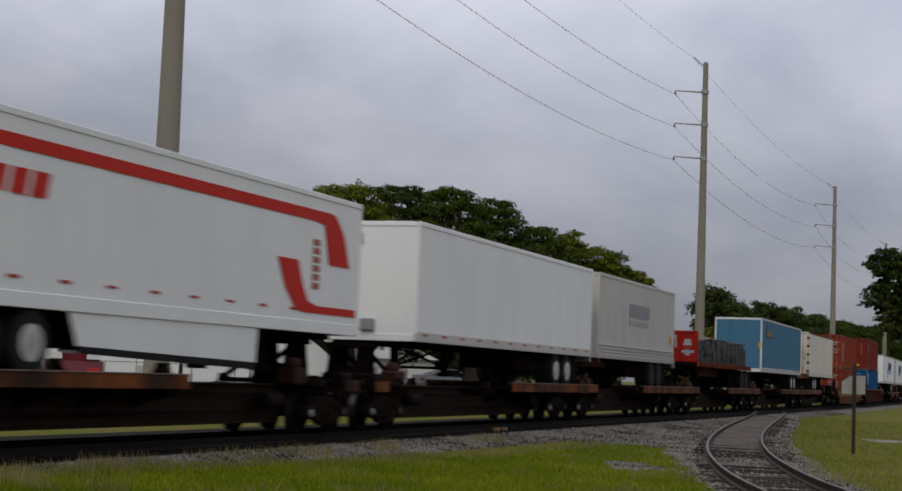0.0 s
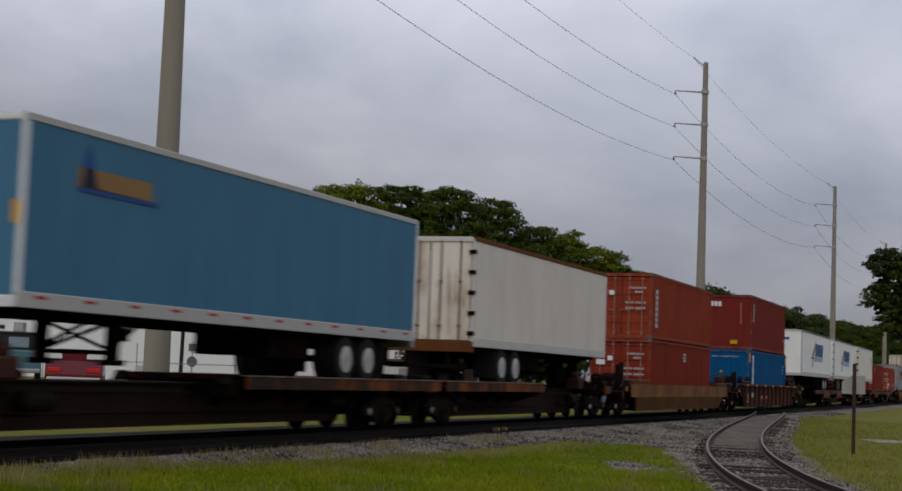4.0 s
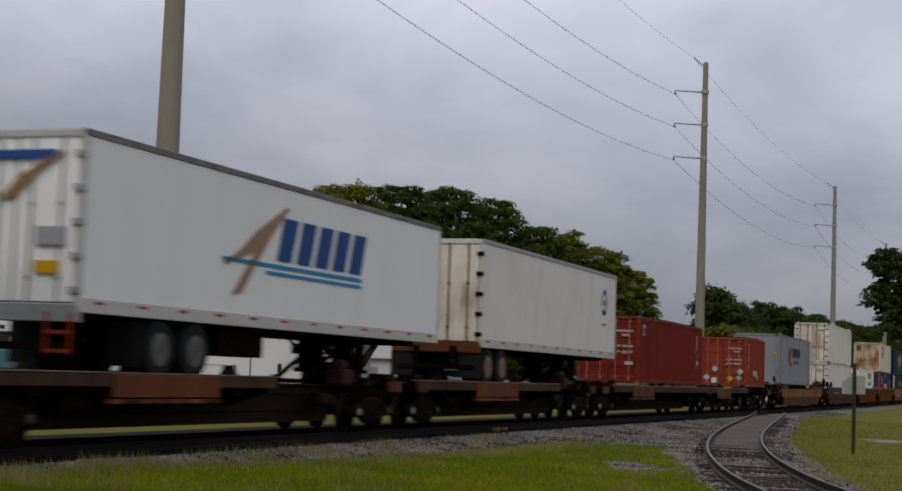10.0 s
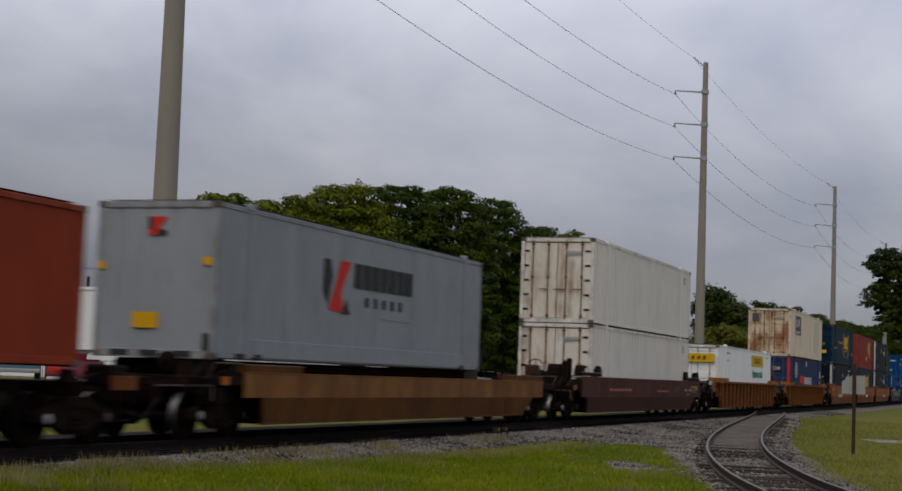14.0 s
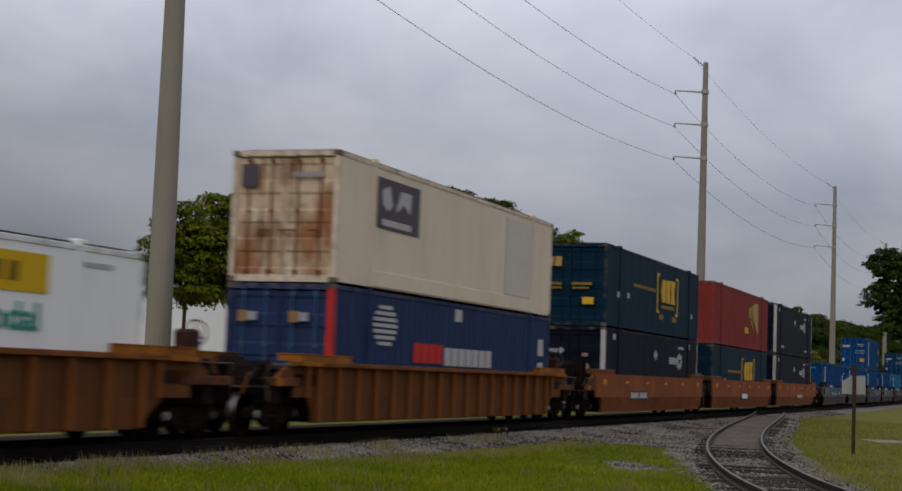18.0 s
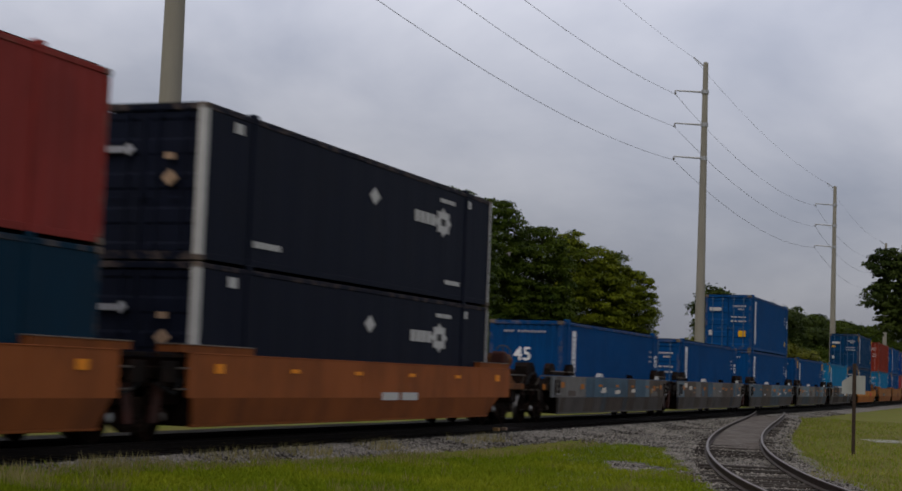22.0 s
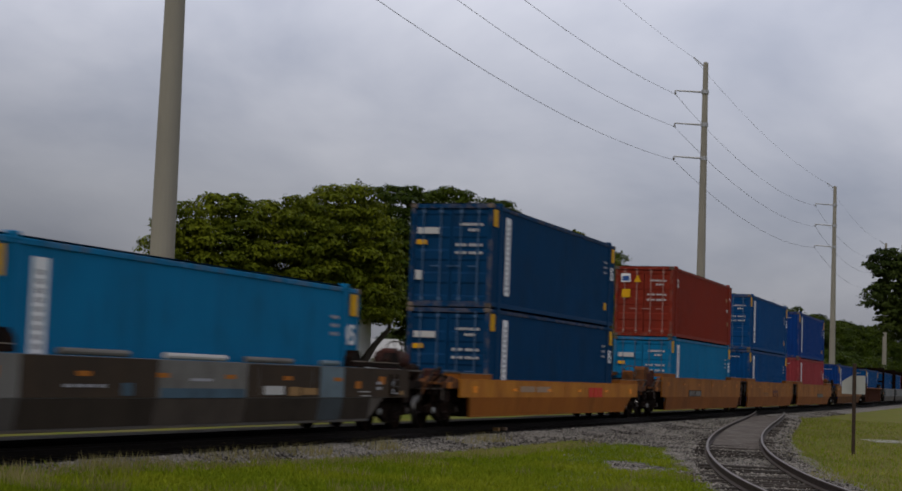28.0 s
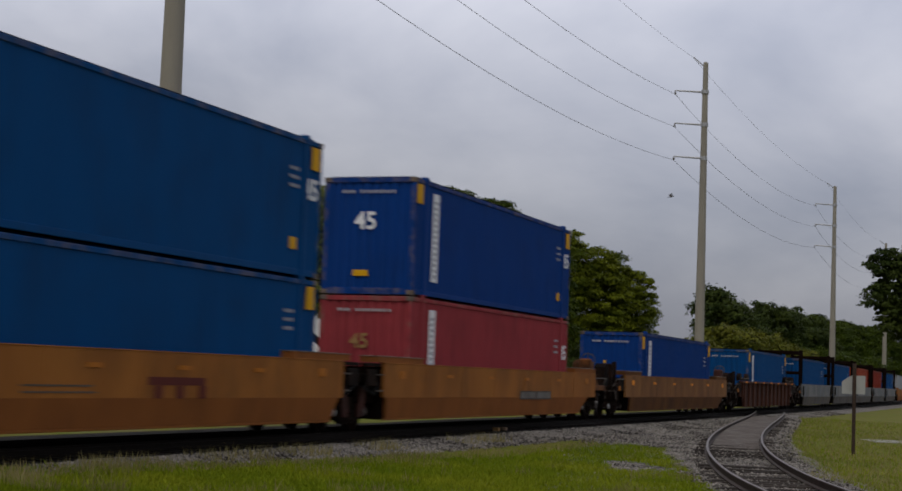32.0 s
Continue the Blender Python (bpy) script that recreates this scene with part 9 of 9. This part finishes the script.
    for u0, u1, c in ((4.0, 6.0, "greypatch"), (7.2, 9.4, "dirty"), (10.2, 12.2, "greypatch"), (13.6, 14.5, "palebluepatch")):
        part("load_bar", Shape().tube((u0 - h, -1.42, 1.53), (u1 - h, -1.42, 1.53), 0.055, 8), MARK[c] if c in MARK else PAINTS[c], t, "round bar lying along the top chord")
    stack([(blue_box("blue", "wall", big=True, yellow=False), 2.9)], 414.55, 0.32)
    stack([(blue_box("blue", "door", big=True, yellow=False), 2.9)], 432.4, 0.32)
    stack([(blue_box("blue", "wall", big=True, yellow=False), 2.9), (blue_box("blue", "door", yellow=False, big=True), 2.9)], 450.4, 0.32)
    stack([(blue_box("blue", "wall"), 2.9)], 468.6, 0.32)
    stack([(blue_box("teal", "door", label="turquoise-blue steel shipping container with a white side strip", big=True), 2.9)], 486.5, 0.32)
    # yellow car, dark blue stack
    well_car(497.6, 521.2, "goldyellow", "bright faded yellow well car with red lettering bars", z_top=1.28, patches=[(7.0, 8.4, 0.95, 1.12, "brown"), (8.6, 10.0, 0.95, 1.12, "brown"), (14.5, 15.0, 0.80, 1.12, "red"), (15.1, 15.6, 0.80, 1.12, "red"), (15.7, 16.2, 0.80, 1.12, "red")])
    stack([(blue_box("darkblue", big=True), 2.9), (blue_box("darkblue", big=True), 2.9)], 509.2, 0.35)
    # three-unit tan car
    tl = "tan-brown smooth-sided well car unit"
    well_car(521.2, 542.2, "tan", tl, "ca", patches=[(7.1, 9.9, 0.82, 1.09, "grimepatch"), (7.25, 8.4, 0.86, 1.05, "greypatch"), (8.6, 9.75, 0.86, 1.05, "greypatch")])
    well_car(542.2, 561.1, "tan", tl, "aa", patches=[(9.64, 11.61, 1.02, 1.16, "darkred"), (9.86, 10.11, 0.79, 1.016, "darkred"), (10.59, 10.83, 0.79, 1.016, "darkred"), (11.38, 11.64, 0.79, 1.016, "darkred"), (6.03, 7.95, 0.98, 1.01, "brownpatch"), (6.03, 8.06, 0.88, 0.905, "brownpatch")])
    well_car(561.1, 583.0, "tan", tl, "ac", patches=[(11.33, 14.41, 0.74, 0.99, "brownpatch"), (11.43, 12.79, 0.78, 0.95, "greypatch"), (12.95, 14.31, 0.78, 0.95, "greypatch")])
    up = container(13.72, 2.9, 2.44, "red", "brown-red steel shipping container with white door labels", "door", posts=True, bars_mat=PAINTS["redbar"])
    door_writing(up, 13.72, 2.44, 2.9)
    plate(up, "door_emblem", "lead", [rect(0.25, 0.65, 2.25, 2.6)], "white", 13.72, 2.44, lift=0.03)
    plate(up, "door_emblem_inset", "lead", [rect(0.3, 0.6, 2.3, 2.5)], "navy", 13.72, 2.44, lift=0.034)
    plate(up, "door_label", "lead", [rect(0.3, 0.65, 1.6, 1.95), [(0.8, 2.25), (1.1, 2.25), (0.95, 2.55)]], "yellow", 13.72, 2.44, lift=0.03)
    plate(up, "code_column", "side", column(0.95, 1.2, 2.1, 2.5, 2, 0.2) , "dirty", 13.72, 2.44)
    plate(up, "code_writing", "side", bars(12.4, 12.8, 1.6, 1.75, 2) + bars(13.1, 13.4, 2.2, 2.35, 1) , "dirty", 13.72, 2.44)
    plate(up, "warning_label", "side", [rect(12.2, 12.5, 2.1, 2.25), rect(12.6, 12.8, 0.9, 1.15)], "tawny", 13.72, 2.44)
    stack([(blue_box("teal", "door", label="turquoise-blue steel shipping container with a white side strip", big=True), 2.9), (up, 2.9)], 532.6, 0.35)
    stack([(blue_box("blue", "wall"), 2.9), (blue_box("blue", "door", big=True), 2.9)], 552.05, 0.35)
    pk = blue_box("pink", "wall", yellow=False, label="faded pink-red steel shipping container with a white side strip", big=True)
    stack([(pk, 2.9), (blue_box("royalblue", "wall", big=True), 2.9)], 571.2, 0.35)
    # last cars in view
    well_car(583.0, 607.3, "yellow", "faded yellow well car with rusty ends")
    stack([(blue_box("royalblue", "wall"), 2.9)], 595.2, 0.35)
    well_car(607.3, 630.2, "brownred", "dark brown ribbed well car", ribbed=True, cover=False)
    stack([(blue_box("blue", "wall"), 2.9)], 619.6, 0.35)
    js = [630.3, 649.6, 667.0, 684.5, 702.0, 720.5]
    for i in range(5):
        well_car(js[i], js[i + 1], "wellgrey", "grey well car unit with tall dark bulkheads", ("c" if i == 0 else "a") + ("c" if i == 4 else "a"), cover=False, bulk=True, refl=False)
        stack([(blue_box(("blue", "blue", "orange", "red", "blue")[i], "wall", L=12.19, strip=False, label=("blue", "blue", "orange-red", "brown-red", "blue")[i] + " steel shipping container between dark bulkheads"), 2.9)], (js[i] + js[i + 1]) / 2, 0.35)
    well_car(720.6, 744.0, "tan", "tan-brown smooth-sided well car")
    t = container(13.72, 2.9, 2.44, "grey", "grey steel shipping container", "wall", "smooth")
    load(t, 732.3, 0.35)


def build_bird():
    """A small dove that leaves the street trees near the clip's end."""
    grey = mat("grey_feathers", (0.13, 0.12, 0.115), 0.8, second=(0.07, 0.065, 0.06), scale=20)
    b = thing("dove", "small grey dove flying up from the street trees", "bird")
    part("body", Shape().turn((-0.17, 0, 0), (1, 0, 0), [(0, 0.008), (0.05, 0.03), (0.13, 0.055), (0.22, 0.05), (0.27, 0.03), (0.31, 0.034), (0.35, 0.02), (0.38, 0.004)], 10), grey, b)
    part("tail", Shape().prism_x([(-0.05, -0.006), (0.05, -0.006), (0.03, 0.006), (-0.03, 0.006)], -0.30, -0.12), grey, b)
    wings = []
    for k in (-1, 1):
        wings.append((k, part("wing", Shape().add([(0.07, 0, 0), (-0.08, 0, 0), (-0.10, 0.18 * k, 0.01), (-0.03, 0.30 * k, 0.0), (0.06, 0.16 * k, 0.01), (0.07, 0, 0.012), (-0.08, 0, 0.012), (-0.10, 0.18 * k, 0.02), (-0.03, 0.30 * k, 0.006), (0.06, 0.16 * k, 0.02)],
                                                       [(0, 1, 2, 3, 4), (9, 8, 7, 6, 5), (0, 5, 6, 1), (1, 6, 7, 2), (2, 7, 8, 3), (3, 8, 9, 4), (4, 9, 5, 0)]), grey, b)))
    return b, wings


DOVE = build_bird()


def motions():
    """The train's run: every car and load along the main line, the wheels turning while they pass."""
    times = [2.0 * i for i in range(17)]
    for ob, s, z in MOVING:
        walk(ob, [(t, on_track(s - (SPEED * t + 0.5 * SLOWING * t * t), z)) for t in times])
    b, wings = DOVE
    flight = [(0.0, 3.80, 9.40), (30.95, 3.80, 9.40), (31.2, 6.11, 10.91), (31.4, 8.15, 11.59), (31.6, 10.16, 12.04), (31.8, 12.13, 12.57), (31.9, 13.17, 13.14), (32.0, 14.25, 13.48)]
    walk(b, [(t, pose(x, 104.0, z, 0, -14, 4)) for t, x, z in flight])
    for k, wing in wings:
        beat = [(0.0, pose(0, 0.03 * k, 0.03, -70 * k))] + [(30.8 + 0.1 * i, pose(0, 0.03 * k, 0.03, k * (-40 if i % 2 else 35))) for i in range(1, 13)]
        walk(wing, [beat[0], (30.8, beat[0][1])] + beat[1:])
    r = 0.44
    for ws, s, dx in WHEELSETS:
        rows, last = [(0.0, pose(dx, 0, 0.44))], 0.0
        t0, t1 = max(0.0, (s - 48) / SPEED), min(32.0, (s - 2) / SPEED)
        if t1 - t0 > 0.2:
            n = int((t1 - t0) * SPEED / (r * 1.45)) + 1
            for i in range(n + 1):
                t = t0 + (t1 - t0) * i / n
                if t > last + 0.034:
                    rows.append((t, pose(dx, 0, 0.44, 0, -math.degrees((t - t0) * SPEED / r) % 360, 0)))
                    last = t
        if rows[-1][0] < 31.9:
            rows.append((32.0, rows[-1][1]))
        walk(ws, rows)


PAINTS["brownpatch"] = mat("dull_brown_repaint", (0.092, 0.074, 0.060), 0.8, dirt=GRIME, dirt_amount=0.6, own=True)
# lower patches: grimy repaints, darkened for the shade on the leaning plate
PAINTS["brown_under"] = mat("grimy_shaded_brown_lower_panel", (0.072, 0.058, 0.046), 0.85, second=(0.040, 0.031, 0.025), scale=1.2, dirt=GRIME, dirt_amount=0.5, own=True)
PAINTS["grey_under"] = mat("grimy_shaded_grey_lower_panel", (0.082, 0.074, 0.066), 0.85, second=(0.054, 0.046, 0.040), scale=1.2, dirt=GRIME, dirt_amount=0.5, own=True)
PAINTS["blue_under"] = mat("grimy_shaded_blue_lower_panel", (0.054, 0.064, 0.070), 0.85, second=(0.038, 0.040, 0.042), scale=1.2, dirt=GRIME, dirt_amount=0.5, own=True)
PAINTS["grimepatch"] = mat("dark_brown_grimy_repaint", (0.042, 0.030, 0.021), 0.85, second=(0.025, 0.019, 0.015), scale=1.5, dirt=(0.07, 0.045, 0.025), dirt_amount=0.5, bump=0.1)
PAINTS["grime_shade_under"] = mat("grimy_shaded_dark_brown_lower_plate", (0.034, 0.026, 0.019), 0.9, second=(0.02, 0.015, 0.012), scale=1.2, dirt=(0.055, 0.042, 0.03), dirt_amount=0.5, bump=0.1)
PAINTS["palebluepatch"] = mat("pale_blue_grey_repaint", (0.13, 0.175, 0.20), 0.8, dirt=(0.06, 0.06, 0.06), dirt_amount=0.5)
PAINTS["greypatch"] = mat("pale_grey_repaint", (0.15, 0.142, 0.13), 0.8, dirt=(0.06, 0.05, 0.04), dirt_amount=0.8, dirt_from=0.46, own=True)
PAINTS["bluepatch"] = mat("dull_blue_repaint", (0.065, 0.108, 0.142), 0.8, dirt=GRIME, dirt_amount=0.6, own=True)
build_ground()
build_poles()
build_trees()
build_street()
build_cars()
build_spine_train()
build_well_train()
build_grass()
build_stones()
build_tracks()
motions()
